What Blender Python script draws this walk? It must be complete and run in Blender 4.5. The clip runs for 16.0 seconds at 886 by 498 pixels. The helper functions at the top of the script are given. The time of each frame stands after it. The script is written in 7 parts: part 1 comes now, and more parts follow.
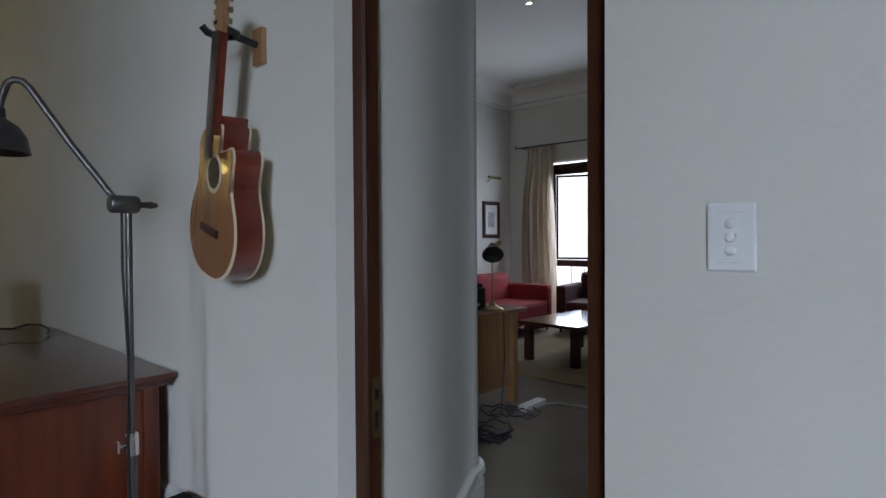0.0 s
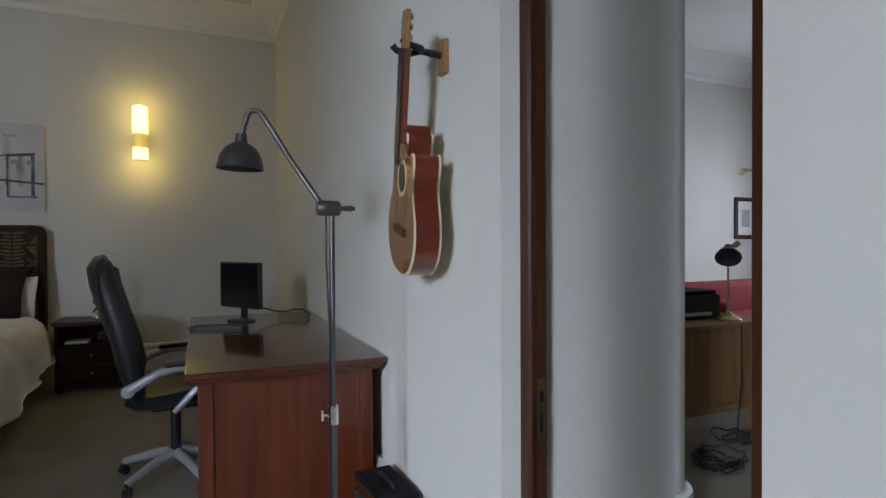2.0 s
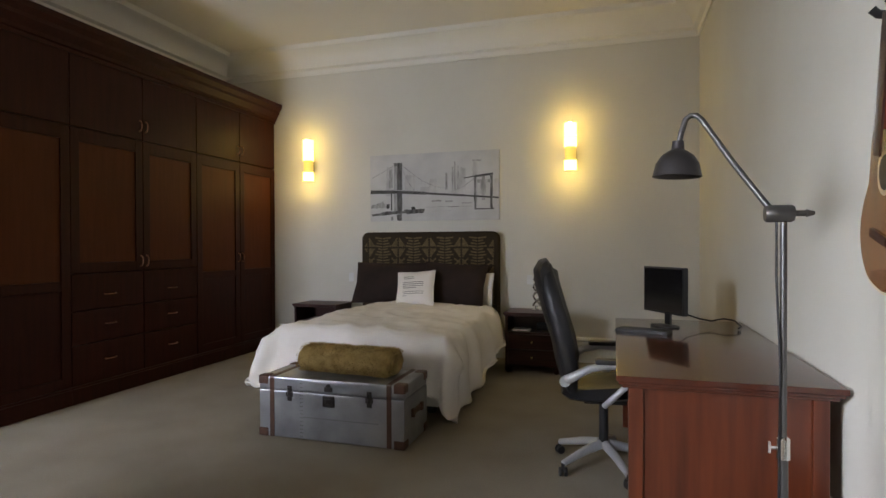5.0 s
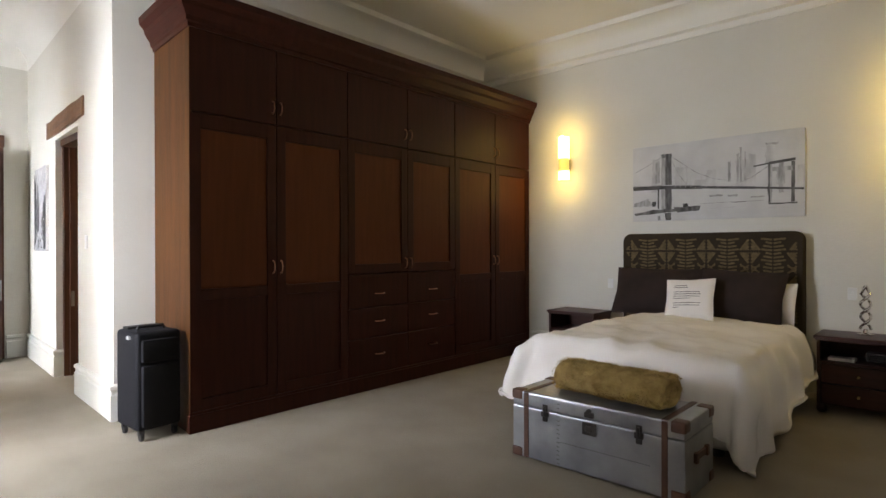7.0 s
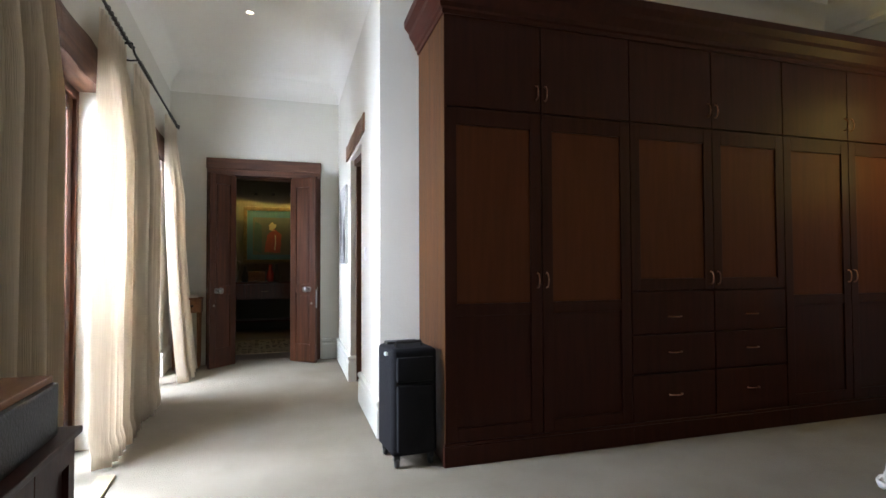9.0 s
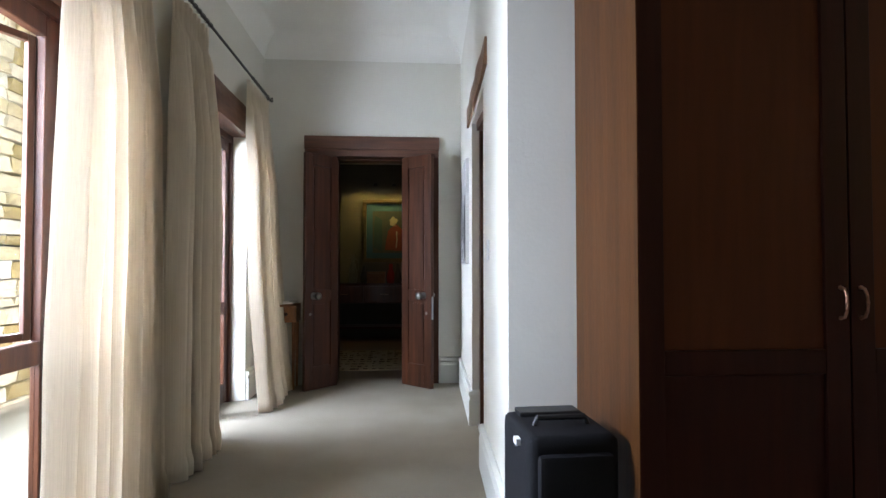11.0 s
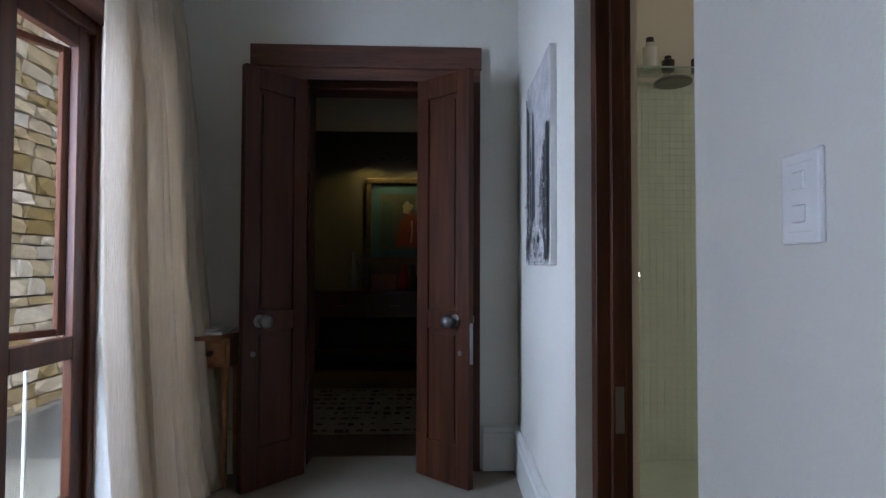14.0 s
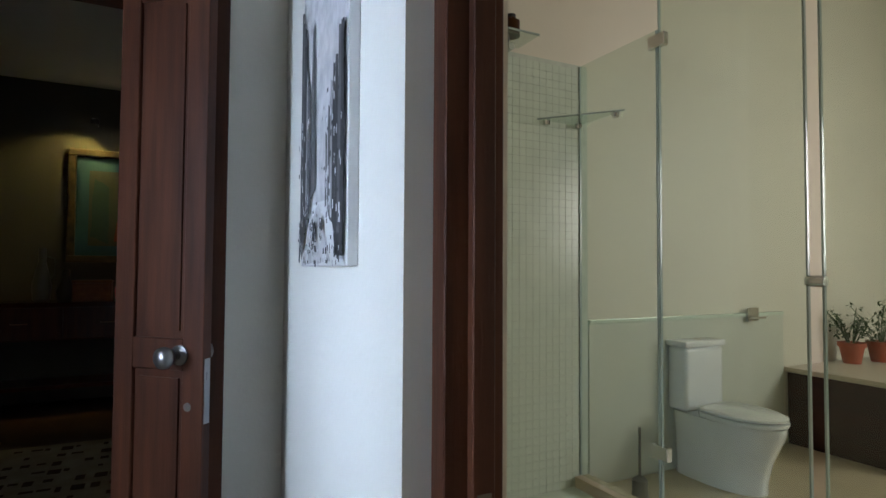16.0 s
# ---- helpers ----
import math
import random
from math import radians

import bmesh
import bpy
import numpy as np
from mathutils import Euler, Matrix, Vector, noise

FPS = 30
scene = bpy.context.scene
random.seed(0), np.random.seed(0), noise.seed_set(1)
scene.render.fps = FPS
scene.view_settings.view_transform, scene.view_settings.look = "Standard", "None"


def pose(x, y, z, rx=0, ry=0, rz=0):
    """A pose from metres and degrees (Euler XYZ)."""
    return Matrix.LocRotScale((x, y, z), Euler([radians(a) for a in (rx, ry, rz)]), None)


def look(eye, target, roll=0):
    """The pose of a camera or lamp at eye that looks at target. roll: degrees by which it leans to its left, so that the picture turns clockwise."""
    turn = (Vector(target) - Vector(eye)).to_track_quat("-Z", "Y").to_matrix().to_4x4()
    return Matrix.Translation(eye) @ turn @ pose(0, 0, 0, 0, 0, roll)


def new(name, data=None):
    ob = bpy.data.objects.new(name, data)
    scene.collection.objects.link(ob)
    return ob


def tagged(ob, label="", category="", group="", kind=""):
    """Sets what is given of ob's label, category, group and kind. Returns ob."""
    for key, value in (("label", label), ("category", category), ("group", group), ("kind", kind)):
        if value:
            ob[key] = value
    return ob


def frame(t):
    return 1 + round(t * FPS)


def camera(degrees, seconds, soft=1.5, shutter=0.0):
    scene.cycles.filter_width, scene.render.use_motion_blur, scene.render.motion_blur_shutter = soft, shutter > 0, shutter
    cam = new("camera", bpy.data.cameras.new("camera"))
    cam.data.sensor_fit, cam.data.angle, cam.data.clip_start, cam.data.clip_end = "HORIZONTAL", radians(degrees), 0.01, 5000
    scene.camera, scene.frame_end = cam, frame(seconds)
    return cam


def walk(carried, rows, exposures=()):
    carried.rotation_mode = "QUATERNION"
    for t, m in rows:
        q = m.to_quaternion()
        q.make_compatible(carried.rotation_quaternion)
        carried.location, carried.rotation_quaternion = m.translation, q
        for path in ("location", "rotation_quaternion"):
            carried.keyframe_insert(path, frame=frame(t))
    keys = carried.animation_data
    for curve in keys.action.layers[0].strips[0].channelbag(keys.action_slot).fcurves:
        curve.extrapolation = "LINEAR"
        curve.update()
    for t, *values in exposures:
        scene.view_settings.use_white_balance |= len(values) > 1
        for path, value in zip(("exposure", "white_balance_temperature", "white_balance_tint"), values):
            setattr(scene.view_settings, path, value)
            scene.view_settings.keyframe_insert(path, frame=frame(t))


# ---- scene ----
cam = camera(76.8, 16.0)
# seconds, x, y, z, pitch, roll, yaw
EXPO = [(0.0, -1.0, 6400, 19), (1.5, -0.7, 6450, 19), (2.5, -0.3, 6550, 19), (3.5, -0.15, 6600, 20), (4.5, 0.0, 7200, 22), (7.0, 0.42, 7600, 22), (9.0, 0.3, 6800, 19), (9.7, 0.15, 6650, 18), (12.0, -0.5, 6450, 18), (12.5, -0.87, 6550, 19), (13.5, -1.1, 6050, 21), (14.5, -1.15, 5850, 20), (15.5, -0.9, 5800, 16), (16.0, -0.6, 5900, 16)]
ROWS = [
    (0.0, -0.182, -0.084, 1.332, -1.04, 0.32, -48.33),
    (0.5, -0.098, -0.080, 1.325, -0.96, 0.37, -43.51),
    (1.0, -0.025, -0.092, 1.317, -0.82, 0.26, -36.95),
    (1.5, -0.000, -0.143, 1.320, -0.82, 0.25, -30.89),
    (2.0, 0.014, -0.206, 1.321, -0.72, 0.28, -23.53),
    (2.5, 0.021, -0.233, 1.318, -0.69, 0.31, -16.49),
    (3.0, -0.001, -0.246, 1.322, -0.71, 0.41, -9.47),
    (3.5, -0.026, -0.256, 1.324, -0.66, 0.45, -2.49),
    (4.0, -0.041, -0.263, 1.337, -0.64, 0.43, 4.23),
    (4.5, -0.040, -0.249, 1.345, -0.56, 0.34, 10.75),
    (7.0, -0.324, 0.176, 1.356, -0.17, 0.15, 42.48),
    (7.5, -0.416, 0.310, 1.340, 0.16, 0.29, 49.33),
    (8.0, -0.556, 0.441, 1.337, 0.63, 0.23, 55.60),
    (8.5, -0.718, 0.619, 1.329, 1.25, 0.17, 63.36),
    (9.0, -0.971, 0.779, 1.312, 1.59, 0.25, 71.77),
    (9.5, -1.294, 0.929, 1.314, 1.73, 0.16, 77.83),
    (12.0, -3.729, 1.219, 1.331, 1.35, 0.08, 86.82),
    (12.5, -4.174, 1.212, 1.331, 1.37, 0.06, 87.14),
    (13.0, -4.593, 1.223, 1.316, 1.45, -0.06, 87.26),
    (13.5, -4.955, 1.226, 1.308, 1.54, -0.07, 87.48),
    (14.0, -5.331, 1.207, 1.323, 1.65, -0.18, 87.60),
    (14.5, -5.624, 1.231, 1.326, 1.55, -0.16, 87.44),
    (15.0, -5.917, 1.279, 1.332, 1.67, -0.51, 84.48),
    (15.5, -6.144, 1.325, 1.320, 1.86, -0.32, 75.94),
    (16.0, -6.353, 1.365, 1.320, 2.01, -0.33, 63.60),
]
walk(cam, [(t, pose(x, y, z, 90 + p, r, w)) for t, x, y, z, p, r, w in ROWS], EXPO)

# ---------------------------------------------------------------- light
world = bpy.data.worlds.new("sky")
scene.world = world
world.use_nodes = True
wn = world.node_tree.nodes
sky = wn.new("ShaderNodeTexSky")
sky.sky_type, sky.sun_disc = "NISHITA", False
sky.sun_elevation, sky.sun_rotation = radians(56), radians(323)
wn["Background"].inputs[1].default_value = 0.15
world.node_tree.links.new(sky.outputs[0], wn["Background"].inputs[0])


def lamp(name, kind, m, power, colour, size=0.0, size_y=0.0, spot=0.0):
    data = bpy.data.lights.new(name, kind)
    data.energy, data.color = power, colour
    if kind == "AREA":
        data.shape, data.size, data.size_y = "RECTANGLE", size, size_y
    elif kind == "SUN":
        data.angle = size
    else:
        data.shadow_soft_size = size
    if spot:
        data.spot_size, data.spot_blend = radians(spot), 0.6
    ob = new(name, data)
    ob.matrix_world = m
    return ob


SCONCE_W = 3.3
DAY = (0.67, 0.82, 1.0)
WARM = (1.0, 0.77, 0.19)
lamp("sun", "SUN", look((0, 0, 10), (1.2, -1.6, 7.0)), 5.0, (1.0, 0.95, 0.86), radians(0.5))
# area lamps standing in for sky light, the first two just outside the panes
lamp("window_light", "AREA", look((-4.75, -1.2, 1.8), (-5.8, 1.2, 1.0)), 680, DAY, 1.2, 1.8)
lamp("window_light", "AREA", look((-6.9, -1.25, 1.8), (-7.9, 1.2, 0.9)), 600, DAY, 1.15, 1.8)
# beam behind the unseen glazed door, narrowed to favour the guitar wall
lamp("window_light", "AREA", look((-3.2, -2.3, 2.4), (0.9, 1.0, 0.45)), 640, DAY, 1.05, 1.5).data.spread = radians(130)
# stands on the room side of the living room window
lamp("window_light", "AREA", look((7.95, 4.0, 1.6), (5.0, 4.0, 1.2)), 90, DAY, 1.4, 2.0)
# added fill lamp inside the bathroom; no window is built there
lamp("window_light", "AREA", look((-6.0, 6.9, 2.0), (-8.0, 4.0, 1.2)), 80, (1.0, 0.93, 0.80), 1.2, 1.2)

# ---------------------------------------------------------------- materials


def mat(name, base, rough=0.6, metal=0.0, dark=None, scale=6.0, stretch=(1, 1, 1), bump=0.0, bump_scale=60.0, amount=1.0, spec=0.5, coat=0.0, speck=0.0, speck_scale=300.0):
    """A paint, stone, cloth or wood: two scales of noise between two colours, and relief."""
    m = bpy.data.materials.new(name)
    m.use_nodes = True
    t = m.node_tree
    n, l = t.nodes, t.links
    b = n["Principled BSDF"]
    b.inputs["Roughness"].default_value = rough
    b.inputs["Metallic"].default_value = metal
    b.inputs["Specular IOR Level"].default_value = spec
    b.inputs["Coat Weight"].default_value = coat
    co = n.new("ShaderNodeTexCoord")
    mp = n.new("ShaderNodeMapping")
    mp.inputs["Scale"].default_value = stretch
    l.new(co.outputs["Object"], mp.inputs[0])
    dark = dark or tuple(c * 0.82 for c in base)
    big = n.new("ShaderNodeTexNoise")
    big.inputs["Scale"].default_value = scale
    big.inputs["Detail"].default_value = 6.0
    l.new(mp.outputs[0], big.inputs["Vector"])
    mix = n.new("ShaderNodeMix")
    mix.data_type = "RGBA"
    mix.inputs[6].default_value = (*dark, 1)
    mix.inputs[7].default_value = (*base, 1)
    ramp = n.new("ShaderNodeMapRange")
    ramp.inputs["From Min"].default_value = 0.5 - 0.22 * amount
    ramp.inputs["From Max"].default_value = 0.5 + 0.22 * amount
    l.new(big.outputs["Fac"], ramp.inputs["Value"])
    l.new(ramp.outputs[0], mix.inputs[0])
    out = mix.outputs[2]
    fine = n.new("ShaderNodeTexNoise")
    fine.inputs["Scale"].default_value = bump_scale if not speck else speck_scale
    fine.inputs["Detail"].default_value = 4.0
    l.new(mp.outputs[0], fine.inputs["Vector"])
    if speck:
        mul = n.new("ShaderNodeMix")
        mul.data_type, mul.blend_type = "RGBA", "OVERLAY"
        mul.inputs[0].default_value = speck
        l.new(out, mul.inputs[6])
        l.new(fine.outputs["Fac"], mul.inputs[7])
        out = mul.outputs[2]
    l.new(out, b.inputs["Base Color"])
    rr = n.new("ShaderNodeMapRange")
    rr.inputs["To Min"].default_value = max(0.02, rough - 0.07)
    rr.inputs["To Max"].default_value = min(1.0, rough + 0.07)
    l.new(fine.outputs["Fac"], rr.inputs["Value"])
    l.new(rr.outputs[0], b.inputs["Roughness"])
    if bump:
        bp = n.new("ShaderNodeBump")
        bp.inputs["Strength"].default_value = bump
        bp.inputs["Distance"].default_value = 0.01
        l.new(fine.outputs["Fac"], bp.inputs["Height"])
        l.new(bp.outputs[0], b.inputs["Normal"])
    return m


def glow(name, colour, strength):
    m = bpy.data.materials.new(name)
    m.use_nodes = True
    b = m.node_tree.nodes["Principled BSDF"]
    b.inputs["Base Color"].default_value = (*colour, 1)
    b.inputs["Emission Color"].default_value = (*colour, 1)
    b.inputs["Emission Strength"].default_value = strength
    return m


def glass(name, colour, rough=0.02):
    m = bpy.data.materials.new(name)
    m.use_nodes = True
    n, l = m.node_tree.nodes, m.node_tree.links
    lw = n.new("ShaderNodeLayerWeight")
    lw.inputs["Blend"].default_value = 0.5
    pw_ = n.new("ShaderNodeMath")
    pw_.operation = "POWER"
    pw_.inputs[1].default_value = 4.0
    fr = n.new("ShaderNodeMapRange")
    fr.inputs["To Min"].default_value, fr.inputs["To Max"].default_value = 0.035, 0.7
    l.new(lw.outputs["Facing"], pw_.inputs[0])
    l.new(pw_.outputs[0], fr.inputs["Value"])
    tr = n.new("ShaderNodeBsdfTransparent")
    tr.inputs[0].default_value = (*colour, 1)
    gl = n.new("ShaderNodeBsdfGlossy")
    gl.inputs["Roughness"].default_value = rough
    mx = n.new("ShaderNodeMixShader")
    l.new(fr.outputs[0], mx.inputs[0])
    l.new(tr.outputs[0], mx.inputs[1])
    l.new(gl.outputs[0], mx.inputs[2])
    l.new(mx.outputs[0], n["Material Output"].inputs[0])
    return m


UP = (9, 9, 0.7)
ALONG_X = (0.7, 9, 9)
ALONG_Y = (9, 0.7, 9)
M_WALL = mat("wall_paint", (0.67, 0.65, 0.58), 0.75, dark=(0.62, 0.60, 0.53), scale=1.3, bump=0.12, bump_scale=45, spec=0.3)
M_CEIL = mat("ceiling_paint", (0.80, 0.785, 0.73), 0.8, dark=(0.76, 0.745, 0.69), scale=0.9, bump=0.05, bump_scale=30, spec=0.2)
M_TRIM = mat("trim_paint", (0.66, 0.66, 0.60), 0.5, dark=(0.61, 0.61, 0.56), scale=3, bump=0.04)
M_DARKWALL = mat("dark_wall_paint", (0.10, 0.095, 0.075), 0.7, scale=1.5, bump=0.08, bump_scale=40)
M_CARPET = mat("carpet", (0.32, 0.28, 0.22), 0.95, dark=(0.26, 0.225, 0.172), scale=2.2, bump=0.9, bump_scale=260, spec=0.1, speck=0.55, speck_scale=210)
M_MAHOG = mat("mahogany", (0.135, 0.029, 0.010), 0.32, dark=(0.06, 0.0125, 0.005), scale=2.2, stretch=UP, bump=0.05, bump_scale=25, coat=0.15)
M_MAHOG_H = mat("mahogany_top", (0.085, 0.02, 0.010), 0.16, dark=(0.05, 0.012, 0.007), scale=3.0, stretch=ALONG_Y, bump=0.02, bump_scale=25, coat=0.4)
M_WARD = mat("wardrobe_wood", (0.044, 0.0095, 0.0048), 0.46, dark=(0.027, 0.0062, 0.0035), scale=3.0, stretch=UP, bump=0.05, bump_scale=25, spec=0.16)
M_WARDIN = mat("wardrobe_panel", (0.098, 0.027, 0.009), 0.5, dark=(0.078, 0.021, 0.007), scale=3.0, stretch=UP, bump=0.06, bump_scale=30, spec=0.14)
M_SIDE = mat("side_panel_wood", (0.082, 0.030, 0.007), 0.45, dark=(0.036, 0.012, 0.0034), scale=2.2, stretch=UP, bump=0.05, bump_scale=25, spec=0.12)
M_DOOR = mat("door_wood", (0.08, 0.027, 0.012), 0.42, dark=(0.028, 0.010, 0.0055), scale=2.0, stretch=UP, bump=0.08, bump_scale=20, spec=0.2)
M_BEAM = mat("beam_wood", (0.16, 0.07, 0.035), 0.6, dark=(0.05, 0.02, 0.012), scale=2.6, stretch=ALONG_X, bump=0.4, bump_scale=14)
M_BEAMY = mat("beam_wood_y", (0.14, 0.055, 0.028), 0.6, dark=(0.05, 0.02, 0.012), scale=2.6, stretch=ALONG_Y, bump=0.4, bump_scale=14)
M_PINE = mat("pine", (0.32, 0.13, 0.045), 0.42, dark=(0.20, 0.075, 0.026), scale=2.6, stretch=ALONG_X, bump=0.06)
M_OAK = mat("oak", (0.36, 0.19, 0.08), 0.45, dark=(0.24, 0.12, 0.05), scale=2.6, stretch=UP, bump=0.06)
M_OAKB = mat("lintel_oak", (0.22, 0.10, 0.042), 0.6, dark=(0.10, 0.045, 0.02), scale=2.6, stretch=ALONG_X, bump=0.4, bump_scale=14)
M_LINEN = mat("white_linen", (0.80, 0.765, 0.72), 0.9, dark=(0.74, 0.70, 0.66), scale=3, bump=0.15, bump_scale=120, spec=0.15)
M_FUR = mat("tan_throw", (0.47, 0.335, 0.14), 0.95, dark=(0.26, 0.175, 0.065), scale=14, bump=1.0, bump_scale=90, spec=0.1)
M_BROWN = mat("brown_cloth", (0.035, 0.022, 0.018), 0.85, dark=(0.02, 0.013, 0.012), scale=5, bump=0.2, bump_scale=150, spec=0.2)
M_STEEL = mat("brushed_tin", (0.40, 0.415, 0.44), 0.42, 0.85, dark=(0.23, 0.24, 0.26), scale=4, bump=0.08, bump_scale=40)
M_CHROME = mat("chrome", (0.75, 0.74, 0.72), 0.15, 1.0, scale=5)
M_IRON = mat("dark_metal", (0.055, 0.05, 0.05), 0.4, 0.6, scale=9, bump=0.05)
M_PEWTER = mat("pewter", (0.19, 0.185, 0.175), 0.35, 0.9, scale=9, bump=0.05)
M_BRASS = mat("brass", (0.55, 0.42, 0.20), 0.3, 1.0, scale=9)
M_COPPER = mat("copper_handle", (0.50, 0.26, 0.17), 0.3, 0.9, scale=9)
M_BLACK = mat("black_plastic", (0.014, 0.014, 0.015), 0.45, scale=9, bump=0.03)
M_LEATHER = mat("black_leather", (0.016, 0.016, 0.018), 0.42, scale=9, bump=0.25, bump_scale=90)
M_CASE = mat("case_nylon", (0.010, 0.010, 0.012), 0.75, spec=0.15, scale=9, bump=0.25, bump_scale=220)
M_WHITE = mat("white_plastic", (0.78, 0.78, 0.76), 0.35, scale=4)
M_PORC = mat("porcelain", (0.80, 0.80, 0.78), 0.12, scale=3, coat=0.3)
M_GLASS = glass("clear_glass", (0.96, 0.98, 0.97))
M_SHOWER = glass("shower_glass", (0.90, 0.95, 0.91))
M_STONE = mat("stone", (0.52, 0.43, 0.26), 0.85, dark=(0.34, 0.27, 0.17), scale=5, bump=0.6, bump_scale=18)
M_MORTAR = mat("mortar", (0.14, 0.12, 0.10), 0.95, scale=8, bump=0.5, bump_scale=40)
M_EARTH = mat("paving", (0.20, 0.18, 0.145), 0.9, scale=2, bump=0.4, bump_scale=20)
M_BATHWALL = mat("bathroom_paint", (0.70, 0.66, 0.54), 0.6, dark=(0.66, 0.62, 0.51), scale=1.5, bump=0.06)
M_TILE = mat("white_tile", (0.62, 0.69, 0.57), 0.2, dark=(0.56, 0.63, 0.52), scale=9)
M_GROUT = mat("grout", (0.575, 0.625, 0.525), 0.8, scale=20)
M_SAND = mat("sand_tile", (0.52, 0.44, 0.30), 0.35, dark=(0.44, 0.36, 0.24), scale=4, bump=0.05)
M_SCONCE = glow("sconce_glass", (1.0, 0.84, 0.30), 3.2)
M_SPOT = glow("spot_lens", (1.0, 0.88, 0.62), 12.0)
M_RED = mat("red_cloth", (0.30, 0.02, 0.02), 0.85, scale=6, bump=0.2, bump_scale=160)
M_SCREEN = mat("black_screen", (0.008, 0.008, 0.009), 0.18, scale=3)

# ---------------------------------------------------------------- building helpers


def cube(bm, x0, x1, y0, y1, z0, z1, m=None):
    vs = [bm.verts.new((x, y, z)) for x in (x0, x1) for y in (y0, y1) for z in (z0, z1)]
    for f in ((0, 1, 3, 2), (4, 6, 7, 5), (0, 4, 5, 1), (2, 3, 7, 6), (0, 2, 6, 4), (1, 5, 7, 3)):
        bm.faces.new([vs[i] for i in f])
    if m is not None:
        bmesh.ops.transform(bm, matrix=m, verts=vs)
    return vs


def lathe(bm, profile, seg=20, m=None, cap=True):
    """Turn (radius, height) pairs round z."""
    rings = []
    for r, z in profile:
        rings.append([bm.verts.new((r * math.cos(2 * math.pi * i / seg), r * math.sin(2 * math.pi * i / seg), z)) for i in range(seg)])
    for a, b in zip(rings, rings[1:]):
        for i in range(seg):
            bm.faces.new((a[i], a[(i + 1) % seg], b[(i + 1) % seg], b[i]))
    if cap:
        bm.faces.new(rings[0][::-1])
        bm.faces.new(rings[-1])
    if m is not None:
        bmesh.ops.transform(bm, matrix=m, verts=[v for r in rings for v in r])


def tube(bm, points, radius, seg=10):
    """A round bar along a line of points."""
    pts = [Vector(p) for p in points]
    rings = []
    for i, p in enumerate(pts):
        d = (pts[min(i + 1, len(pts) - 1)] - pts[max(i - 1, 0)]).normalized()
        q = d.to_track_quat("Z", "Y")
        r = radius[i] if isinstance(radius, (list, tuple)) else radius
        rings.append([bm.verts.new(p + q @ Vector((r * math.cos(2 * math.pi * k / seg), r * math.sin(2 * math.pi * k / seg), 0))) for k in range(seg)])
    for a, b in zip(rings, rings[1:]):
        for k in range(seg):
            bm.faces.new((a[k], a[(k + 1) % seg], b[(k + 1) % seg], b[k]))
    bm.faces.new(rings[0][::-1])
    bm.faces.new(rings[-1])


def sweep(bm, profile, path, closed=False):
    """A moulding: profile of (out, up) along a plan line; out is to the left of the way walked."""
    n = len(path)
    rings = []
    for i in range(n):
        p = Vector(path[i])
        a = Vector(path[i - 1]) if (i or closed) else None
        b = Vector(path[(i + 1) % n]) if (i < n - 1 or closed) else None
        d1 = (p - a).normalized() if a is not None else None
        d2 = (b - p).normalized() if b is not None else None
        d1 = d1 or d2
        d2 = d2 or d1
        n1, n2 = Vector((-d1.y, d1.x)), Vector((-d2.y, d2.x))
        k = (n1 + n2) / max(0.2, 1 + n1.dot(n2))
        rings.append([bm.verts.new((p.x + k.x * o, p.y + k.y * o, u)) for o, u in profile])
    m = len(profile)
    for i in range(n if closed else n - 1):
        a, b = rings[i], rings[(i + 1) % n]
        for j in range(m):
            bm.faces.new((a[j], b[j], b[(j + 1) % m], a[(j + 1) % m]))
    if not closed:
        bm.faces.new(rings[0])
        bm.faces.new(rings[-1][::-1])


def soften(bm, width=0.004, seg=2):
    bmesh.ops.bevel(bm, geom=bm.edges[:], offset=width, segments=seg, affect="EDGES", profile=0.6, clamp_overlap=True)


def part(name, bm, material, parent=None, label="", smooth=False, m=None):
    bmesh.ops.recalc_face_normals(bm, faces=bm.faces[:])
    me = bpy.data.meshes.new(name)
    bm.to_mesh(me)
    bm.free()
    for x in (material if isinstance(material, (list, tuple)) else [material]):
        me.materials.append(x)
    if smooth:
        me.polygons.foreach_set("use_smooth", [True] * len(me.polygons))
        me.set_sharp_from_angle(angle=radians(40))
    ob = new(name, me)
    ob.parent = parent
    if m is not None:
        ob.matrix_basis = m
    return tagged(ob, label) if label else ob


def thing(name, label, category, m=None, group="", kind=""):
    ob = new(name)
    ob.empty_display_size = 0.1
    if m is not None:
        ob.matrix_world = m
    return tagged(ob, label, category, group, kind)


def block(name, material, parent, *b, bevel=0.004, label="", m=None):
    bm = bmesh.new()
    cube(bm, *b)
    if bevel:
        soften(bm, bevel)
    return part(name, bm, material, parent, label, m=m)


def wall(name, boxes, label, material=None):
    bm = bmesh.new()
    for b in boxes:
        cube(bm, *b)
    return tagged(part(name, bm, material or M_WALL), label, "wall", kind="structure")


# ---------------------------------------------------------------- structure
H = 3.9          # ceilings
XG = 0.817       # wall with the guitar
YB = 6.34        # wall behind the bed
YC = 1.74        # corridor's bathroom wall
YW = -0.33       # window wall
XE = -8.98       # end wall with the double door
XW = -5.2        # wall behind the wardrobe


def floor_sheet(name, x0, x1, y0, y1, material, label, z=0.0):
    bm = bmesh.new()
    cube(bm, x0, x1, y0, y1, z - 0.12, z)
    return tagged(part(name, bm, material), label, "floor", kind="structure")


floor_sheet("floor", -9.28, 8.6, -2.55, 6.6, M_CARPET, "beige grey looped wool carpet over the whole floor")

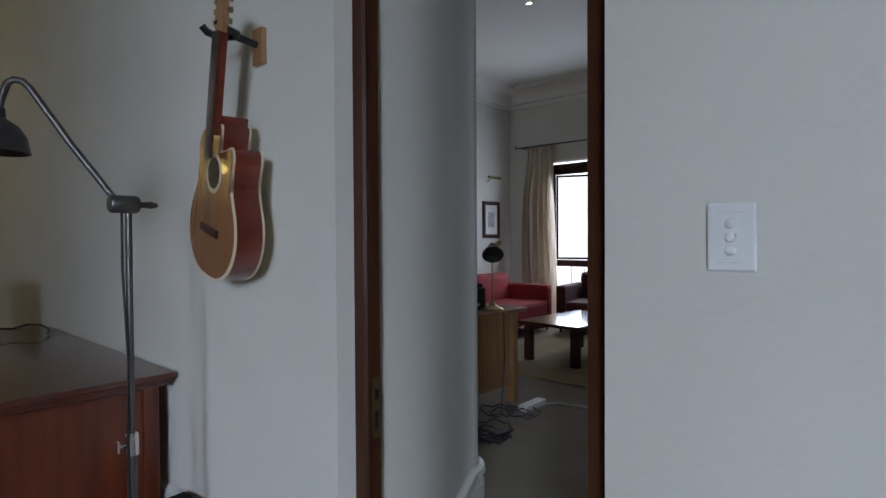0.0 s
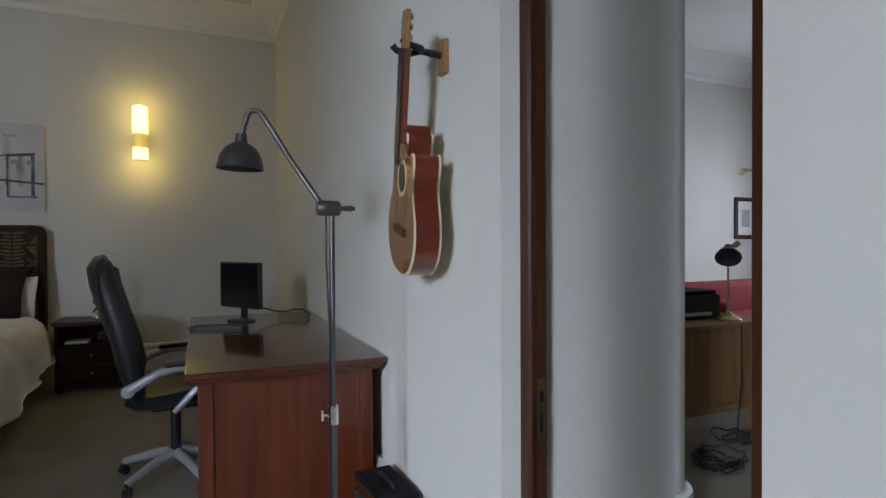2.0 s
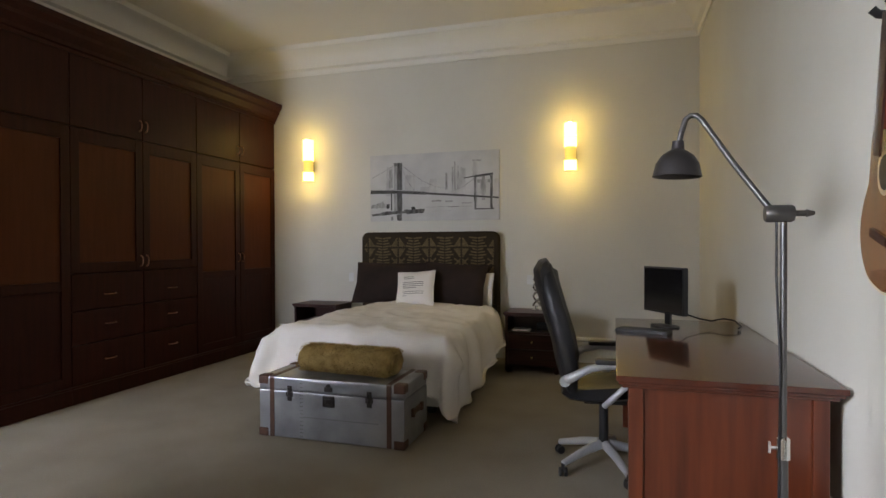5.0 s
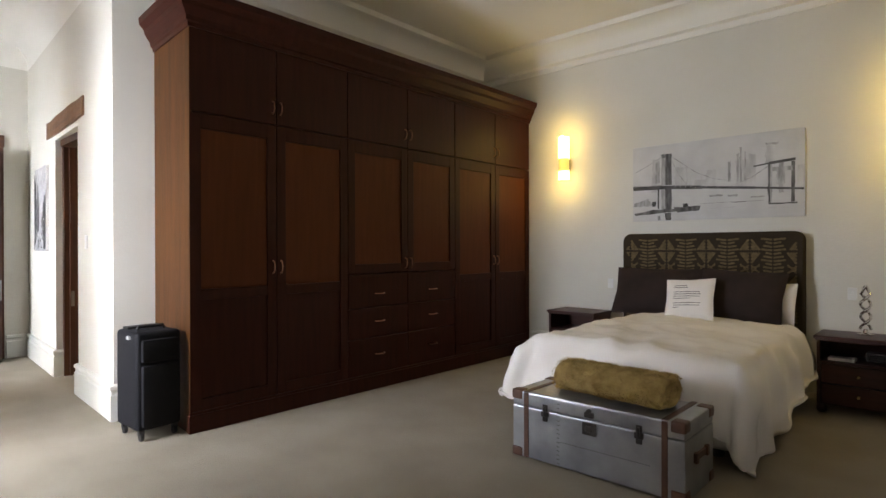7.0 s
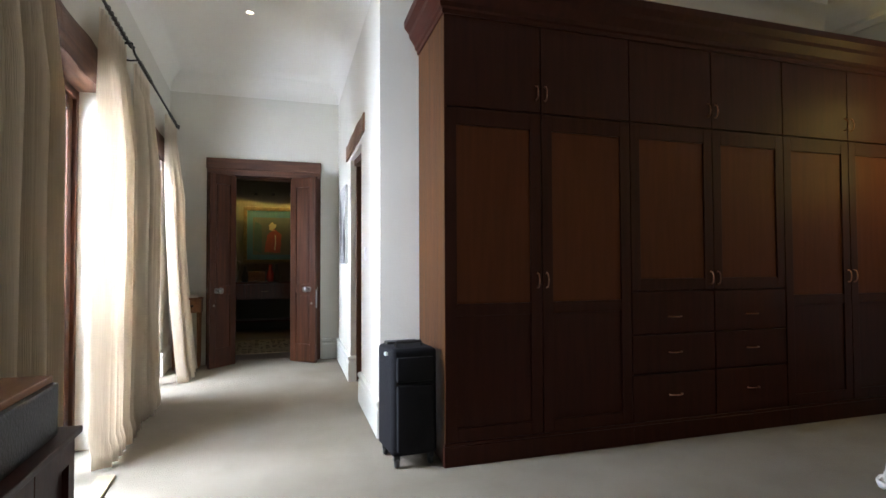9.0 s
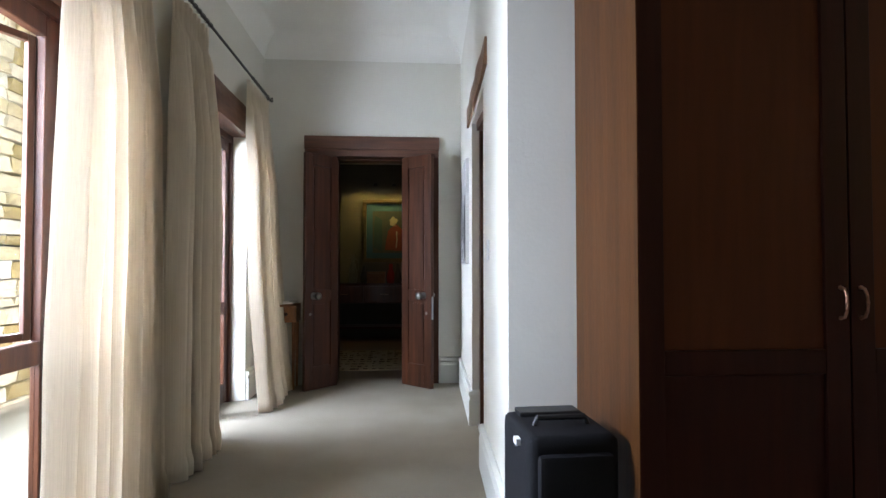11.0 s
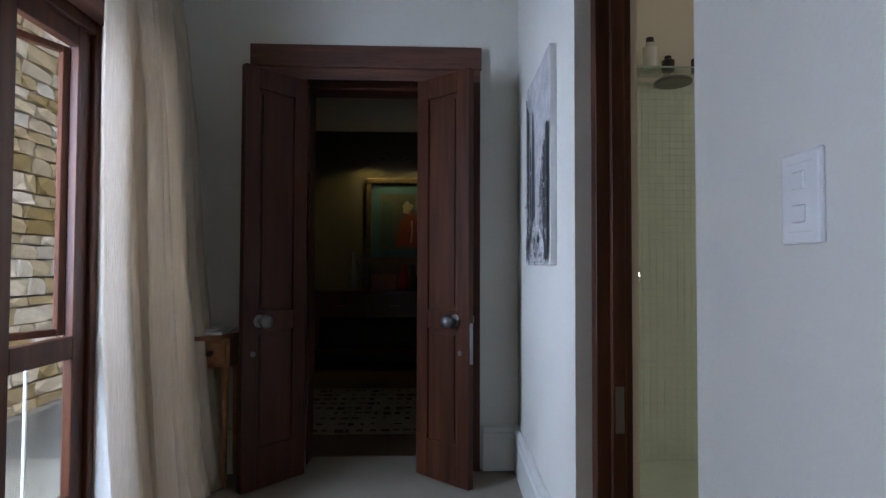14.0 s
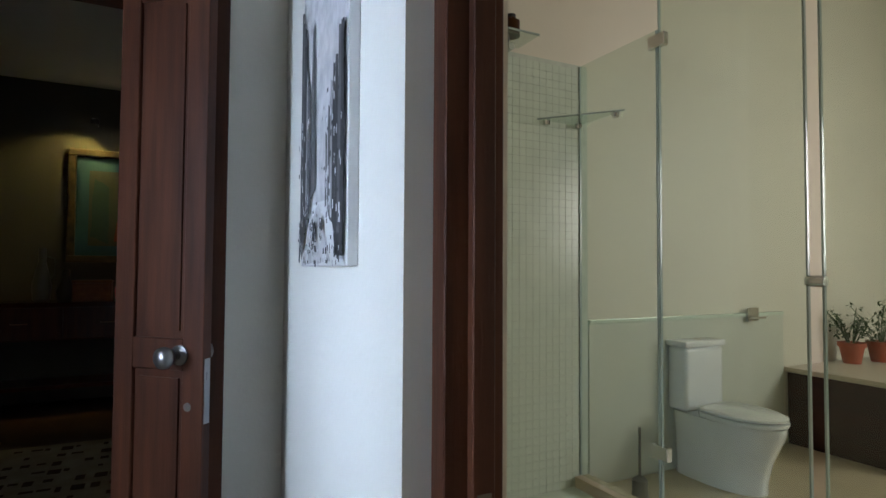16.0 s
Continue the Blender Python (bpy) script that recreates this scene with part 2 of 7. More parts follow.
def prism(bm, plan, z0, z1):
    """An upright block over a plan of points."""
    lo = [bm.verts.new((x, y, z0)) for x, y in plan]
    hi = [bm.verts.new((x, y, z1)) for x, y in plan]
    n = len(plan)
    for i in range(n):
        bm.faces.new((lo[i], lo[(i + 1) % n], hi[(i + 1) % n], hi[i]))
    bm.faces.new(lo[::-1])
    bm.faces.new(hi)


def yc(x):
    """The corridor's bathroom wall runs a little askew."""
    return 1.663 - (x - XW) * 0.0505


wall("wall_guitar", [(XG, XG + 0.3, 1.22, YB, 0, H), (XG, XG + 0.3, -2.55, 0.393, 0, H), (XG, XG + 0.3, 0.393, 1.22, 2.75, H)], "cream painted plaster wall with a doorway")
wall("wall_bed", [(XW - 0.2, XG + 0.6, YB, YB + 0.25, 0, H)], "cream painted plaster wall behind the bed")
wall("wall_wardrobe", [(XW - 0.25, XW, yc(XW) + 0.22, YB, 0, H)], "cream painted plaster wall behind the wardrobe")
BX0, BX1 = -7.34, -6.35
bm = bmesh.new()
for x0, x1, z0 in ((BX1, XW, 0), (XE - 0.3, BX0, 0), (BX0, BX1, 2.5)):
    prism(bm, [(x0, yc(x0)), (x1, yc(x1)), (x1, yc(x1) + 0.22), (x0, yc(x0) + 0.22)], z0, H)
tagged(part("wall_corridor", bm, M_WALL), "cream painted plaster corridor wall with a doorway", "wall", kind="structure")
wall("wall_end", [(XE - 0.3, XE, YW - 0.4, 0.46, 0, H), (XE - 0.3, XE, 1.22, 2.2, 0, H), (XE - 0.3, XE, 0.46, 1.22, 2.6, H)], "cream painted plaster wall round the double door")
W1, W2, W3 = (-5.6, -4.2), (-8.3, -6.95), (-2.15, -0.8)
wall("wall_window", [(XE - 0.3, W2[0], YW - 0.27, YW, 0, H), (W2[1], W1[0], YW - 0.27, YW, 0, H), (W1[1], -2.4, YW - 0.27, YW, 0, H), (W2[0], W2[1], YW - 0.27, YW, 2.6, H), (W1[0], W1[1], YW - 0.27, YW, 2.6, H)], "cream painted plaster wall with two glazed doors")
wall("wall_south", [(-2.65, XG, -2.55, -2.3, 0, H), (-2.65, -2.4, -2.3, W3[0], 0, H), (-2.65, -2.4, W3[1], YW - 0.27, 0, H), (-2.65, -2.4, W3[0], W3[1], 2.6, H)], "cream painted plaster wall out of view with an added glazed door")
bm = bmesh.new()
cube(bm, XE - 0.3, XG + 0.3, -2.55, YB + 0.25, H, H + 0.15)
cube(bm, XG + 0.3, XG + 0.6, 1.22, YB + 0.25, H, H + 0.15)
tagged(part("ceiling", bm, M_CEIL), "pale cream painted flat ceiling", "ceiling", kind="structure")
COVE = [(0, H - 0.33), (0.02, H - 0.33), (0.025, H - 0.27), (0.07, H - 0.25), (0.09, H - 0.17), (0.19, H - 0.07), (0.26, H - 0.05), (0.28, H - 0.002), (0, H - 0.002)]
bm = bmesh.new()
sweep(bm, COVE, [(XG, -2.3), (XG, YB), (XW, YB), (XW, yc(XW))])
tagged(part("cornice_trim", bm, M_CEIL, smooth=True), "white moulded plaster cornice under the bedroom ceiling", "cornice", kind="structure")
PLAIN = [(0, H - 0.30)] + [(0.30 * (1 - math.cos(k * math.pi / 20)), H - 0.30 + 0.298 * math.sin(k * math.pi / 20)) for k in range(1, 11)] + [(0, H - 0.002)]
bm = bmesh.new()
sweep(bm, PLAIN, [(XW, yc(XW)), (XE, yc(XE)), (XE, YW), (-2.4, YW), (-2.4, -2.3), (XG, -2.3)])
tagged(part("cornice_trim", bm, M_CEIL, smooth=True), "plain white plaster cove along the corridor ceiling", "cornice", kind="structure")
SKIRT = [(0, 0), (0.03, 0), (0.03, 0.2), (0.022, 0.215), (0.022, 0.235), (0.035, 0.25), (0.03, 0.275), (0.01, 0.285), (0, 0.285)]


def skirting(path):
    bm = bmesh.new()
    sweep(bm, SKIRT, path)
    return tagged(part("baseboard", bm, M_TRIM), "pale painted moulded baseboard", "baseboard", kind="structure")


skirting([(XG + 0.06, 1.22), (XG, 1.22), (XG, YB), (-4.4, YB)])
skirting([(XG, -2.3), (XG, 0.393)])
skirting([(XW, 1.972), (XW, yc(XW)), (BX1, yc(BX1)), (BX1, yc(BX1) + 0.06)])
skirting([(BX0, yc(BX0) + 0.06), (BX0, yc(BX0)), (XE, yc(XE)), (XE, 1.62)])
skirting([(XE, 0.06), (XE, YW), (W2[0] - 0.02, YW)])
skirting([(W2[1] + 0.02, YW), (W1[0] - 0.02, YW)])
skirting([(W1[1] + 0.02, YW), (-2.4, YW), (-2.4, W3[1] + 0.01)])

# ---------------------------------------------------------------- doors and windows


def knob(parent, m, name="door_knob", material=None):
    bm = bmesh.new()
    lathe(bm, [(0.001, -0.002), (0.032, 0.0), (0.032, 0.006), (0.014, 0.012), (0.012, 0.035), (0.026, 0.045), (0.034, 0.06), (0.032, 0.075), (0.02, 0.086), (0.001, 0.089)], 20, m)
    return part(name, bm, material or M_PEWTER, parent, smooth=True)


def door_leaf(parent, w, h, t, name="door_leaf"):
    """A panelled leaf; hinge at x = 0, runs to x = w, thick in y."""
    st = min(0.1, w * 0.22)
    bm = bmesh.new()
    for b in ((0, st, 0.01, h), (w - st, w, 0.01, h), (st, w - st, 0.01, 0.25), (st, w - st, h - 0.13, h), (st, w - st, 0.93, 1.05)):
        cube(bm, b[0], b[1], -t / 2, t / 2, b[2], b[3])
    soften(bm, 0.003, 1)
    leaf = part(name, bm, M_DOOR, parent)
    for z0, z1 in ((0.25, 0.93), (1.05, h - 0.13)):
        bm = bmesh.new()
        cube(bm, st - 0.005, w - st + 0.005, -t / 2 + 0.016, t / 2 - 0.016, z0, z1)
        cube(bm, st + 0.025, w - st - 0.025, -t / 2 + 0.008, t / 2 - 0.008, z0 + 0.03, z1 - 0.03)
        part("panel", bm, M_DOOR, leaf)
    return leaf


# double door at the corridor's end
dd = thing("door_1", "open dark mahogany double door with pewter knobs", "door", kind="structure")
bm = bmesh.new()
cube(bm, XE - 0.12, XE + 0.035, 0.12, 0.46, 0, 2.52)
cube(bm, XE - 0.12, XE + 0.035, 1.22, 1.6, 0, 2.52)
cube(bm, XE - 0.12, XE + 0.03, 0.46, 1.22, 2.52, 2.6)
soften(bm, 0.004, 1)
part("door_frame", bm, M_DOOR, dd)
for b in ((0.455, 0.472, 0, 2.52), (1.208, 1.225, 0, 2.52), (0.472, 1.208, 2.505, 2.605)):
    bm = bmesh.new()
    cube(bm, XE - 0.304, XE - 0.121, *b)
    part("lining", bm, M_DOOR, dd)
bm = bmesh.new()
cube(bm, XE - 0.01, XE + 0.05, 0.113, 1.607, 2.6, 2.745)
cube(bm, XE - 0.01, XE + 0.036, 0.12, 1.6, 2.52, 2.6)
soften(bm, 0.006, 2)
part("lintel", bm, M_BEAMY, dd)
for side, (hy, ang) in enumerate(((0.475, -46), (1.205, 46))):
    leaf = door_leaf(dd, 0.43, 2.5, 0.045)
    sign = -1 if side == 0 else 1
    way = math.degrees(math.atan2(sign * (0.29 if side == 0 else 0.305), 0.3))
    leaf.matrix_basis = pose(XE + 0.055, hy, 0, 0, 0, way)
    for face in (-1, 1):
        k = knob(leaf, pose(0.325, face * 0.0225, 0.99, -90 * face, 0, 0) @ Matrix.Scale(1.2, 4))
    bm = bmesh.new()
    lathe(bm, [(0.001, 0), (0.016, 0.0), (0.016, 0.005), (0.001, 0.006)], 14, pose(0.365, -sign * 0.0225, 0.80, 90 * sign, 0, 0))
    part("escutcheon", bm, M_PEWTER, leaf)
    if side == 1:
        bm = bmesh.new()
        cube(bm, 0.429, 0.433, -0.013, 0.013, 0.74, 0.98)
        cube(bm, 0.432, 0.438, -0.006, 0.006, 0.9, 0.93)
        part("lock_plate", bm, M_STEEL, leaf)

# bathroom doorway: wooden frame in a deep reveal, rough beam above
bd = thing("door_2", "dark mahogany door frame of the bathroom doorway", "door", kind="structure")
for x0, x1 in ((BX0, BX0 + 0.055), (BX1 - 0.055, BX1)):
    yb = yc(x0)
    bm = bmesh.new()
    cube(bm, x0, x1, yb + 0.06, yb + 0.19, 0, 2.5)
    cube(bm, x0 - (0 if x0 == BX0 else 0.02), x1 + (0.02 if x0 == BX0 else 0), yb + 0.11, yb + 0.16, 0, 2.5)
    soften(bm, 0.003, 1)
    part("jamb", bm, M_DOOR, bd)
bm = bmesh.new()
cube(bm, BX0 + 0.055, BX1 - 0.055, yc(-6.8) + 0.06, yc(-6.8) + 0.19, 2.43, 2.5)
part("head", bm, M_DOOR, bd)
bm = bmesh.new()
cube(bm, BX0 + 0.0752, BX0 + 0.078, yc(BX0) + 0.12, yc(BX0) + 0.15, 0.74, 0.9)
part("strike_plate", bm, M_PEWTER, bd)


def rough_beam(x0, x1, y0, y1, z0, z1, label):
    """A hand-hewn beam with wavy edges along x."""
    bm = bmesh.new()
    n = 14
    rings = []
    for i in range(n + 1):
        x = x0 + (x1 - x0) * i / n
        w = lambda k: 0.012 * noise.noise(Vector((x * 3.0, k * 7.1, 0)))
        rings.append([bm.verts.new(p) for p in ((x, y0 + w(1), z0 + w(2)), (x, y1 + w(3), z0 + w(4)), (x, y1 + w(5), z1 + w(6)), (x, y0 + w(7), z1 + w(8)))])
    for a, b in zip(rings, rings[1:]):
        for k in range(4):
            bm.faces.new((a[k], a[(k + 1) % 4], b[(k + 1) % 4], b[k]))
    bm.faces.new(rings[0])
    bm.faces.new(rings[-1])
    return tagged(part("lintel_beam", bm, M_BEAM), label, "beam", kind="structure")


bb = rough_beam(-7.72, -6.1, -0.02, 0.02, 2.55, 2.73, "rough hewn honey-brown timber lintel over the bathroom doorway")
bb.data.materials[0] = M_OAKB
bb.matrix_basis = pose(0, yc(0), 0, 0, 0, -2.891)
rough_beam(W2[0] - 0.14, W2[1] + 0.14, YW - 0.26, YW + 0.025, 2.57, 2.84, "dark rough hewn timber lintel over a glazed door")
rough_beam(W1[0] - 0.14, W1[1] + 0.14, YW - 0.26, YW + 0.025, 2.57, 2.84, "dark rough hewn timber lintel over a glazed door")


def french_door(name, x0, x1, y):
    """A pair of glazed leaves with a rail at 0.9 m; the room is on the +y side."""
    d = thing(name, "dark red mahogany glazed double door with two panes", "glazed door", kind="structure")
    bm = bmesh.new()
    for b in ((x0, x0 + 0.05, 0, 2.57), (x1 - 0.05, x1, 0, 2.57), (x0 + 0.05, x1 - 0.05, 2.5, 2.57)):
        cube(bm, b[0], b[1], y - 0.05, y + 0.05, b[2], b[3])
    soften(bm, 0.004, 1)
    part("frame", bm, M_DOOR, d)
    mid = (x0 + x1) / 2
    for a, b in ((x0 + 0.05, mid - 0.001), (mid + 0.001, x1 - 0.05)):
        bm = bmesh.new()
        for q in ((a, a + 0.1, 0.02, 2.5), (b - 0.1, b, 0.02, 2.5), (a + 0.1, b - 0.1, 0.02, 0.2), (a + 0.1, b - 0.1, 2.4, 2.5), (a + 0.1, b - 0.1, 0.86, 0.97)):
            cube(bm, q[0], q[1], y - 0.024, y + 0.024, q[2], q[3])
        soften(bm, 0.004, 1)
        leaf = part("leaf", bm, M_DOOR, d)
        bm = bmesh.new()
        cube(bm, a + 0.1, b - 0.1, y - 0.003, y + 0.003, 0.2, 0.86)
        p = part("pane", bm, M_GLASS, leaf)
        p.visible_shadow = False
        # upper sash stands ajar, swung outward on its hinges
        w = b - a - 0.2
        bm = bmesh.new()
        for q in ((0, 0.035, 0, 1.42), (w - 0.035, w, 0, 1.42), (0.035, w - 0.035, 0, 0.035), (0.035, w - 0.035, 1.385, 1.42)):
            cube(bm, q[0], q[1], -0.016, 0.016, q[2], q[3])
        soften(bm, 0.003, 1)
        sash = part("sash", bm, M_DOOR, leaf, m=pose(a + 0.1, y - 0.03, 0.975, 0, 0, -24))
        bm = bmesh.new()
        cube(bm, 0.03, w - 0.03, -0.003, 0.003, 0.03, 1.39)
        p = part("pane", bm, M_GLASS, sash)
        p.visible_shadow = False
        for k in range(2):
            bm = bmesh.new()
            bx_ = a + 0.1 + w * (k + 1) / 3
            tube(bm, [(bx_, y - 0.1, 0.0), (bx_, y - 0.1, 0.88)], 0.008, 8)
            part("bar", bm, M_TRIM, d, "pale painted bar")
    bm = bmesh.new()
    cube(bm, x0 - 0.0, x1 + 0.0, y - 0.16, y - 0.06, -0.02, 0.015)
    part("sill", bm, M_STONE, d)
    return d


french_door("window_1", W1[0], W1[1], YW - 0.18)
french_door("window_2", W2[0], W2[1], YW - 0.18)
# unseen glazed door, position assumed, added to admit daylight onto the guitar wall
f3 = french_door("window_3", -W3[1], -W3[0], 0)
f3.matrix_world = pose(-2.52, 0, 0, 0, 0, -90)

# doorway to the living room
gd = thing("door_3", "dark red mahogany frame of the living room doorway", "door", kind="structure")
bm = bmesh.new()
cube(bm, XG + 0.065, XG + 0.128, 1.172, 1.22, 0, 2.75)
cube(bm, XG + 0.068, XG + 0.085, 1.166, 1.173, 0, 2.70)
soften(bm, 0.003, 1)
part("jamb", bm, M_DOOR, gd)
bm = bmesh.new()
cube(bm, XG + 0.065, XG + 0.15, 0.393, 0.464, 0, 2.75)
soften(bm, 0.003, 1)
part("jamb", bm, M_DOOR, gd)
bm = bmesh.new()
cube(bm, XG + 0.065, XG + 0.128, 0.464, 1.172, 2.69, 2.75)
part("head", bm, M_DOOR, gd)
bm = bmesh.new()
cube(bm, XG + 0.092, XG + 0.12, 1.168, 1.1718, 0.74, 0.92)
part("strike_plate", bm, M_BRASS, gd)
bm = bmesh.new()
cube(bm, XG + 0.099, XG + 0.113, 1.1672, 1.1679, 0.855, 0.885)
cube(bm, XG + 0.099, XG + 0.111, 1.1672, 1.1679, 0.765, 0.82)
part("latch_holes", bm, M_BLACK, gd)


def switch_plate(m, rockers, label):
    """A plate that faces -y."""
    t = thing("light_switch", label, "light switch", m)
    bm = bmesh.new()
    cube(bm, -0.037, 0.037, -0.008, 0, -0.056, 0.056)
    soften(bm, 0.004, 2)
    part("plate", bm, M_WHITE, t)
    for i in range(rockers if rockers == 2 else 0):
        z = 0.02 - i * 0.04
        bm = bmesh.new()
        cube(bm, -0.012, 0.012, -0.0105, -0.0075, z - 0.011, z + 0.011)
        soften(bm, 0.002, 1)
        part("rocker", bm, M_WHITE, t)
    for i in range(rockers if rockers == 3 else 0):
        z = (rockers - 1) * 0.011 - i * 0.022
        bm = bmesh.new()
        lathe(bm, [(0.001, 0.0), (0.0085, 0.0), (0.0085, 0.004), (0.006, 0.006), (0.001, 0.006)], 16, pose(0, -0.0082, z, 90, 0, 0))
        part("rocker", bm, M_WHITE, t, smooth=True)
    for z in (-0.042, 0.0405):
        block("groove", M_TRIM, t, -0.022, 0.022, -0.0087, -0.0078, z, z + 0.0015, bevel=0)
    return t


switch_plate(pose(XG, 0.171, 1.332, 0, 0, -90), 3, "white plastic three-gang light switch on the cream wall")
switch_plate(pose(-6.03, yc(-6.03), 1.412, 0, 0, -2.9) @ Matrix.Scale(1.08, 4), 2, "white plastic two-gang light switch beside the bathroom doorway")

# curtains


def curtain(xa, xb, y, top, label, folds=7, flare=0.06, seed=0, drawn=0.0, m=None, bulge=0.0, lean=0.0):
    """A pleated curtain between xa and xb, pinched above, its folds falling straight to the carpet."""
    t = thing("curtain", label, "curtain", m, "linen curtains at the glazed doors")
    bm = bmesh.new()
    per = 14
    nu, nv = folds * per, 34
    rc = random.Random(seed * 17 + 3)
    wid = [rc.uniform(0.7, 1.35) for _ in range(folds)]
    dep = [rc.uniform(0.75, 1.25) for _ in range(folds)]
    skew = [rc.uniform(-0.25, 0.25) for _ in range(folds)]
    acc = [sum(wid[:k]) / sum(wid) for k in range(folds + 1)]
    grid = []
    for j in range(nv + 1):
        v = j / nv
        z = 0.012 + (top - 0.012) * (1 - v)
        row = []
        for i in range(nu + 1):
            k = min(folds - 1, i // per)
            f = (i - k * per) / per
            even = (k + f) / folds
            own = acc[k] + (acc[k + 1] - acc[k]) * f
            mixv = min(1.0, v / 0.25)
            u = even * (1 - mixv) + own * mixv
            gather = 0.82 + 0.18 * min(1.0, v * 1.6) + flare * v * v
            xm = (xa + xb) / 2 + drawn * math.sin(math.pi * min(1, v * 1.25)) * (0.3 if v < 0.8 else 1)
            slow = noise.noise(Vector((u * 4, v * 1.1, seed)))
            x = xm + (u - 0.5) * (xb - xa) * gather + 0.012 * slow + lean * v * v * (1 - u)
            ph = 2 * math.pi * f
            fold = (0.5 - 0.5 * math.cos(ph)) ** 0.7
            amp = (0.035 + 0.085 * min(1.0, v / 0.3)) * dep[k] * (1 + 0.25 * slow)
            x += skew[k] * amp * math.sin(ph) * mixv
            if v < 0.07:
                fold = 0.5 - 0.5 * math.cos(3 * ph) if 0.3 < f < 0.7 else 0.15
                amp = 0.03
            yy = y - 0.045 + amp * fold + 0.008 * noise.noise(Vector((u * 14, v * 5, seed + 4))) + bulge * v * v
            if v > 0.96:
                yy += 0.012 * math.sin(ph * 2 + seed) + 0.01
            row.append(bm.verts.new((x, yy, z)))
        grid.append(row)
    for a, b in zip(grid, grid[1:]):
        for i in range(nu):
            bm.faces.new((a[i], a[i + 1], b[i + 1], b[i]))
    c = part("cloth", bm, M_CURTAIN, t, smooth=True)
    c.modifiers.new("thick", "SOLIDIFY").thickness = 0.003
    for k in range(folds):
        bm = bmesh.new()
        x = (xa + xb) / 2 + ((k + 0.5) / folds - 0.5) * (xb - xa) * 0.8
        lathe(bm, [(0.014, -0.004), (0.018, -0.004), (0.018, 0.004), (0.014, 0.004)], 12, pose(x, y, top + 0.02, 0, 90, 0), cap=False)
        part("ring", bm, M_IRON, t)
    return t


def curtain_rod(x0, x1, y, z, wall_y, m=None):
    t = thing("curtain_rod", "thin dark wrought iron curtain rod", "curtain rod", m)
    bm = bmesh.new()
    tube(bm, [(x0, y, z), (x1, y, z)], 0.011, 10)
    part("rod", bm, M_IRON, t)
    for x in (x0, x1):
        bm = bmesh.new()
        s = -1 if x == x0 else 1
        tube(bm, [(x, y, z), (x + s * 0.03, y, z + 0.004), (x + s * 0.05, y, z + 0.02), (x + s * 0.045, y, z + 0.04), (x + s * 0.025, y, z + 0.042)], 0.009, 8)
        part("finial", bm, M_IRON, t)
    for x in (x0 + 0.12, x1 - 0.12):
        bm = bmesh.new()
        tube(bm, [(x, y, z - 0.012), (x, (y + wall_y) / 2, z - 0.02), (x, wall_y, z - 0.012)], 0.008, 8)
        part("bracket", bm, M_IRON, t)


M_CURTAIN = mat("curtain_cloth", (0.80, 0.71, 0.58), 0.9, dark=(0.60, 0.515, 0.40), scale=9, stretch=(16, 16, 0.12), bump=0.6, bump_scale=16, spec=0.1)
_b = M_CURTAIN.node_tree.nodes["Principled BSDF"]
_tr = M_CURTAIN.node_tree.nodes.new("ShaderNodeBsdfTranslucent")
_tr.inputs[0].default_value = (0.87, 0.80, 0.70, 1)
_mx = M_CURTAIN.node_tree.nodes.new("ShaderNodeMixShader")
_mx.inputs[0].default_value = 0.5
M_CURTAIN.node_tree.links.new(_b.outputs[0], _mx.inputs[1])
M_CURTAIN.node_tree.links.new(_tr.outputs[0], _mx.inputs[2])
M_CURTAIN.node_tree.links.new(_mx.outputs[0], M_CURTAIN.node_tree.nodes["Material Output"].inputs[0])
RODZ = 3.06
YCUR = -0.2
curtain_rod(-5.95, -3.3, YCUR, RODZ, YW)
curtain_rod(-8.75, -6.1, YCUR, RODZ, YW)
curtain(-4.22, -3.4, YCUR, RODZ - 0.02, "cream linen curtain drawn back, full length to the carpet", 10, 0.04, 1)
curtain(-5.98, -5.1, YCUR, RODZ - 0.02, "cream linen curtain drawn back, lit by the window", 8, 0.1, 2)
curtain(-6.95, -6.2, YCUR, RODZ - 0.02, "cream linen curtain drawn back, full length to the carpet", 8, 0.0, 3)
curtain(-8.82, -7.86, YCUR, RODZ - 0.02, "cream linen curtain flaring wide at its hem", 8, 0.14, 4, bulge=0.17)

# ---------------------------------------------------------------- wardrobe
XF = -4.43


def bow_handle(parent, m, length=0.1):
    """A bow handle along z that stands out along +x."""
    bm = bmesh.new()
    h = length / 2
    pts = [(0, 0, -h), (0.018, 0, -h * 0.9), (0.028, 0, -h * 0.5), (0.03, 0, 0), (0.028, 0, h * 0.5), (0.018, 0, h * 0.9), (0, 0, h)]
    tube(bm, pts, [0.007, 0.005, 0.0045, 0.0055, 0.0045, 0.005, 0.007], 8)
    bmesh.ops.transform(bm, matrix=m, verts=bm.verts[:])
    return part("handle", bm, M_COPPER, parent, "small copper bow handle", smooth=True)


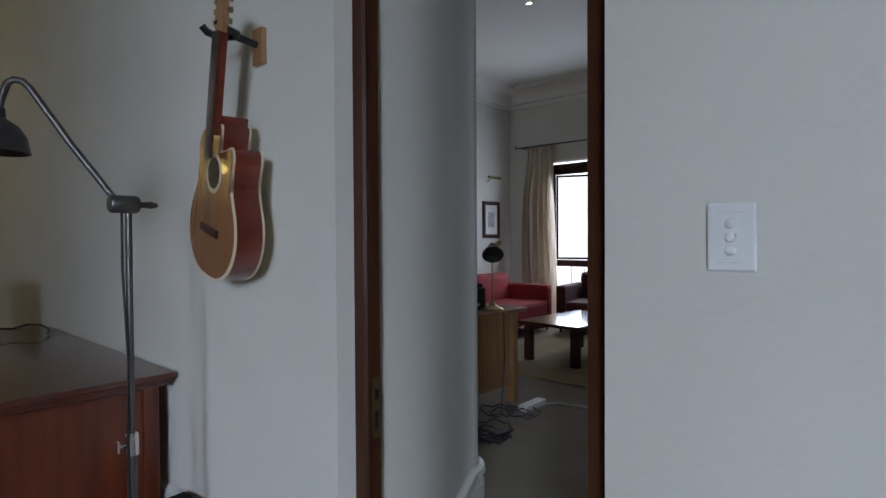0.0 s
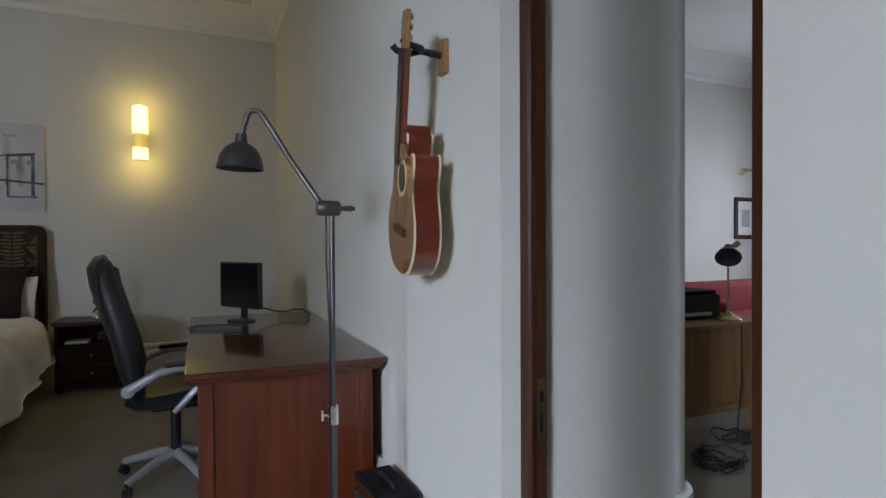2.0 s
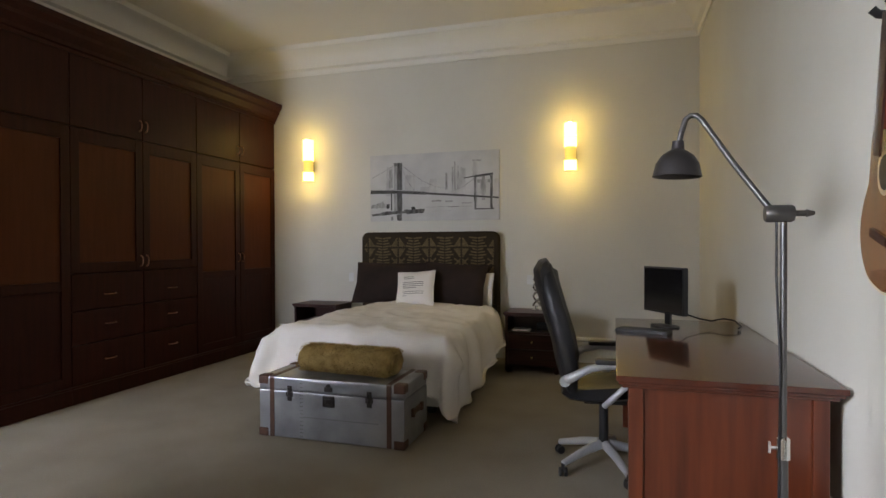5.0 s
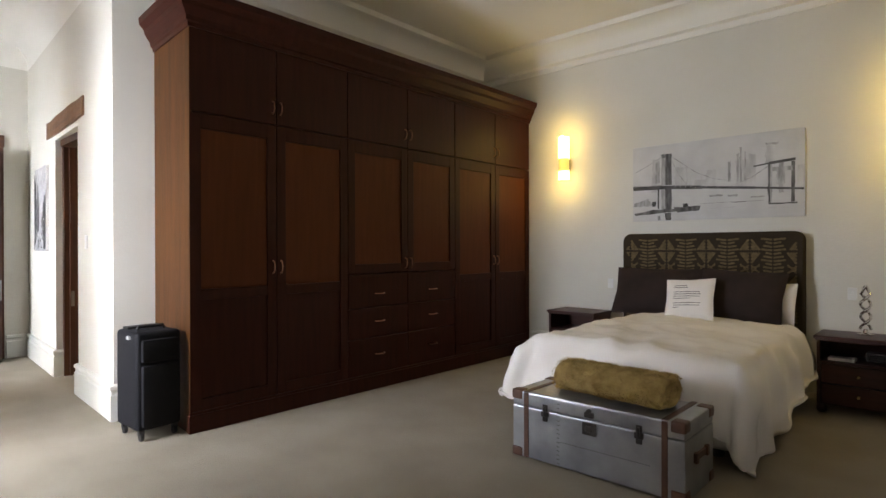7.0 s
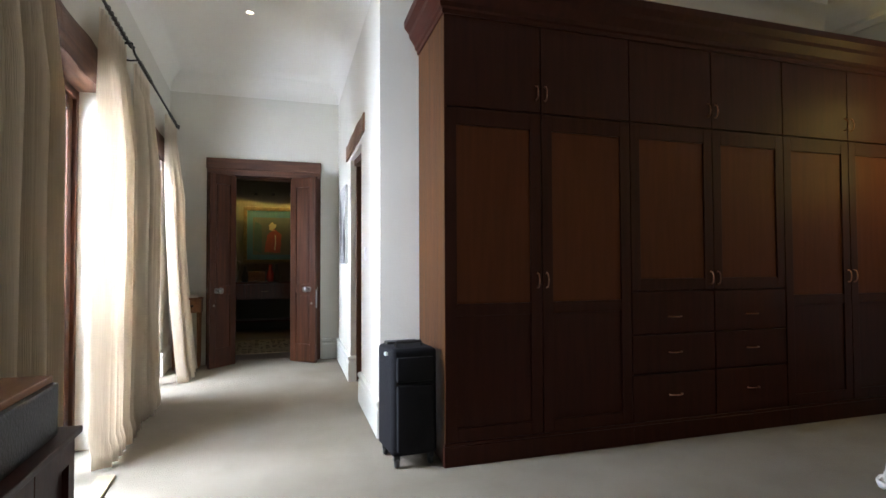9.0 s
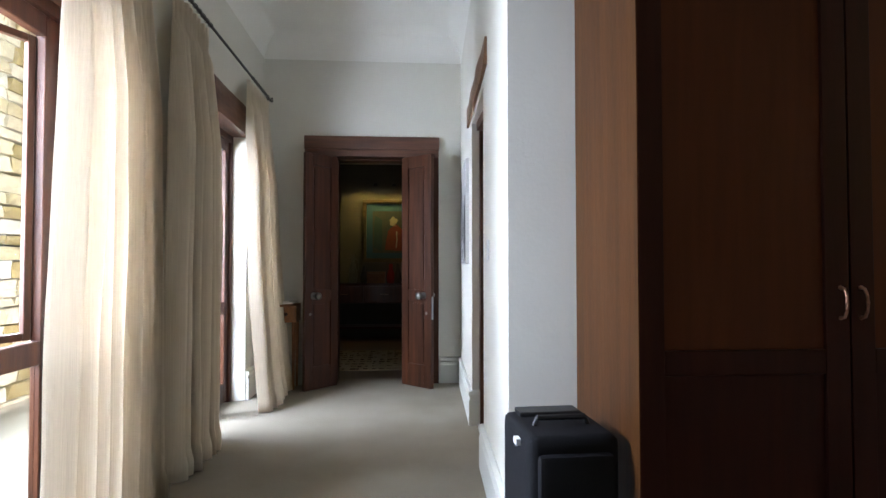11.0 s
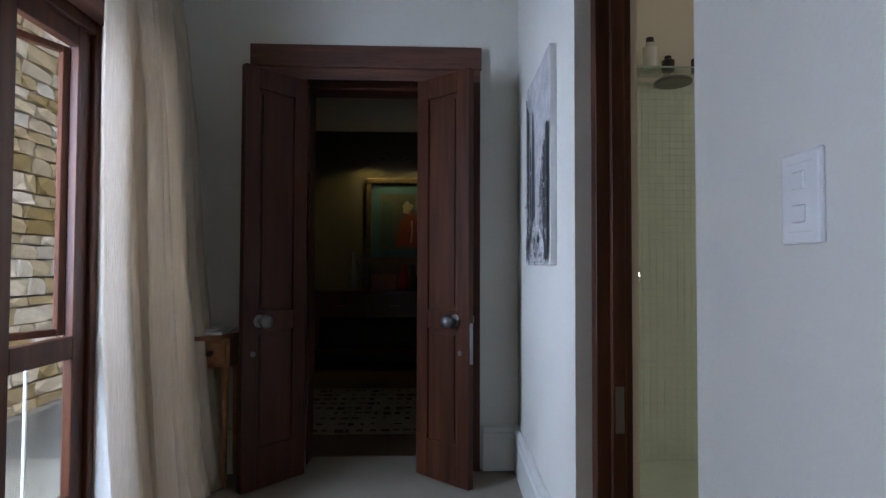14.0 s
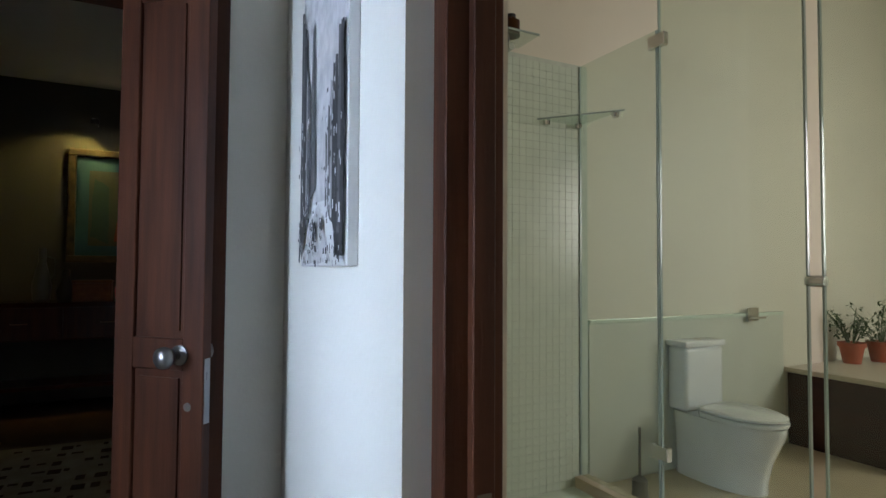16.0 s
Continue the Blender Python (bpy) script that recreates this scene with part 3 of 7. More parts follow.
def framed_door(parent, y0, y1, z0, z1, panels, hand_y, hand_z):
    """A frame of stiles and rails on the wardrobe's front, with sunk panels."""
    st = 0.085
    g = 0.003
    bm = bmesh.new()
    cube(bm, XF - 0.0235, XF - 0.0205, y0 + g, y1 - g, z0 + g, z1 - g)
    d = part("door", bm, M_WARD, parent)
    for a, b in ((y0 + g, y0 + st), (y1 - st, y1 - g)):
        block("stile", M_WARD, d, XF - 0.0204, XF, a, b, z0 + g, z1 - g, bevel=0.003)
    zs = [z0 + g] + [v for p in panels for v in p] + [z1 - g]
    for a, b in zip(zs[::2], zs[1::2]):
        block("rail", M_WARD, d, XF - 0.0204, XF - 0.0004, y0 + st, y1 - st, a, b, bevel=0.003)
    for i, (a, b) in enumerate(panels):
        bm = bmesh.new()
        cube(bm, XF - 0.02, XF - 0.012, y0 + st - 0.004, y1 - st + 0.004, a - 0.004, b + 0.004)
        part("panel", bm, M_WARDIN if i == len(panels) - 1 else M_WARD, d, "lighter reddish-brown panel" if i == len(panels) - 1 else "")
    bow_handle(d, pose(XF, hand_y, hand_z))
    return d


YS = (1.93, 3.37, 4.86, 6.33)
for u in range(3):
    y0, y1 = YS[u], YS[u + 1]
    mid = (2.64, 4.13, 5.6)[u]
    drawers = u == 1
    w = thing("wardrobe", "dark mahogany built-in wardrobe unit with %s" % ("six drawers under panelled doors" if drawers else "tall panelled doors and cupboards above"), "wardrobe", group="built-in wardrobe units")
    bm = bmesh.new()
    cube(bm, XW + 0.004, XF - 0.024, y0 + (0.068 if u == 0 else 0.001), y1 - 0.001, 0.0, 2.99)
    part("body", bm, M_WARD, w)
    if u == 0:
        bm = bmesh.new()
        prism(bm, [(XW + 0.003, 1.975), (XF - 0.001, y0), (XF - 0.001, y0 + 0.018), (XW + 0.003, 1.995)], 0.0, 2.99)
        part("side_panel", bm, M_SIDE, w, "honey-brown veneered side panel")
    bm = bmesh.new()
    cube(bm, XF - 0.024, XF + 0.012, y0 - (0.012 if u == 0 else 0), y1, 0, 0.13)
    cube(bm, XF - 0.024, XF + 0.006, y0 - (0.006 if u == 0 else 0), y1, 0.13, 0.15)
    soften(bm, 0.003, 1)
    part("plinth", bm, M_WARD, w)
    for k, (a, b) in enumerate(((y0, mid), (mid, y1))):
        hy = b - 0.035 if k == 0 else a + 0.035
        bm = bmesh.new()
        cube(bm, XF - 0.022, XF, a + 0.003, b - 0.003, 2.363, 2.975)
        soften(bm, 0.003, 1)
        d = part("cupboard_door", bm, M_WARD, w)
        bow_handle(d, pose(XF, hy, 2.5))
        if not drawers:
            framed_door(w, a, b, 0.15, 2.355, [(0.24, 0.97), (1.05, 2.24)], hy, 1.2)
        else:
            framed_door(w, a, b, 1.11, 2.355, [(1.2, 2.24)], hy, 1.2)
            for z0, z1, hz in ((0.79, 1.105, 0.915), (0.5, 0.785, 0.65), (0.15, 0.495, 0.335)):
                bm = bmesh.new()
                cube(bm, XF - 0.022, XF, a + 0.004, b - 0.004, z0 + 0.002, z1 - 0.002)
                soften(bm, 0.003, 1)
                dr = part("drawer", bm, M_WARD, w)
                bow_handle(dr, pose(XF, (a + b) / 2, hz, 90, 0, 0), 0.11)
CROWN = [(0, 2.97), (0.012, 2.97), (0.014, 3.0), (0.03, 3.01), (0.035, 3.04), (0.075, 3.1), (0.08, 3.13), (0.115, 3.17), (0.12, 3.22), (0, 3.22)]
bm = bmesh.new()
sweep(bm, [(-o, u) for o, u in CROWN], [(XW + 0.003, 1.975), (XF, 1.93), (XF, YB - 0.003)])
crown = thing("wardrobe_cornice", "dark mahogany crown moulding on top of the wardrobe", "moulding")
part("moulding", bm, M_WARD, crown)
bm = bmesh.new()
cube(bm, XW + 0.003, XF + 0.0, 1.98, YB - 0.004, 2.992, 3.1)
part("top_board", bm, M_WARD, crown)

# suitcase beside the wardrobe
sc = thing("suitcase", "black nylon upright suitcase on small wheels", "suitcase", pose(-4.62, 1.745, 0, 0, 0, 3) @ Matrix.Scale(1.065, 4, (0, 0, 1)))
bm = bmesh.new()
cube(bm, -0.24, 0.12, -0.16, 0.15, 0.07, 0.72)
soften(bm, 0.035, 3)
part("shell", bm, M_CASE, sc, smooth=True)
bm = bmesh.new()
cube(bm, 0.1, 0.15, -0.13, 0.12, 0.1, 0.5)
cube(bm, 0.1, 0.145, -0.13, 0.12, 0.52, 0.67)
soften(bm, 0.018, 2)
part("pocket", bm, M_CASE, sc, smooth=True)
bm = bmesh.new()
tube(bm, [(-0.02, -0.1, 0.72), (-0.02, -0.09, 0.745), (-0.02, 0.08, 0.745), (-0.02, 0.09, 0.72)], 0.01, 8)
part("carry_handle", bm, M_BLACK, sc)
bm = bmesh.new()
cube(bm, -0.22, -0.13, -0.12, 0.11, 0.715, 0.735)
soften(bm, 0.006)
part("handle_housing", bm, M_BLACK, sc)
bm = bmesh.new()
cube(bm, -0.02, 0.02, -0.175, -0.158, 0.67, 0.69)
part("tag", bm, M_WHITE, sc, "small white tag")
for x in (-0.19, 0.09):
    for y in (-0.12, 0.11):
        bm = bmesh.new()
        lathe(bm, [(0.001, -0.012), (0.026, -0.012), (0.03, 0), (0.026, 0.012), (0.001, 0.012)], 14, pose(x, y, 0.03, 90, 0, 0))
        cube(bm, x - 0.012, x + 0.012, y - 0.02, y + 0.02, 0.045, 0.08)
        part("wheel", bm, M_BLACK, sc)

# ---------------------------------------------------------------- bed


def pillow(name, parent_label, cat, m, w, h, d, material, group="", extra=None):
    t = thing(name, parent_label, cat, m, group)
    bm = bmesh.new()
    n = 18
    faces = []
    for side in (1, -1):
        grid = []
        for j in range(n + 1):
            row = []
            for i in range(n + 1):
                u, v = i / n * 2 - 1, j / n * 2 - 1
                puff = max(0.0, (1 - abs(u) ** 2.6) * (1 - abs(v) ** 2.6)) ** 0.55
                pin = 1 - 0.06 * (1 - abs(v)) * abs(u) - 0.0 * u
                pin2 = 1 - 0.06 * (1 - abs(u)) * abs(v)
                wr = 0.012 * noise.noise(Vector((u * 2.3, v * 2.3, side * 3 + w)))
                row.append(bm.verts.new((u * w / 2 * pin, side * (d / 2 * puff + wr * puff + 0.002), v * h / 2 * pin2)))
            grid.append(row)
        for a, b in zip(grid, grid[1:]):
            for i in range(n):
                bm.faces.new((a[i], a[i + 1], b[i + 1], b[i]))
    bmesh.ops.remove_doubles(bm, verts=bm.verts[:], dist=0.006)
    part("cover", bm, material, t, smooth=True)
    return t


bed = thing("bed", "double bed with a white base and patterned upholstered headboard", "bed")
block("base", M_LINEN, bed, -2.92, -1.38, 3.98, 6.19, 0.06, 0.36, bevel=0.02)
block("mattress", M_LINEN, bed, -2.92, -1.38, 3.98, 6.19, 0.36, 0.58, bevel=0.05)
for x in (-2.85, -1.46):
    for y in (4.06, 6.1):
        bm = bmesh.new()
        lathe(bm, [(0.035, 0), (0.04, 0.01), (0.04, 0.06)], 14, pose(x, y, 0))
        part("foot", bm, M_BLACK, bed)
bm = bmesh.new()
cube(bm, -3.09, -1.345, 6.2, 6.33, 0.1, 1.5)
shoulders = [e for e in bm.edges if all(v.co.z > 1.4 for v in e.verts) and abs(e.verts[0].co.x - e.verts[1].co.x) < 0.01]
bmesh.ops.bevel(bm, geom=shoulders, offset=0.085, segments=6, affect="EDGES", profile=0.5)
bmesh.ops.bevel(bm, geom=[e for e in bm.edges if e.calc_face_angle(0) > 1.2], offset=0.025, segments=3, affect="EDGES", profile=0.5, clamp_overlap=True)
hb = part("headboard", bm, mat("headboard_cloth", (0.042, 0.031, 0.021), 0.9, scale=6, bump=0.2, bump_scale=160, spec=0.1), bed, "dark brown cloth with a tan diamond pattern", smooth=True)
M_TANPAT = mat("tan_weave", (0.17, 0.125, 0.068), 0.9, dark=(0.085, 0.064, 0.034), scale=30, bump=0.2, bump_scale=160, spec=0.1)


def strip(bm, x0, z0, x1, z1, w, y):
    d = Vector((x1 - x0, z1 - z0)).normalized()
    nx, nz = -d.y * w / 2, d.x * w / 2
    a = [(x0 + nx, z0 + nz), (x1 + nx, z1 + nz), (x1 - nx, z1 - nz), (x0 - nx, z0 - nz)]
    lo = [bm.verts.new((px, y, pz)) for px, pz in a]
    hi = [bm.verts.new((px, y - 0.003, pz)) for px, pz in a]
    bm.faces.new(hi)
    for i in range(4):
        bm.faces.new((lo[i], lo[(i + 1) % 4], hi[(i + 1) % 4], hi[i]))


bm = bmesh.new()
pw, ph = 0.402, 0.34
YH = 6.2005


def weave(x0, z0, x1, z1, w):
    if min(x0, x1) > -3.05 and max(x0, x1) < -1.385 and max(z0, z1) < 1.46 and not (max(z0, z1) > 1.40 and (min(x0, x1) < -3.0 or max(x0, x1) > -1.44)):
        strip(bm, x0, z0, x1, z1, w, YH)


for r in range(3):
    zc = 1.31 - r * ph
    for c in range(-1, 6):
        xc = -3.0 + c * pw
        for s in (1.0, 0.72, 0.46, 0.2):
            hw, hh = 0.085 * s, 0.115 * s
            for sx in (-1, 1):
                for sz in (-1, 1):
                    weave(xc + sx * hw, zc + sz * 0.012, xc + sx * 0.012, zc + sz * hh, 0.019)
        for sx in (-1, 1):
            for k in (0.0, 0.04):
                weave(xc + sx * 0.012, zc - 0.135 - k, xc + sx * 0.085, zc - 0.215 + k * 0.4, 0.014)
                weave(xc + sx * 0.012, zc - 0.205 + k, xc + sx * 0.085, zc - 0.125 - k * 0.4, 0.014)
        for k in range(10):
            zb = zc + 0.15 - k * 0.034
            hb_w = 0.085 + 0.022 * math.sin(k * 2.1)
            xm = xc + pw / 2
            weave(xm - hb_w, zb + 0.006, xm - 0.01, zb - 0.006, 0.019)
            weave(xm + 0.002, zb - 0.006, xm + hb_w, zb + 0.006, 0.019)
part("pattern", bm, M_TANPAT, hb, "tan woven diamonds and bars")

# duvet: a cloth laid over the mattress that hangs down its sides and foot
dv = thing("duvet", "rumpled cream white cotton duvet hanging over the bed", "duvet")
bm = bmesh.new()
NX, NY = 96, 92
xm, hw, yf, yh = -2.17, 0.85, 3.94, 5.8
grid = []
for j in range(NY + 1):
    row = []
    t_ = j / NY
    q = -0.60 + t_ * (yh - yf + 0.60)
    for i in range(NX + 1):
        s_ = -(hw + 0.30) + i / NX * (2 * hw + 0.30 + 0.60)
        ox, oy = max(0.0, abs(s_) - hw), max(0.0, -q)
        over = math.hypot(ox, oy) if (ox and oy) else ox + oy
        sg = 1 if s_ > 0 else -1
        nz = noise.noise(Vector((s_ * 2.6, q * 2.6, 1.0)))
        nf = noise.noise(Vector((s_ * 7.0, q * 7.0, 3.0)))
        nr = 1 - abs(noise.noise(Vector((s_ * 3.1 + q, q * 4.2, 9.0)))) * 2
        top = 0.64 + 0.022 * nz + 0.014 * nf + 0.02 * nr + 0.007 * noise.noise(Vector((s_ * 15 + q * 4, q * 11, 5.0))) + 0.04 * math.cos(min(1.0, abs(s_) / hw) * 1.5)
        bulge = 0.10 * math.sin(min(1.0, over / 0.30) * 1.57) + 0.10 * over
        fold = 0.03 * math.sin((q if ox and not oy else s_) * 13 + 2.5 * nz) * min(1, over / 0.2)
        if ox or oy:
            dxn, dyn = ox / max(over, 1e-6), oy / max(over, 1e-6)
        else:
            dxn = dyn = 0
        drop = max(0.0, over - 0.09) + 0.35 * min(over, 0.09)
        x = xm + sg * min(abs(s_), hw) + sg * dxn * (bulge + fold)
        y = yf + max(q, 0) - dyn * (bulge + fold)
        lim = 0.2 - 0.08 * nz if not (ox and oy) else 0.03
        if ox and sg > 0 and not oy:
            lim = 0.06 + 0.28 * min(1, q / 1.6) - 0.04 * nz
        z = max(lim + 0.03 * nf, top - drop)
        if ox and oy:
            z = max(0.03 if sg > 0 else 0.2 + 0.05 * nf, top - drop * 1.02)
        # the far side falls in one broad soft curve
        if s_ < -0.48:
            th_ = min(1.57, (-s_ - 0.48) / 0.42)
            x = xm - 0.48 - 0.355 * math.sin(th_) - 0.02 * nf - (fold * 0.6 if th_ > 1.2 else 0.0)
            z = min(z, top - 0.33 * (1 - math.cos(th_)))
            if -s_ > 1.14:
                z = max(0.25, z - (-s_ - 1.14))
        row.append(bm.verts.new((x, y, z)))
    grid.append(row)
for a, b in zip(grid, grid[1:]):
    for i in range(NX):
        bm.faces.new((a[i], a[i + 1], b[i + 1], b[i]))
bmesh.ops.smooth_vert(bm, verts=bm.verts[:], factor=0.5, use_axis_x=True, use_axis_y=True, use_axis_z=True)
c = part("cover", bm, M_LINEN, dv, smooth=True)
c.modifiers.new("thick", "SOLIDIFY").thickness = 0.02

pillow("pillow", "dark chocolate brown cotton pillow against the headboard", "pillow", pose(-2.62, 5.98, 0.89, -22, 0, 0), 0.92, 0.52, 0.2, M_BROWN, "brown pillows")
pillow("pillow", "dark chocolate brown cotton pillow against the headboard", "pillow", pose(-1.83, 5.98, 0.885, -22, 3, 0), 0.76, 0.52, 0.2, M_BROWN, "brown pillows")
pillow("pillow", "plain white cotton pillow tucked behind the brown one", "pillow", pose(-1.53, 6.1, 0.82, -12, 0, -12), 0.3, 0.4, 0.12, M_LINEN)
cu = pillow("cushion", "square cream cushion printed with lines of writing", "cushion", pose(-2.2, 5.72, 0.85, -24, -4, 0), 0.46, 0.42, 0.15, M_LINEN)
M_INKLINE = mat("print_ink", (0.16, 0.14, 0.12), 0.8)
for k, w_ in enumerate((0.12, 0.13, 0.0, 0.24, 0.25, 0.24, 0.16, 0.0, 0.25, 0.24, 0.05)):
    if w_:
        bm = bmesh.new()
        z = 0.11 - k * 0.022
        puff = max(0.0, (1 - abs(z / 0.21) ** 2.6)) ** 0.55
        n_ = 6
        for q in range(n_):
            xa_, xb_ = -0.12 + w_ * q / n_, -0.12 + w_ * (q + 1) / n_ * 0.995
            pf = lambda xx: -(0.075 * (max(0.0, (1 - abs(xx / 0.23) ** 2.6)) ** 0.55) * puff + 0.018)
            vs = [bm.verts.new(p) for p in ((xa_, pf(xa_), z), (xb_, pf(xb_), z), (xb_, pf(xb_), z + 0.006), (xa_, pf(xa_), z + 0.004))]
            bm.faces.new(vs)
        bmesh.ops.remove_doubles(bm, verts=bm.verts[:], dist=0.0015)
        pt = part("printed_line", bm, M_INKLINE, cu)
        pt.modifiers.new("thick", "SOLIDIFY").thickness = 0.004

# tin trunk at the foot of the bed
tk = thing("trunk", "riveted tin travel trunk with leather corners and straps", "trunk", pose(-1.905, 3.40, 0, 0, 0, 0))
L_, D_, H_ = 1.09, 0.46, 0.43
block("box", M_STEEL, tk, -L_ / 2, L_ / 2, -D_ / 2, D_ / 2, 0.012, 0.335, bevel=0.008)
block("lid", M_STEEL, tk, -L_ / 2, L_ / 2, -D_ / 2, D_ / 2, 0.338, H_, bevel=0.012)
M_HIDE = mat("trunk_leather", (0.11, 0.045, 0.025), 0.5, dark=(0.05, 0.02, 0.012), scale=12, bump=0.3, bump_scale=60)
for x in (-0.44, 0.44):
    bm = bmesh.new()
    cube(bm, x - 0.016, x + 0.016, -D_ / 2 - 0.005, -D_ / 2 + 0.001, 0.015, H_ - 0.005)
    cube(bm, x - 0.016, x + 0.016, -D_ / 2 - 0.005, D_ / 2 + 0.005, H_ - 0.001, H_ + 0.005)
    part("strap", bm, M_HIDE, tk, "dark brown leather strap")
for sx in (-1, 1):
    for sy in (-1, 1):
        for z in (0.03, H_ - 0.03):
            cx, cy = sx * L_ / 2, sy * D_ / 2
            up = 1 if z > 0.2 else -1
            zt = H_ + 0.006 if up > 0 else 0.008
            bm = bmesh.new()
            cube(bm, min(cx + sx * 0.006, cx - sx * 0.075), max(cx + sx * 0.006, cx - sx * 0.075), min(cy + sy * 0.006, cy - sy * 0.075), max(cy + sy * 0.006, cy - sy * 0.075), min(zt, zt - up * 0.062), max(zt, zt - up * 0.062))
            soften(bm, 0.014, 3)
            part("corner", bm, M_HIDE, tk, "worn brown leather corner", smooth=True)
for x in (-0.3, 0.3):
    bm = bmesh.new()
    cube(bm, x - 0.018, x + 0.018, -D_ / 2 - 0.008, -D_ / 2, 0.27, 0.375)
    cube(bm, x - 0.026, x + 0.026, -D_ / 2 - 0.012, -D_ / 2, 0.3, 0.335)
    cube(bm, x - 0.008, x + 0.008, -D_ / 2 - 0.02, -D_ / 2, 0.305, 0.365)
    soften(bm, 0.003, 1)
    part("latch", bm, M_IRON, tk)
bm = bmesh.new()
cube(bm, -0.045, 0.045, -D_ / 2 - 0.008, -D_ / 2, 0.25, 0.325)
cube(bm, -0.022, 0.022, -D_ / 2 - 0.014, -D_ / 2, 0.27, 0.305)
soften(bm, 0.003, 1)
part("lock", bm, M_IRON, tk)
bm = bmesh.new()
cube(bm, -0.028, 0.028, -D_ / 2 - 0.012, -D_ / 2, 0.355, 0.385)
lathe(bm, [(0.014, -0.01), (0.014, 0.01)], 12, pose(0, -D_ / 2 - 0.006, 0.392, 90, 0, 0))
part("hasp", bm, M_IRON, tk)
bm = bmesh.new()
for k in range(15):
    for dx in (-0.006, 0.006):
        lathe(bm, [(0.001, 0.0), (0.0035, 0.0), (0.002, 0.003)], 6, pose(-0.21 + dx, -D_ / 2, 0.03 + k * 0.026, 90, 0, 0))
for k in range(34):
    lathe(bm, [(0.001, 0.0), (0.0035, 0.0), (0.002, 0.003)], 6, pose(-0.19 + k * 0.0165, -D_ / 2, 0.165, 90, 0, 0))
part("rivets", bm, M_IRON, tk)
bm = bmesh.new()
cube(bm, L_ / 2, L_ / 2 + 0.012, -0.1, 0.1, 0.2, 0.235)
cube(bm, L_ / 2, L_ / 2 + 0.02, -0.1, -0.07, 0.19, 0.245)
cube(bm, L_ / 2, L_ / 2 + 0.02, 0.07, 0.1, 0.19, 0.245)
part("side_handle", bm, M_HIDE, tk)

th = thing("throw_blanket", "rolled tan faux fur throw lying on the trunk", "blanket", pose(-1.87, 3.42, H_ + 0.095, 0, 0, -4))
bm = bmesh.new()
rings = []
nl, na = 44, 40
for i in range(nl + 1):
    u = i / nl
    x = (u - 0.5) * 0.72
    ring = []
    endr = min(1.0, (min(u, 1 - u) / 0.05) ** 0.5 * 0.25 + 0.75) if min(u, 1 - u) < 0.05 else 1.0
    for k in range(na):
        a = 2 * math.pi * k / na
        n1 = noise.noise(Vector((x * 9, math.cos(a) * 2, math.sin(a) * 2)))
        n2 = noise.noise(Vector((x * 16, math.cos(a) * 4, math.sin(a) * 4)))
        r = endr * (1 + 0.07 * n1 + 0.06 * n2)
        ring.append(bm.verts.new((x, 0.155 * r * math.cos(a), 0.098 * r * math.sin(a) + 0.0)))
    rings.append(ring)
for a, b in zip(rings, rings[1:]):
    for k in range(na):
        bm.faces.new((a[k], a[(k + 1) % na], b[(k + 1) % na], b[k]))
bm.faces.new(rings[0])
bm.faces.new(rings[-1])
part("roll", bm, M_FUR, th, smooth=True)
rf = random.Random(21)
fv, ff = [], []
for k in range(9000):
    u, a = rf.uniform(-0.355, 0.355), rf.uniform(0, 2 * math.pi)
    n1 = noise.noise(Vector((u * 9, math.cos(a) * 2, math.sin(a) * 2)))
    r = 0.985 + 0.07 * n1
    p = Vector((u, 0.155 * r * math.cos(a), 0.098 * r * math.sin(a)))
    d = Vector((rf.uniform(-0.6, 0.6) + 2.2 * n1, math.cos(a) + rf.uniform(-0.5, 0.5), math.sin(a) * 0.8 - 0.35 + rf.uniform(-0.5, 0.5))).normalized()
    sd = Vector((rf.uniform(-1, 1), rf.uniform(-1, 1), rf.uniform(-1, 1))).cross(d).normalized() * 0.0022
    tip = p + d * rf.uniform(0.012, 0.024)
    if tip.z < -0.092:
        continue
    fv += [tuple(p - sd), tuple(p + sd), tuple(tip)]
    ff.append((len(fv) - 3, len(fv) - 2, len(fv) - 1))
me = bpy.data.meshes.new("fur")
me.from_pydata(fv, [], ff)
me.materials.append(M_FUR)
fur = new("fur", me)
fur.parent = th
tagged(fur, kind="stuff")
bm = bmesh.new()
for s in range(3):
    pts = [(0.355 + 0.012 * (s % 2), (0.045 + 0.035 * s) * math.cos(a / 10 * 6.28), (0.025 + 0.024 * s) * math.sin(a / 10 * 6.28)) for a in range(11)]
    tube(bm, pts, 0.014, 8)
part("rolled_end", bm, M_FUR, th, smooth=True)


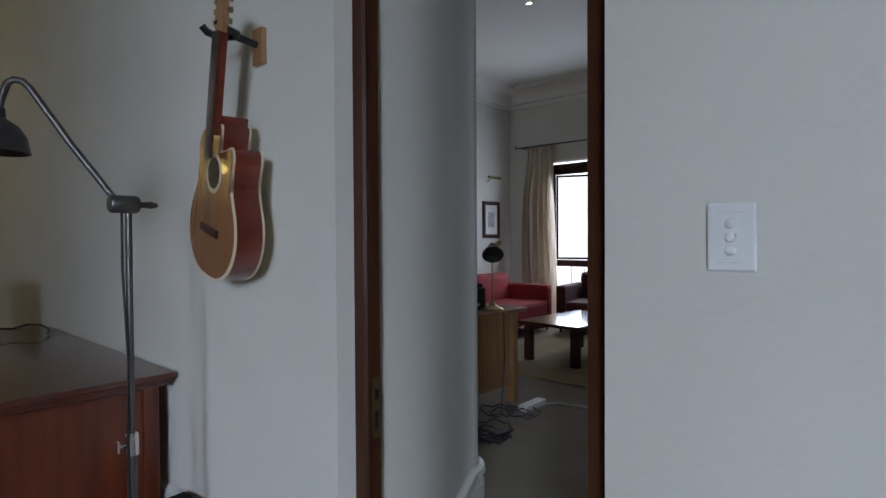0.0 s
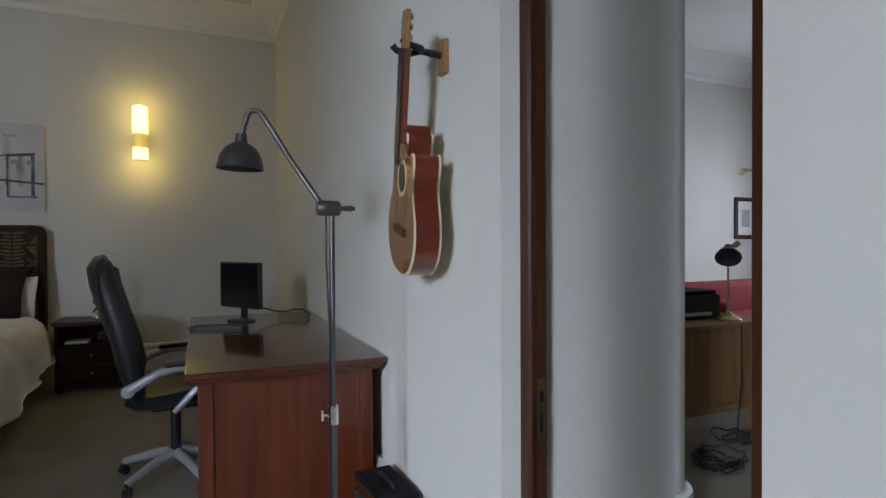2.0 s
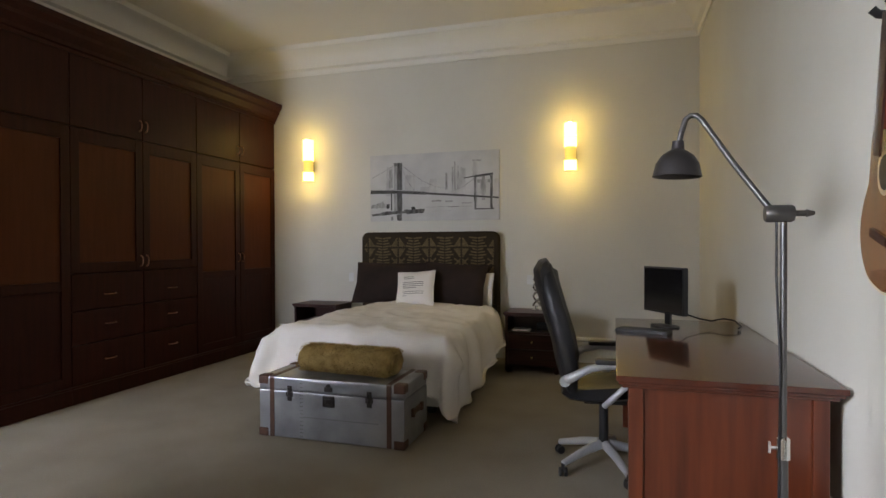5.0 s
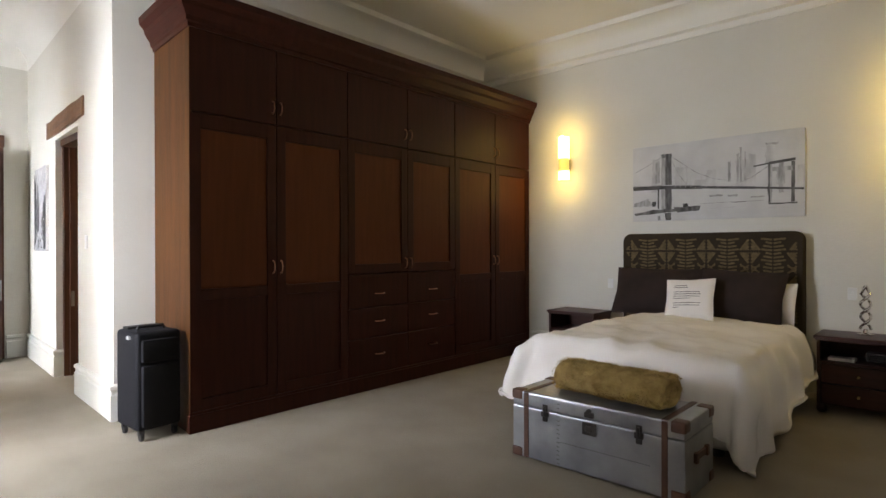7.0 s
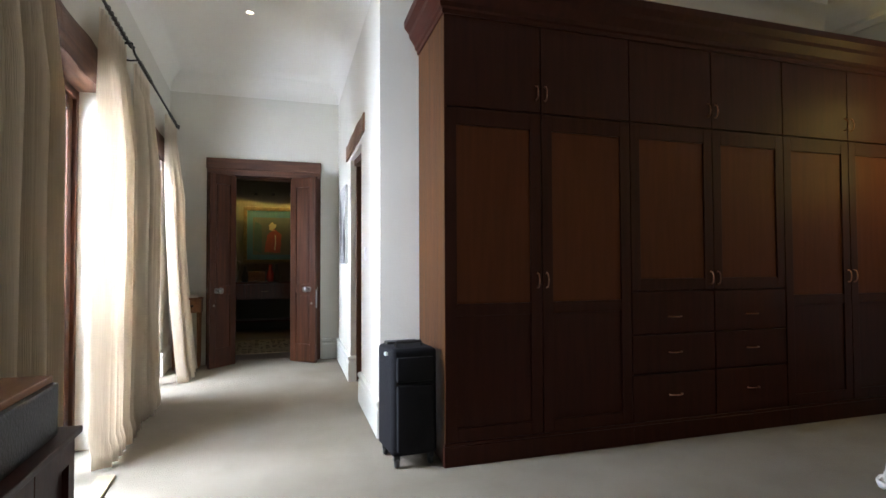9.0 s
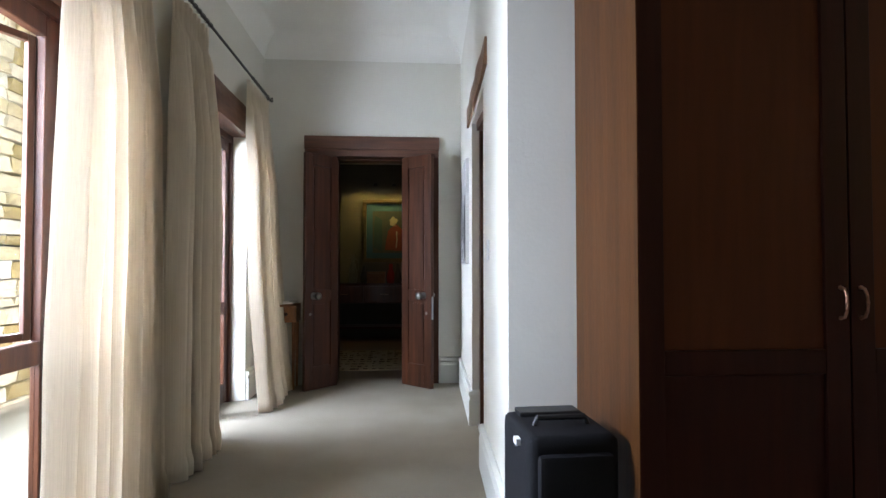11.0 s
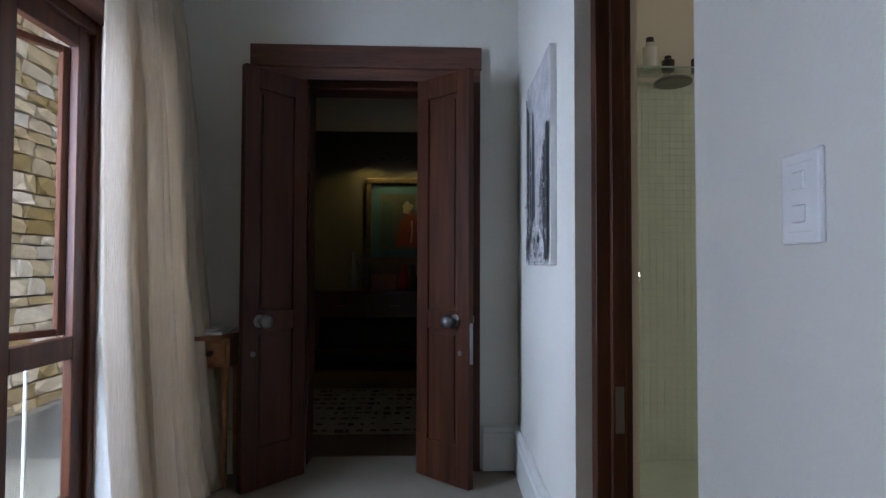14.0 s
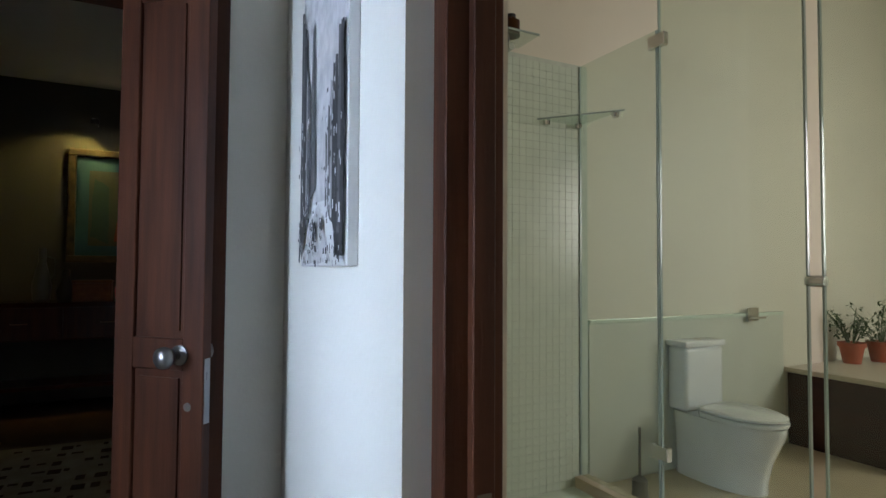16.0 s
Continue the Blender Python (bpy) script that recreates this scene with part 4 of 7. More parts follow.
def nightstand(m, label):
    t = thing("nightstand", label, "nightstand", m, "nightstands beside the bed")
    w, d, h = 0.56, 0.42, 0.63
    bm = bmesh.new()
    cube(bm, -w / 2 - 0.02, w / 2 + 0.02, -d / 2 - 0.02, d / 2, h - 0.025, h)
    cube(bm, -w / 2 - 0.01, w / 2 + 0.01, -d / 2 - 0.01, d / 2, h - 0.04, h - 0.025)
    soften(bm, 0.004, 2)
    part("top", bm, M_NIGHT, t)
    bm = bmesh.new()
    cube(bm, -w / 2, -w / 2 + 0.025, -d / 2, d / 2, 0.07, h - 0.04)
    cube(bm, w / 2 - 0.025, w / 2, -d / 2, d / 2, 0.07, h - 0.04)
    cube(bm, -w / 2 + 0.025, w / 2 - 0.025, d / 2 - 0.015, d / 2, 0.07, h - 0.04)
    cube(bm, -w / 2 + 0.025, w / 2 - 0.025, -d / 2 + 0.005, d / 2 - 0.015, 0.405, 0.425)
    cube(bm, -w / 2 + 0.025, w / 2 - 0.025, -d / 2 + 0.02, d / 2 - 0.015, 0.07, 0.09)
    part("carcass", bm, M_NIGHT, t)
    for z0, z1 in ((0.09, 0.24), (0.25, 0.4)):
        bm = bmesh.new()
        cube(bm, -w / 2 + 0.03, w / 2 - 0.03, -d / 2 - 0.004, d / 2 - 0.03, z0, z1)
        soften(bm, 0.003, 1)
        dr = part("drawer", bm, M_NIGHT, t)
        knob(dr, pose(0, -d / 2 - 0.004, (z0 + z1) / 2, 90, 0, 0) @ Matrix.Scale(0.3, 4), "knob", M_BRASS)
    for x in (-w / 2 + 0.03, w / 2 - 0.03):
        for y in (-d / 2 + 0.03, d / 2 - 0.04):
            bm = bmesh.new()
            lathe(bm, [(0.02, 0), (0.035, 0.015), (0.038, 0.04), (0.025, 0.07)], 12, pose(x, y, 0))
            part("foot", bm, M_NIGHT, t)
    return t


M_NIGHT = mat("nightstand_wood", (0.06, 0.02, 0.014), 0.4, dark=(0.03, 0.01, 0.008), scale=3.0, stretch=ALONG_X, bump=0.04, spec=0.3)
nightstand(pose(-0.88, 5.83, 0), "dark mahogany nightstand with an open shelf and two drawers")
nightstand(pose(-3.52, 6.0, 0), "dark mahogany nightstand beside the wardrobe")
bk = thing("book", "white paperback book lying on the nightstand shelf", "book", pose(-1.0, 5.73, 0.427))
block("pages", M_WHITE, bk, -0.09, 0.09, -0.07, 0.07, 0, 0.022, bevel=0.003)
cl = thing("alarm_clock", "small black alarm clock on the nightstand shelf", "clock", pose(-0.78, 5.8, 0.427))
block("case", M_BLACK, cl, -0.07, 0.07, -0.05, 0.05, 0, 0.08, bevel=0.02)
block("face", M_SCREEN, cl, -0.05, 0.05, -0.053, -0.051, 0.015, 0.065, bevel=0)
# twisted metal ornament on the nightstand; it gives no light
orn = thing("table_lamp", "silver twisted metal ornament on a round base on the nightstand", "ornament", pose(-0.86, 5.86, 0.632))
bm = bmesh.new()
lathe(bm, [(0.055, 0), (0.055, 0.008), (0.02, 0.02), (0.012, 0.05)], 18)
part("base", bm, M_CHROME, orn, smooth=True)
for ph_ in (0, 3.14):
    bm = bmesh.new()
    tube(bm, [(0.035 * math.cos(ph_ + k * 0.7) * (1 if k < 14 else 0.5), 0.035 * math.sin(ph_ + k * 0.7), 0.05 + k * 0.022) for k in range(17)], 0.011, 8)
    part("twist", bm, M_CHROME, orn, smooth=True)
for x in (-1.0, -3.3):
    so = thing("wall_socket", "white plastic wall socket above the nightstand", "socket", pose(x, YB, 0.93))
    block("plate", M_WHITE, so, -0.035, 0.035, -0.008, 0, -0.055, 0.055, bevel=0.003)
    block("rocker", M_WHITE, so, -0.01, 0.01, -0.011, -0.008, -0.012, 0.012, bevel=0.001)

# wall lamps


def sconce(m):
    t = thing("wall_lamp", "lit wall lamp with a tall cylinder of frosted glass", "wall lamp", m, "lit wall lamps beside the bed")
    bm = bmesh.new()
    cube(bm, -0.04, 0.04, -0.02, 0, -0.2, 0.2)
    soften(bm, 0.004, 1)
    part("back_plate", bm, M_CHROME, t)
    for z0, z1 in ((-0.27, -0.15), (-0.0, 0.115), (0.13, 0.27)):
        bm = bmesh.new()
        lathe(bm, [(0.04, z0), (0.07, z0), (0.07, z1), (0.04, z1)], 24, pose(0, -0.085, 0))
        part("glass_shade", bm, M_SCONCE, t, "glowing frosted glass ring", smooth=True)
    bm = bmesh.new()
    lathe(bm, [(0.062, -0.15), (0.062, 0.0)], 24, pose(0, -0.085, 0))
    part("middle_band", bm, M_SCONCE2, t, "dimmer glass band")
    for z in (-0.275, 0.27):
        bm = bmesh.new()
        lathe(bm, [(0.045, z), (0.072, z), (0.072, z + 0.006), (0.045, z + 0.006)], 24, pose(0, -0.085, 0))
        part("ring", bm, M_CHROME, t)
    return t


M_SCONCE2 = glow("sconce_band", (0.80, 0.62, 0.16), 0.7)
ZSC = 2.44
for x in (-3.87, -0.53):
    sconce(pose(x, YB, ZSC))
    lamp("sconce_light", "POINT", pose(x, YB - 0.24, ZSC + 0.3), SCONCE_W, WARM, 0.06)
    lamp("sconce_light", "POINT", pose(x, YB - 0.24, ZSC - 0.34), SCONCE_W, WARM, 0.06)

# ---------------------------------------------------------------- desk corner
dk = thing("desk", "large polished mahogany desk with moulded top against the wall", "desk")
X0, X1, Y0, Y1 = -0.05, 0.80, 2.265, 4.2
for nm, o_, z0, z1 in (("top", 0.0, 0.765, 0.79), ("moulding", 0.010, 0.75, 0.765), ("moulding", 0.024, 0.735, 0.75)):
    bm = bmesh.new()
    cube(bm, X0 + o_, X1 - o_, Y0 + o_, Y1 - o_, z0, z1)
    soften(bm, 0.005, 3)
    part(nm, bm, M_MAHOG_H, dk, smooth=True)
for x in (X0 + 0.05, X1 - 0.11):
    for y in (Y0 + 0.05, Y1 - 0.11):
        bm = bmesh.new()
        cube(bm, x, x + 0.06, y, y + 0.06, 0.0, 0.735)
        soften(bm, 0.005, 2)
        part("leg", bm, M_MAHOG, dk)
for y in (Y0 + 0.066, Y1 - 0.09):
    bm = bmesh.new()
    cube(bm, X0 + 0.11, X1 - 0.11, y, y + 0.022, 0.04, 0.735)
    part("end_panel", bm, M_MAHOG, dk)
bm = bmesh.new()
cube(bm, X1 - 0.09, X1 - 0.07, Y0 + 0.11, Y1 - 0.11, 0.25, 0.735)
part("back_panel", bm, M_MAHOG, dk)
bm = bmesh.new()
cube(bm, X0 + 0.06, X0 + 0.08, Y0 + 0.11, Y1 - 0.11, 0.62, 0.735)
part("apron", bm, M_MAHOG, dk)

mo = thing("monitor", "black flat computer monitor, switched off, on the desk", "monitor", pose(0.27, 3.84, 0.79, 0, 0, -57) @ Matrix.Scale(0.93, 4))
bm = bmesh.new()
cube(bm, -0.22, 0.22, -0.02, 0.02, 0.095, 0.43)
soften(bm, 0.006, 2)
part("housing", bm, M_BLACK, mo)
block("screen", M_SCREEN, mo, -0.207, 0.207, -0.0225, -0.0205, 0.112, 0.417, bevel=0)
bm = bmesh.new()
cube(bm, -0.03, 0.03, 0.02, 0.035, 0.01, 0.2)
part("neck", bm, M_BLACK, mo)
bm = bmesh.new()
lathe(bm, [(0.11, 0), (0.11, 0.006), (0.03, 0.014)], 28, Matrix.Diagonal((1.1, 0.75, 1, 1)))
part("foot", bm, M_BLACK, mo, smooth=True)
kb = thing("keyboard", "black computer keyboard lying on the desk", "keyboard", pose(0.08, 3.55, 0.79, 0, 0, -18))
block("case", M_BLACK, kb, -0.12, 0.2, -0.07, 0.07, 0.0, 0.014, bevel=0.003)
bm = bmesh.new()
for r in range(5):
    for k in range(14):
        cube(bm, -0.112 + k * 0.022, -0.094 + k * 0.022, -0.06 + r * 0.024, -0.041 + r * 0.024, 0.0135, 0.02)
tagged(part("keys", bm, M_BLACK, kb), kind="stuff")
cb = thing("cable", "black computer cable looping over the desk", "cable")
bm = bmesh.new()
tube(bm, [(0.36, 3.92, 0.92), (0.42, 3.95, 0.86), (0.5, 3.98, 0.83), (0.58, 4.0, 0.815), (0.66, 4.02, 0.83), (0.72, 3.98, 0.825), (0.74, 3.88, 0.80), (0.71, 3.8, 0.797)], 0.006, 8)
part("lead", bm, M_BLACK, cb, smooth=True)

# office chair, back towards the bed, facing the desk
oc = thing("office_chair", "black leather office chair with silver arms and star base", "office chair", pose(-0.12, 3.3, 0, 0, 0, -84))


def padded(name, prof, width, thick, parent, material):
    """A padded strip along a side-view line of (y, z)."""
    bm = bmesh.new()
    nw = 10
    front, back = [], []
    n = len(prof)
    for i, (y, z) in enumerate(prof):
        a, b = Vector(prof[max(i - 1, 0)]), Vector(prof[min(i + 1, n - 1)])
        d = (b - a).normalized()
        nn = Vector((d.y, -d.x))
        wv = width * (1 - 0.12 * abs(i / (n - 1) * 2 - 1) ** 3)
        fr, bk_ = [], []
        for k in range(nw + 1):
            u = k / nw * 2 - 1
            p = thick * (1 - abs(u) ** 3) ** 0.5 * (0.8 + 0.2 * math.cos(u * 6))
            p *= min(1.0, 0.35 + 3 * min(i, n - 1 - i) / (n - 1))
            fr.append(bm.verts.new((u * wv / 2, y + nn.x * p, z + nn.y * p)))
            bk_.append(bm.verts.new((u * wv / 2, y - nn.x * p * 0.5, z - nn.y * p * 0.5)))
        front.append(fr)
        back.append(bk_)
    for g in (front, back):
        for a, b in zip(g, g[1:]):
            for k in range(nw):
                bm.faces.new((a[k], a[k + 1], b[k + 1], b[k]))
    for a, b in ((front[0], back[0]), (front[-1], back[-1])):
        for k in range(nw):
            bm.faces.new((a[k], a[k + 1], b[k + 1], b[k]))
    bmesh.ops.remove_doubles(bm, verts=bm.verts[:], dist=0.001)
    return part(name, bm, material, parent, smooth=True)


padded("seat", [(0.26, 0.44), (0.22, 0.475), (0.12, 0.485), (0.0, 0.475), (-0.1, 0.465), (-0.2, 0.47), (-0.25, 0.49)], 0.52, 0.085, oc, M_LEATHER)
padded("backrest", [(-0.2, 0.47), (-0.225, 0.55), (-0.24, 0.66), (-0.262, 0.78), (-0.3, 0.9), (-0.335, 1.02), (-0.36, 1.11), (-0.37, 1.19), (-0.355, 1.235), (-0.335, 1.25)], 0.5, 0.1, oc, M_LEATHER)
for sx in (-1, 1):
    bm = bmesh.new()
    tube(bm, [(sx * 0.2, -0.19, 0.5), (sx * 0.235, -0.205, 0.62), (sx * 0.24, -0.225, 0.76), (sx * 0.235, -0.265, 0.9), (sx * 0.22, -0.305, 1.03), (sx * 0.19, -0.33, 1.14), (sx * 0.13, -0.335, 1.21)], [0.03, 0.05, 0.055, 0.055, 0.055, 0.05, 0.03], 14)
    part("bolster", bm, M_LEATHER, oc, smooth=True)
M_SILVER = mat("silver_plastic", (0.55, 0.56, 0.58), 0.35, 0.5, scale=8)
for sx in (-1, 1):
    bm = bmesh.new()
    prof_ = [(-0.24, 0.575), (-0.2, 0.6), (-0.1, 0.655), (0.0, 0.675), (0.12, 0.668), (0.17, 0.64), (0.15, 0.6), (0.08, 0.55), (0.02, 0.49), (-0.02, 0.44)]
    wide = [0.026, 0.026, 0.022, 0.02, 0.02, 0.02, 0.018, 0.018, 0.018, 0.016]
    tube(bm, [(sx * (0.27 if i in (0, 9) else 0.3), y, z) for i, (y, z) in enumerate(prof_)], wide, 12)
    lathe(bm, [(0.001, -0.012), (0.028, -0.012), (0.032, 0.0), (0.028, 0.012), (0.001, 0.012)], 18, pose(sx * 0.29, -0.235, 0.575, 0, 90, 0))
    arm = part("armrest", bm, M_SILVER, oc, "silver curved arm", smooth=True)
    bm = bmesh.new()
    cube(bm, sx * 0.3 - 0.034, sx * 0.3 + 0.034, -0.07, 0.17, 0.683, 0.712)
    soften(bm, 0.01, 2)
    part("arm_pad", bm, M_BLACK, arm, "black pad", smooth=True)
bm = bmesh.new()
tube(bm, [(0, 0, 0.12), (0, 0, 0.44)], 0.028, 14)
part("gas_lift", bm, M_BLACK, oc)
bm = bmesh.new()
cube(bm, -0.12, 0.12, -0.12, 0.12, 0.41, 0.44)
part("seat_plate", bm, M_BLACK, oc)
for k in range(5):
    a = k * 72 + 20
    bm = bmesh.new()
    c, s_ = math.cos(radians(a)), math.sin(radians(a))
    tube(bm, [(0.03 * c, 0.03 * s_, 0.14), (0.15 * c, 0.15 * s_, 0.12), (0.31 * c, 0.31 * s_, 0.075)], [0.03, 0.025, 0.018], 10)
    leg = part("base_arm", bm, M_SILVER, oc, "silver star base arm", smooth=True)
    bm = bmesh.new()
    for o in (-0.015, 0.015):
        lathe(bm, [(0.001, -0.009), (0.024, -0.009), (0.027, 0), (0.024, 0.009), (0.001, 0.009)], 14, pose(0.31 * c, 0.31 * s_, 0.027, 90, 0, a + 60) @ pose(0, 0, o))
    cube(bm, 0.31 * c - 0.01, 0.31 * c + 0.01, 0.31 * s_ - 0.01, 0.31 * s_ + 0.01, 0.03, 0.075)
    part("castor", bm, M_BLACK, leg)

# floor lamp in front of the desk
M_GUN = mat("gun_metal", (0.115, 0.11, 0.105), 0.42, 0.8, scale=9, bump=0.05)
fl = thing("floor_lamp", "dark metal articulated floor lamp with a black dome shade", "floor lamp")
PX_, PY_ = 0.425, 1.68
bm = bmesh.new()
lathe(bm, [(0.14, 0), (0.145, 0.008), (0.13, 0.02), (0.03, 0.03), (0.016, 0.05)], 28, pose(PX_, PY_, 0))
part("base", bm, M_IRON, fl, smooth=True)
bm = bmesh.new()
tube(bm, [(PX_, PY_, 0.03), (PX_, PY_, 0.75)], 0.0135, 14)
part("lower_pole", bm, M_GUN, fl, smooth=True)
bm = bmesh.new()
tube(bm, [(PX_, PY_, 0.72), (PX_, PY_, 1.415)], 0.0095, 14)
part("upper_pole", bm, M_GUN, fl, smooth=True)
bm = bmesh.new()
lathe(bm, [(0.014, 0.705), (0.018, 0.705), (0.018, 0.765), (0.013, 0.77)], 16, pose(PX_, PY_, 0))
col = part("collar", bm, M_CHROME, fl, smooth=True)
bm = bmesh.new()
tube(bm, [(PX_ - 0.015, PY_, 0.735), (PX_ - 0.035, PY_, 0.735)], 0.005, 8)
cube(bm, PX_ - 0.041, PX_ - 0.034, PY_ - 0.006, PY_ + 0.006, 0.72, 0.752)
part("wing_screw", bm, M_CHROME, col)
bm = bmesh.new()
lathe(bm, [(0.001, -0.045), (0.022, -0.045), (0.026, -0.04), (0.026, 0.025), (0.022, 0.032), (0.009, 0.036), (0.009, 0.062), (0.012, 0.064), (0.006, 0.085), (0.001, 0.086)], 18, pose(PX_ - 0.005, PY_, 1.437, 0, 90, 0))
part("joint", bm, M_GUN, fl, smooth=True)
bm = bmesh.new()
tube(bm, [(PX_ - 0.035, PY_, 1.45), (PX_ - 0.13, PY_ + 0.05, 1.605), (0.215, PY_ + 0.095, 1.75), (0.2, PY_ + 0.1, 1.766), (0.182, PY_ + 0.105, 1.768), (0.168, PY_ + 0.108, 1.757), (0.155, PY_ + 0.11, 1.715), (0.148, PY_ + 0.11, 1.68)], 0.0095, 10)
part("arm", bm, M_GUN, fl, smooth=True)
bm = bmesh.new()
lathe(bm, [(0.001, 0.098), (0.018, 0.095), (0.02, 0.068), (0.03, 0.062), (0.05, 0.048), (0.068, 0.02), (0.074, -0.01), (0.0775, -0.022), (0.074, -0.024), (0.068, -0.01), (0.05, 0.03), (0.02, 0.05), (0.001, 0.052)], 28, pose(0.142, PY_ + 0.11, 1.592, 0, 2, 0), cap=False)
part("shade", bm, M_IRON, fl, "black enamelled dome shade", smooth=True)
bm = bmesh.new()
tube(bm, [(PX_ - 0.02, PY_ - 0.005, 1.42), (PX_ - 0.022, PY_ - 0.012, 1.25), (PX_ - 0.012, PY_ - 0.013, 1.0), (PX_ - 0.014, PY_ - 0.013, 0.78), (PX_ - 0.016, PY_ - 0.015, 0.3), (PX_ - 0.02, PY_ - 0.02, 0.035)], 0.0035, 6)
part("flex", bm, M_BLACK, fl)

# guitar on a wall hanger
gt = thing("guitar", "cutaway acoustic guitar with a red-brown body on the wall", "guitar", pose(XG - 0.098, 1.708, 1.215, 0, 13, -96) @ Matrix.Scale(1.04, 4))
M_SPRUCE = mat("guitar_top", (0.27, 0.105, 0.032), 0.25, dark=(0.21, 0.078, 0.022), scale=3, stretch=(40, 1, 0.6), coat=0.5)
M_GSIDE = mat("guitar_side", (0.17, 0.03, 0.015), 0.22, dark=(0.09, 0.017, 0.01), scale=3, stretch=(1, 1, 8), coat=0.5)
M_BIND = mat("binding", (0.70, 0.58, 0.38), 0.4)


def guitar_outline():
    """(x, z) round the body, in the guitar's own plane; a cutaway beside the neck on the +x shoulder."""
    left = [(0.0, 0.0), (0.075, 0.006), (0.135, 0.036), (0.175, 0.085), (0.19, 0.145), (0.178, 0.205), (0.148, 0.26), (0.13, 0.30), (0.131, 0.345), (0.139, 0.385), (0.132, 0.425), (0.098, 0.458), (0.03, 0.47)]
    right = left[:9] + [(0.136, 0.375), (0.128, 0.402), (0.11, 0.413), (0.085, 0.402), (0.06, 0.388), (0.035, 0.392), (0.031, 0.42), (0.03, 0.47)]
    ring = right + [(-x, z) for x, z in left[::-1]][:-1]
    pts = []
    m_ = len(ring)
    for i in range(m_):
        p0, p1, p2, p3 = (Vector(ring[(i + d) % m_]) for d in (-1, 0, 1, 2))
        for q in range(4):
            u = q / 4
            c = 0.5 * (2 * p1 + (p2 - p0) * u + (2 * p0 - 5 * p1 + 4 * p2 - p3) * u * u + (3 * p1 - p0 - 3 * p2 + p3) * u ** 3)
            pts.append((c.x, c.y))
    return pts


out = guitar_outline()
TH = 0.09


def slab(bm, pts, y0, y1, k=1.0, zc=0.235):
    a = [bm.verts.new((x * k, y0, zc + (z - zc) * k)) for x, z in pts]
    b = [bm.verts.new((x * k, y1, zc + (z - zc) * k)) for x, z in pts]
    bmesh.ops.triangulate(bm, faces=[bm.faces.new(a), bm.faces.new(b[::-1])])
    for i in range(len(pts)):
        bm.faces.new((a[i], b[i], b[(i + 1) % len(pts)], a[(i + 1) % len(pts)]))


bm = bmesh.new()
slab(bm, out, -TH / 2 + 0.004, TH / 2 - 0.004)
body = part("body", bm, M_GSIDE, gt, "glossy red-brown wooden back and sides", smooth=True)
bm = bmesh.new()
slab(bm, out, -TH / 2, -TH / 2 + 0.006, 1.012)
slab(bm, out, TH / 2 - 0.006, TH / 2, 1.012)
part("binding", bm, M_BIND, gt, "cream edge binding")
bm = bmesh.new()
slab(bm, out, -TH / 2 - 0.002, -TH / 2 + 0.002, 0.975)
part("soundboard", bm, M_SPRUCE, gt, "honey-brown spruce top")
bm = bmesh.new()
lathe(bm, [(0.001, 0), (0.047, 0), (0.047, 0.001), (0.001, 0.001)], 28, pose(0, -TH / 2 - 0.0022, 0.325, 90, 0, 0))
part("sound_hole", bm, M_BLACK, gt)
bm = bmesh.new()
lathe(bm, [(0.048, 0), (0.062, 0), (0.062, 0.0008), (0.048, 0.0008)], 28, pose(0, -TH / 2 - 0.0022, 0.325, 90, 0, 0), cap=False)
part("rosette", bm, M_BIND, gt)
bm = bmesh.new()
cube(bm, -0.07, 0.07, -TH / 2 - 0.01, -TH / 2 - 0.002, 0.135, 0.16)
soften(bm, 0.003, 2)
part("bridge", bm, M_NIGHT, gt)
bm = bmesh.new()
cube(bm, -0.026, 0.026, -TH / 2 - 0.02, -TH / 2 + 0.002, 0.44, 0.735)
cube(bm, -0.03, 0.03, -TH / 2 + 0.002, TH / 2 - 0.01, 0.45, 0.5)
soften(bm, 0.004, 2)
part("neck", bm, M_GSIDE, gt)
bm = bmesh.new()
cube(bm, -0.0265, 0.0265, -TH / 2 - 0.026, -TH / 2 - 0.02, 0.37, 0.735)
part("fretboard", bm, M_NIGHT, gt)
bm = bmesh.new()
prism_pts = [(-0.026, 0.735), (0.026, 0.735), (0.036, 0.76), (0.028, 0.85), (-0.028, 0.85), (-0.036, 0.76)]
slab(bm, prism_pts, -TH / 2 - 0.018, -TH / 2 - 0.004)
part("headstock", bm, M_OAK, gt, "pale wooden headstock")
for sx in (-1, 1):
    for k in range(3):
        bm = bmesh.new()
        cube(bm, sx * 0.034, sx * 0.05, -TH / 2 - 0.012, -TH / 2 - 0.006, 0.76 + k * 0.03, 0.766 + k * 0.03)
        lathe(bm, [(0.001, -0.006), (0.009, -0.005), (0.009, 0.005), (0.001, 0.006)], 10, pose(sx * 0.056, -TH / 2 - 0.009, 0.763 + k * 0.03, 90, 0, 0))
        part("tuning_peg", bm, M_BRASS, gt)
for k in range(6):
    bm = bmesh.new()
    x = -0.019 + k * 0.0076
    tube(bm, [(x * 1.3, -TH / 2 - 0.012, 0.15), (x, -TH / 2 - 0.03, 0.42), (x, -TH / 2 - 0.028, 0.735)], 0.0005, 5)
    part("string", bm, M_PEWTER, gt)
bm = bmesh.new()
tube(bm, [(0, 0, 0.0), (0, 0, -0.012)], 0.006, 8)
part("strap_pin", bm, M_CHROME, gt)
gh = thing("guitar_hanger", "black padded guitar hook on a pale wooden block", "hanger")
block("block", M_OAK, gh, XG - 0.02, XG, 1.575, 1.635, 1.91, 2.03, bevel=0.004, label="pale wooden mounting block")
bm = bmesh.new()
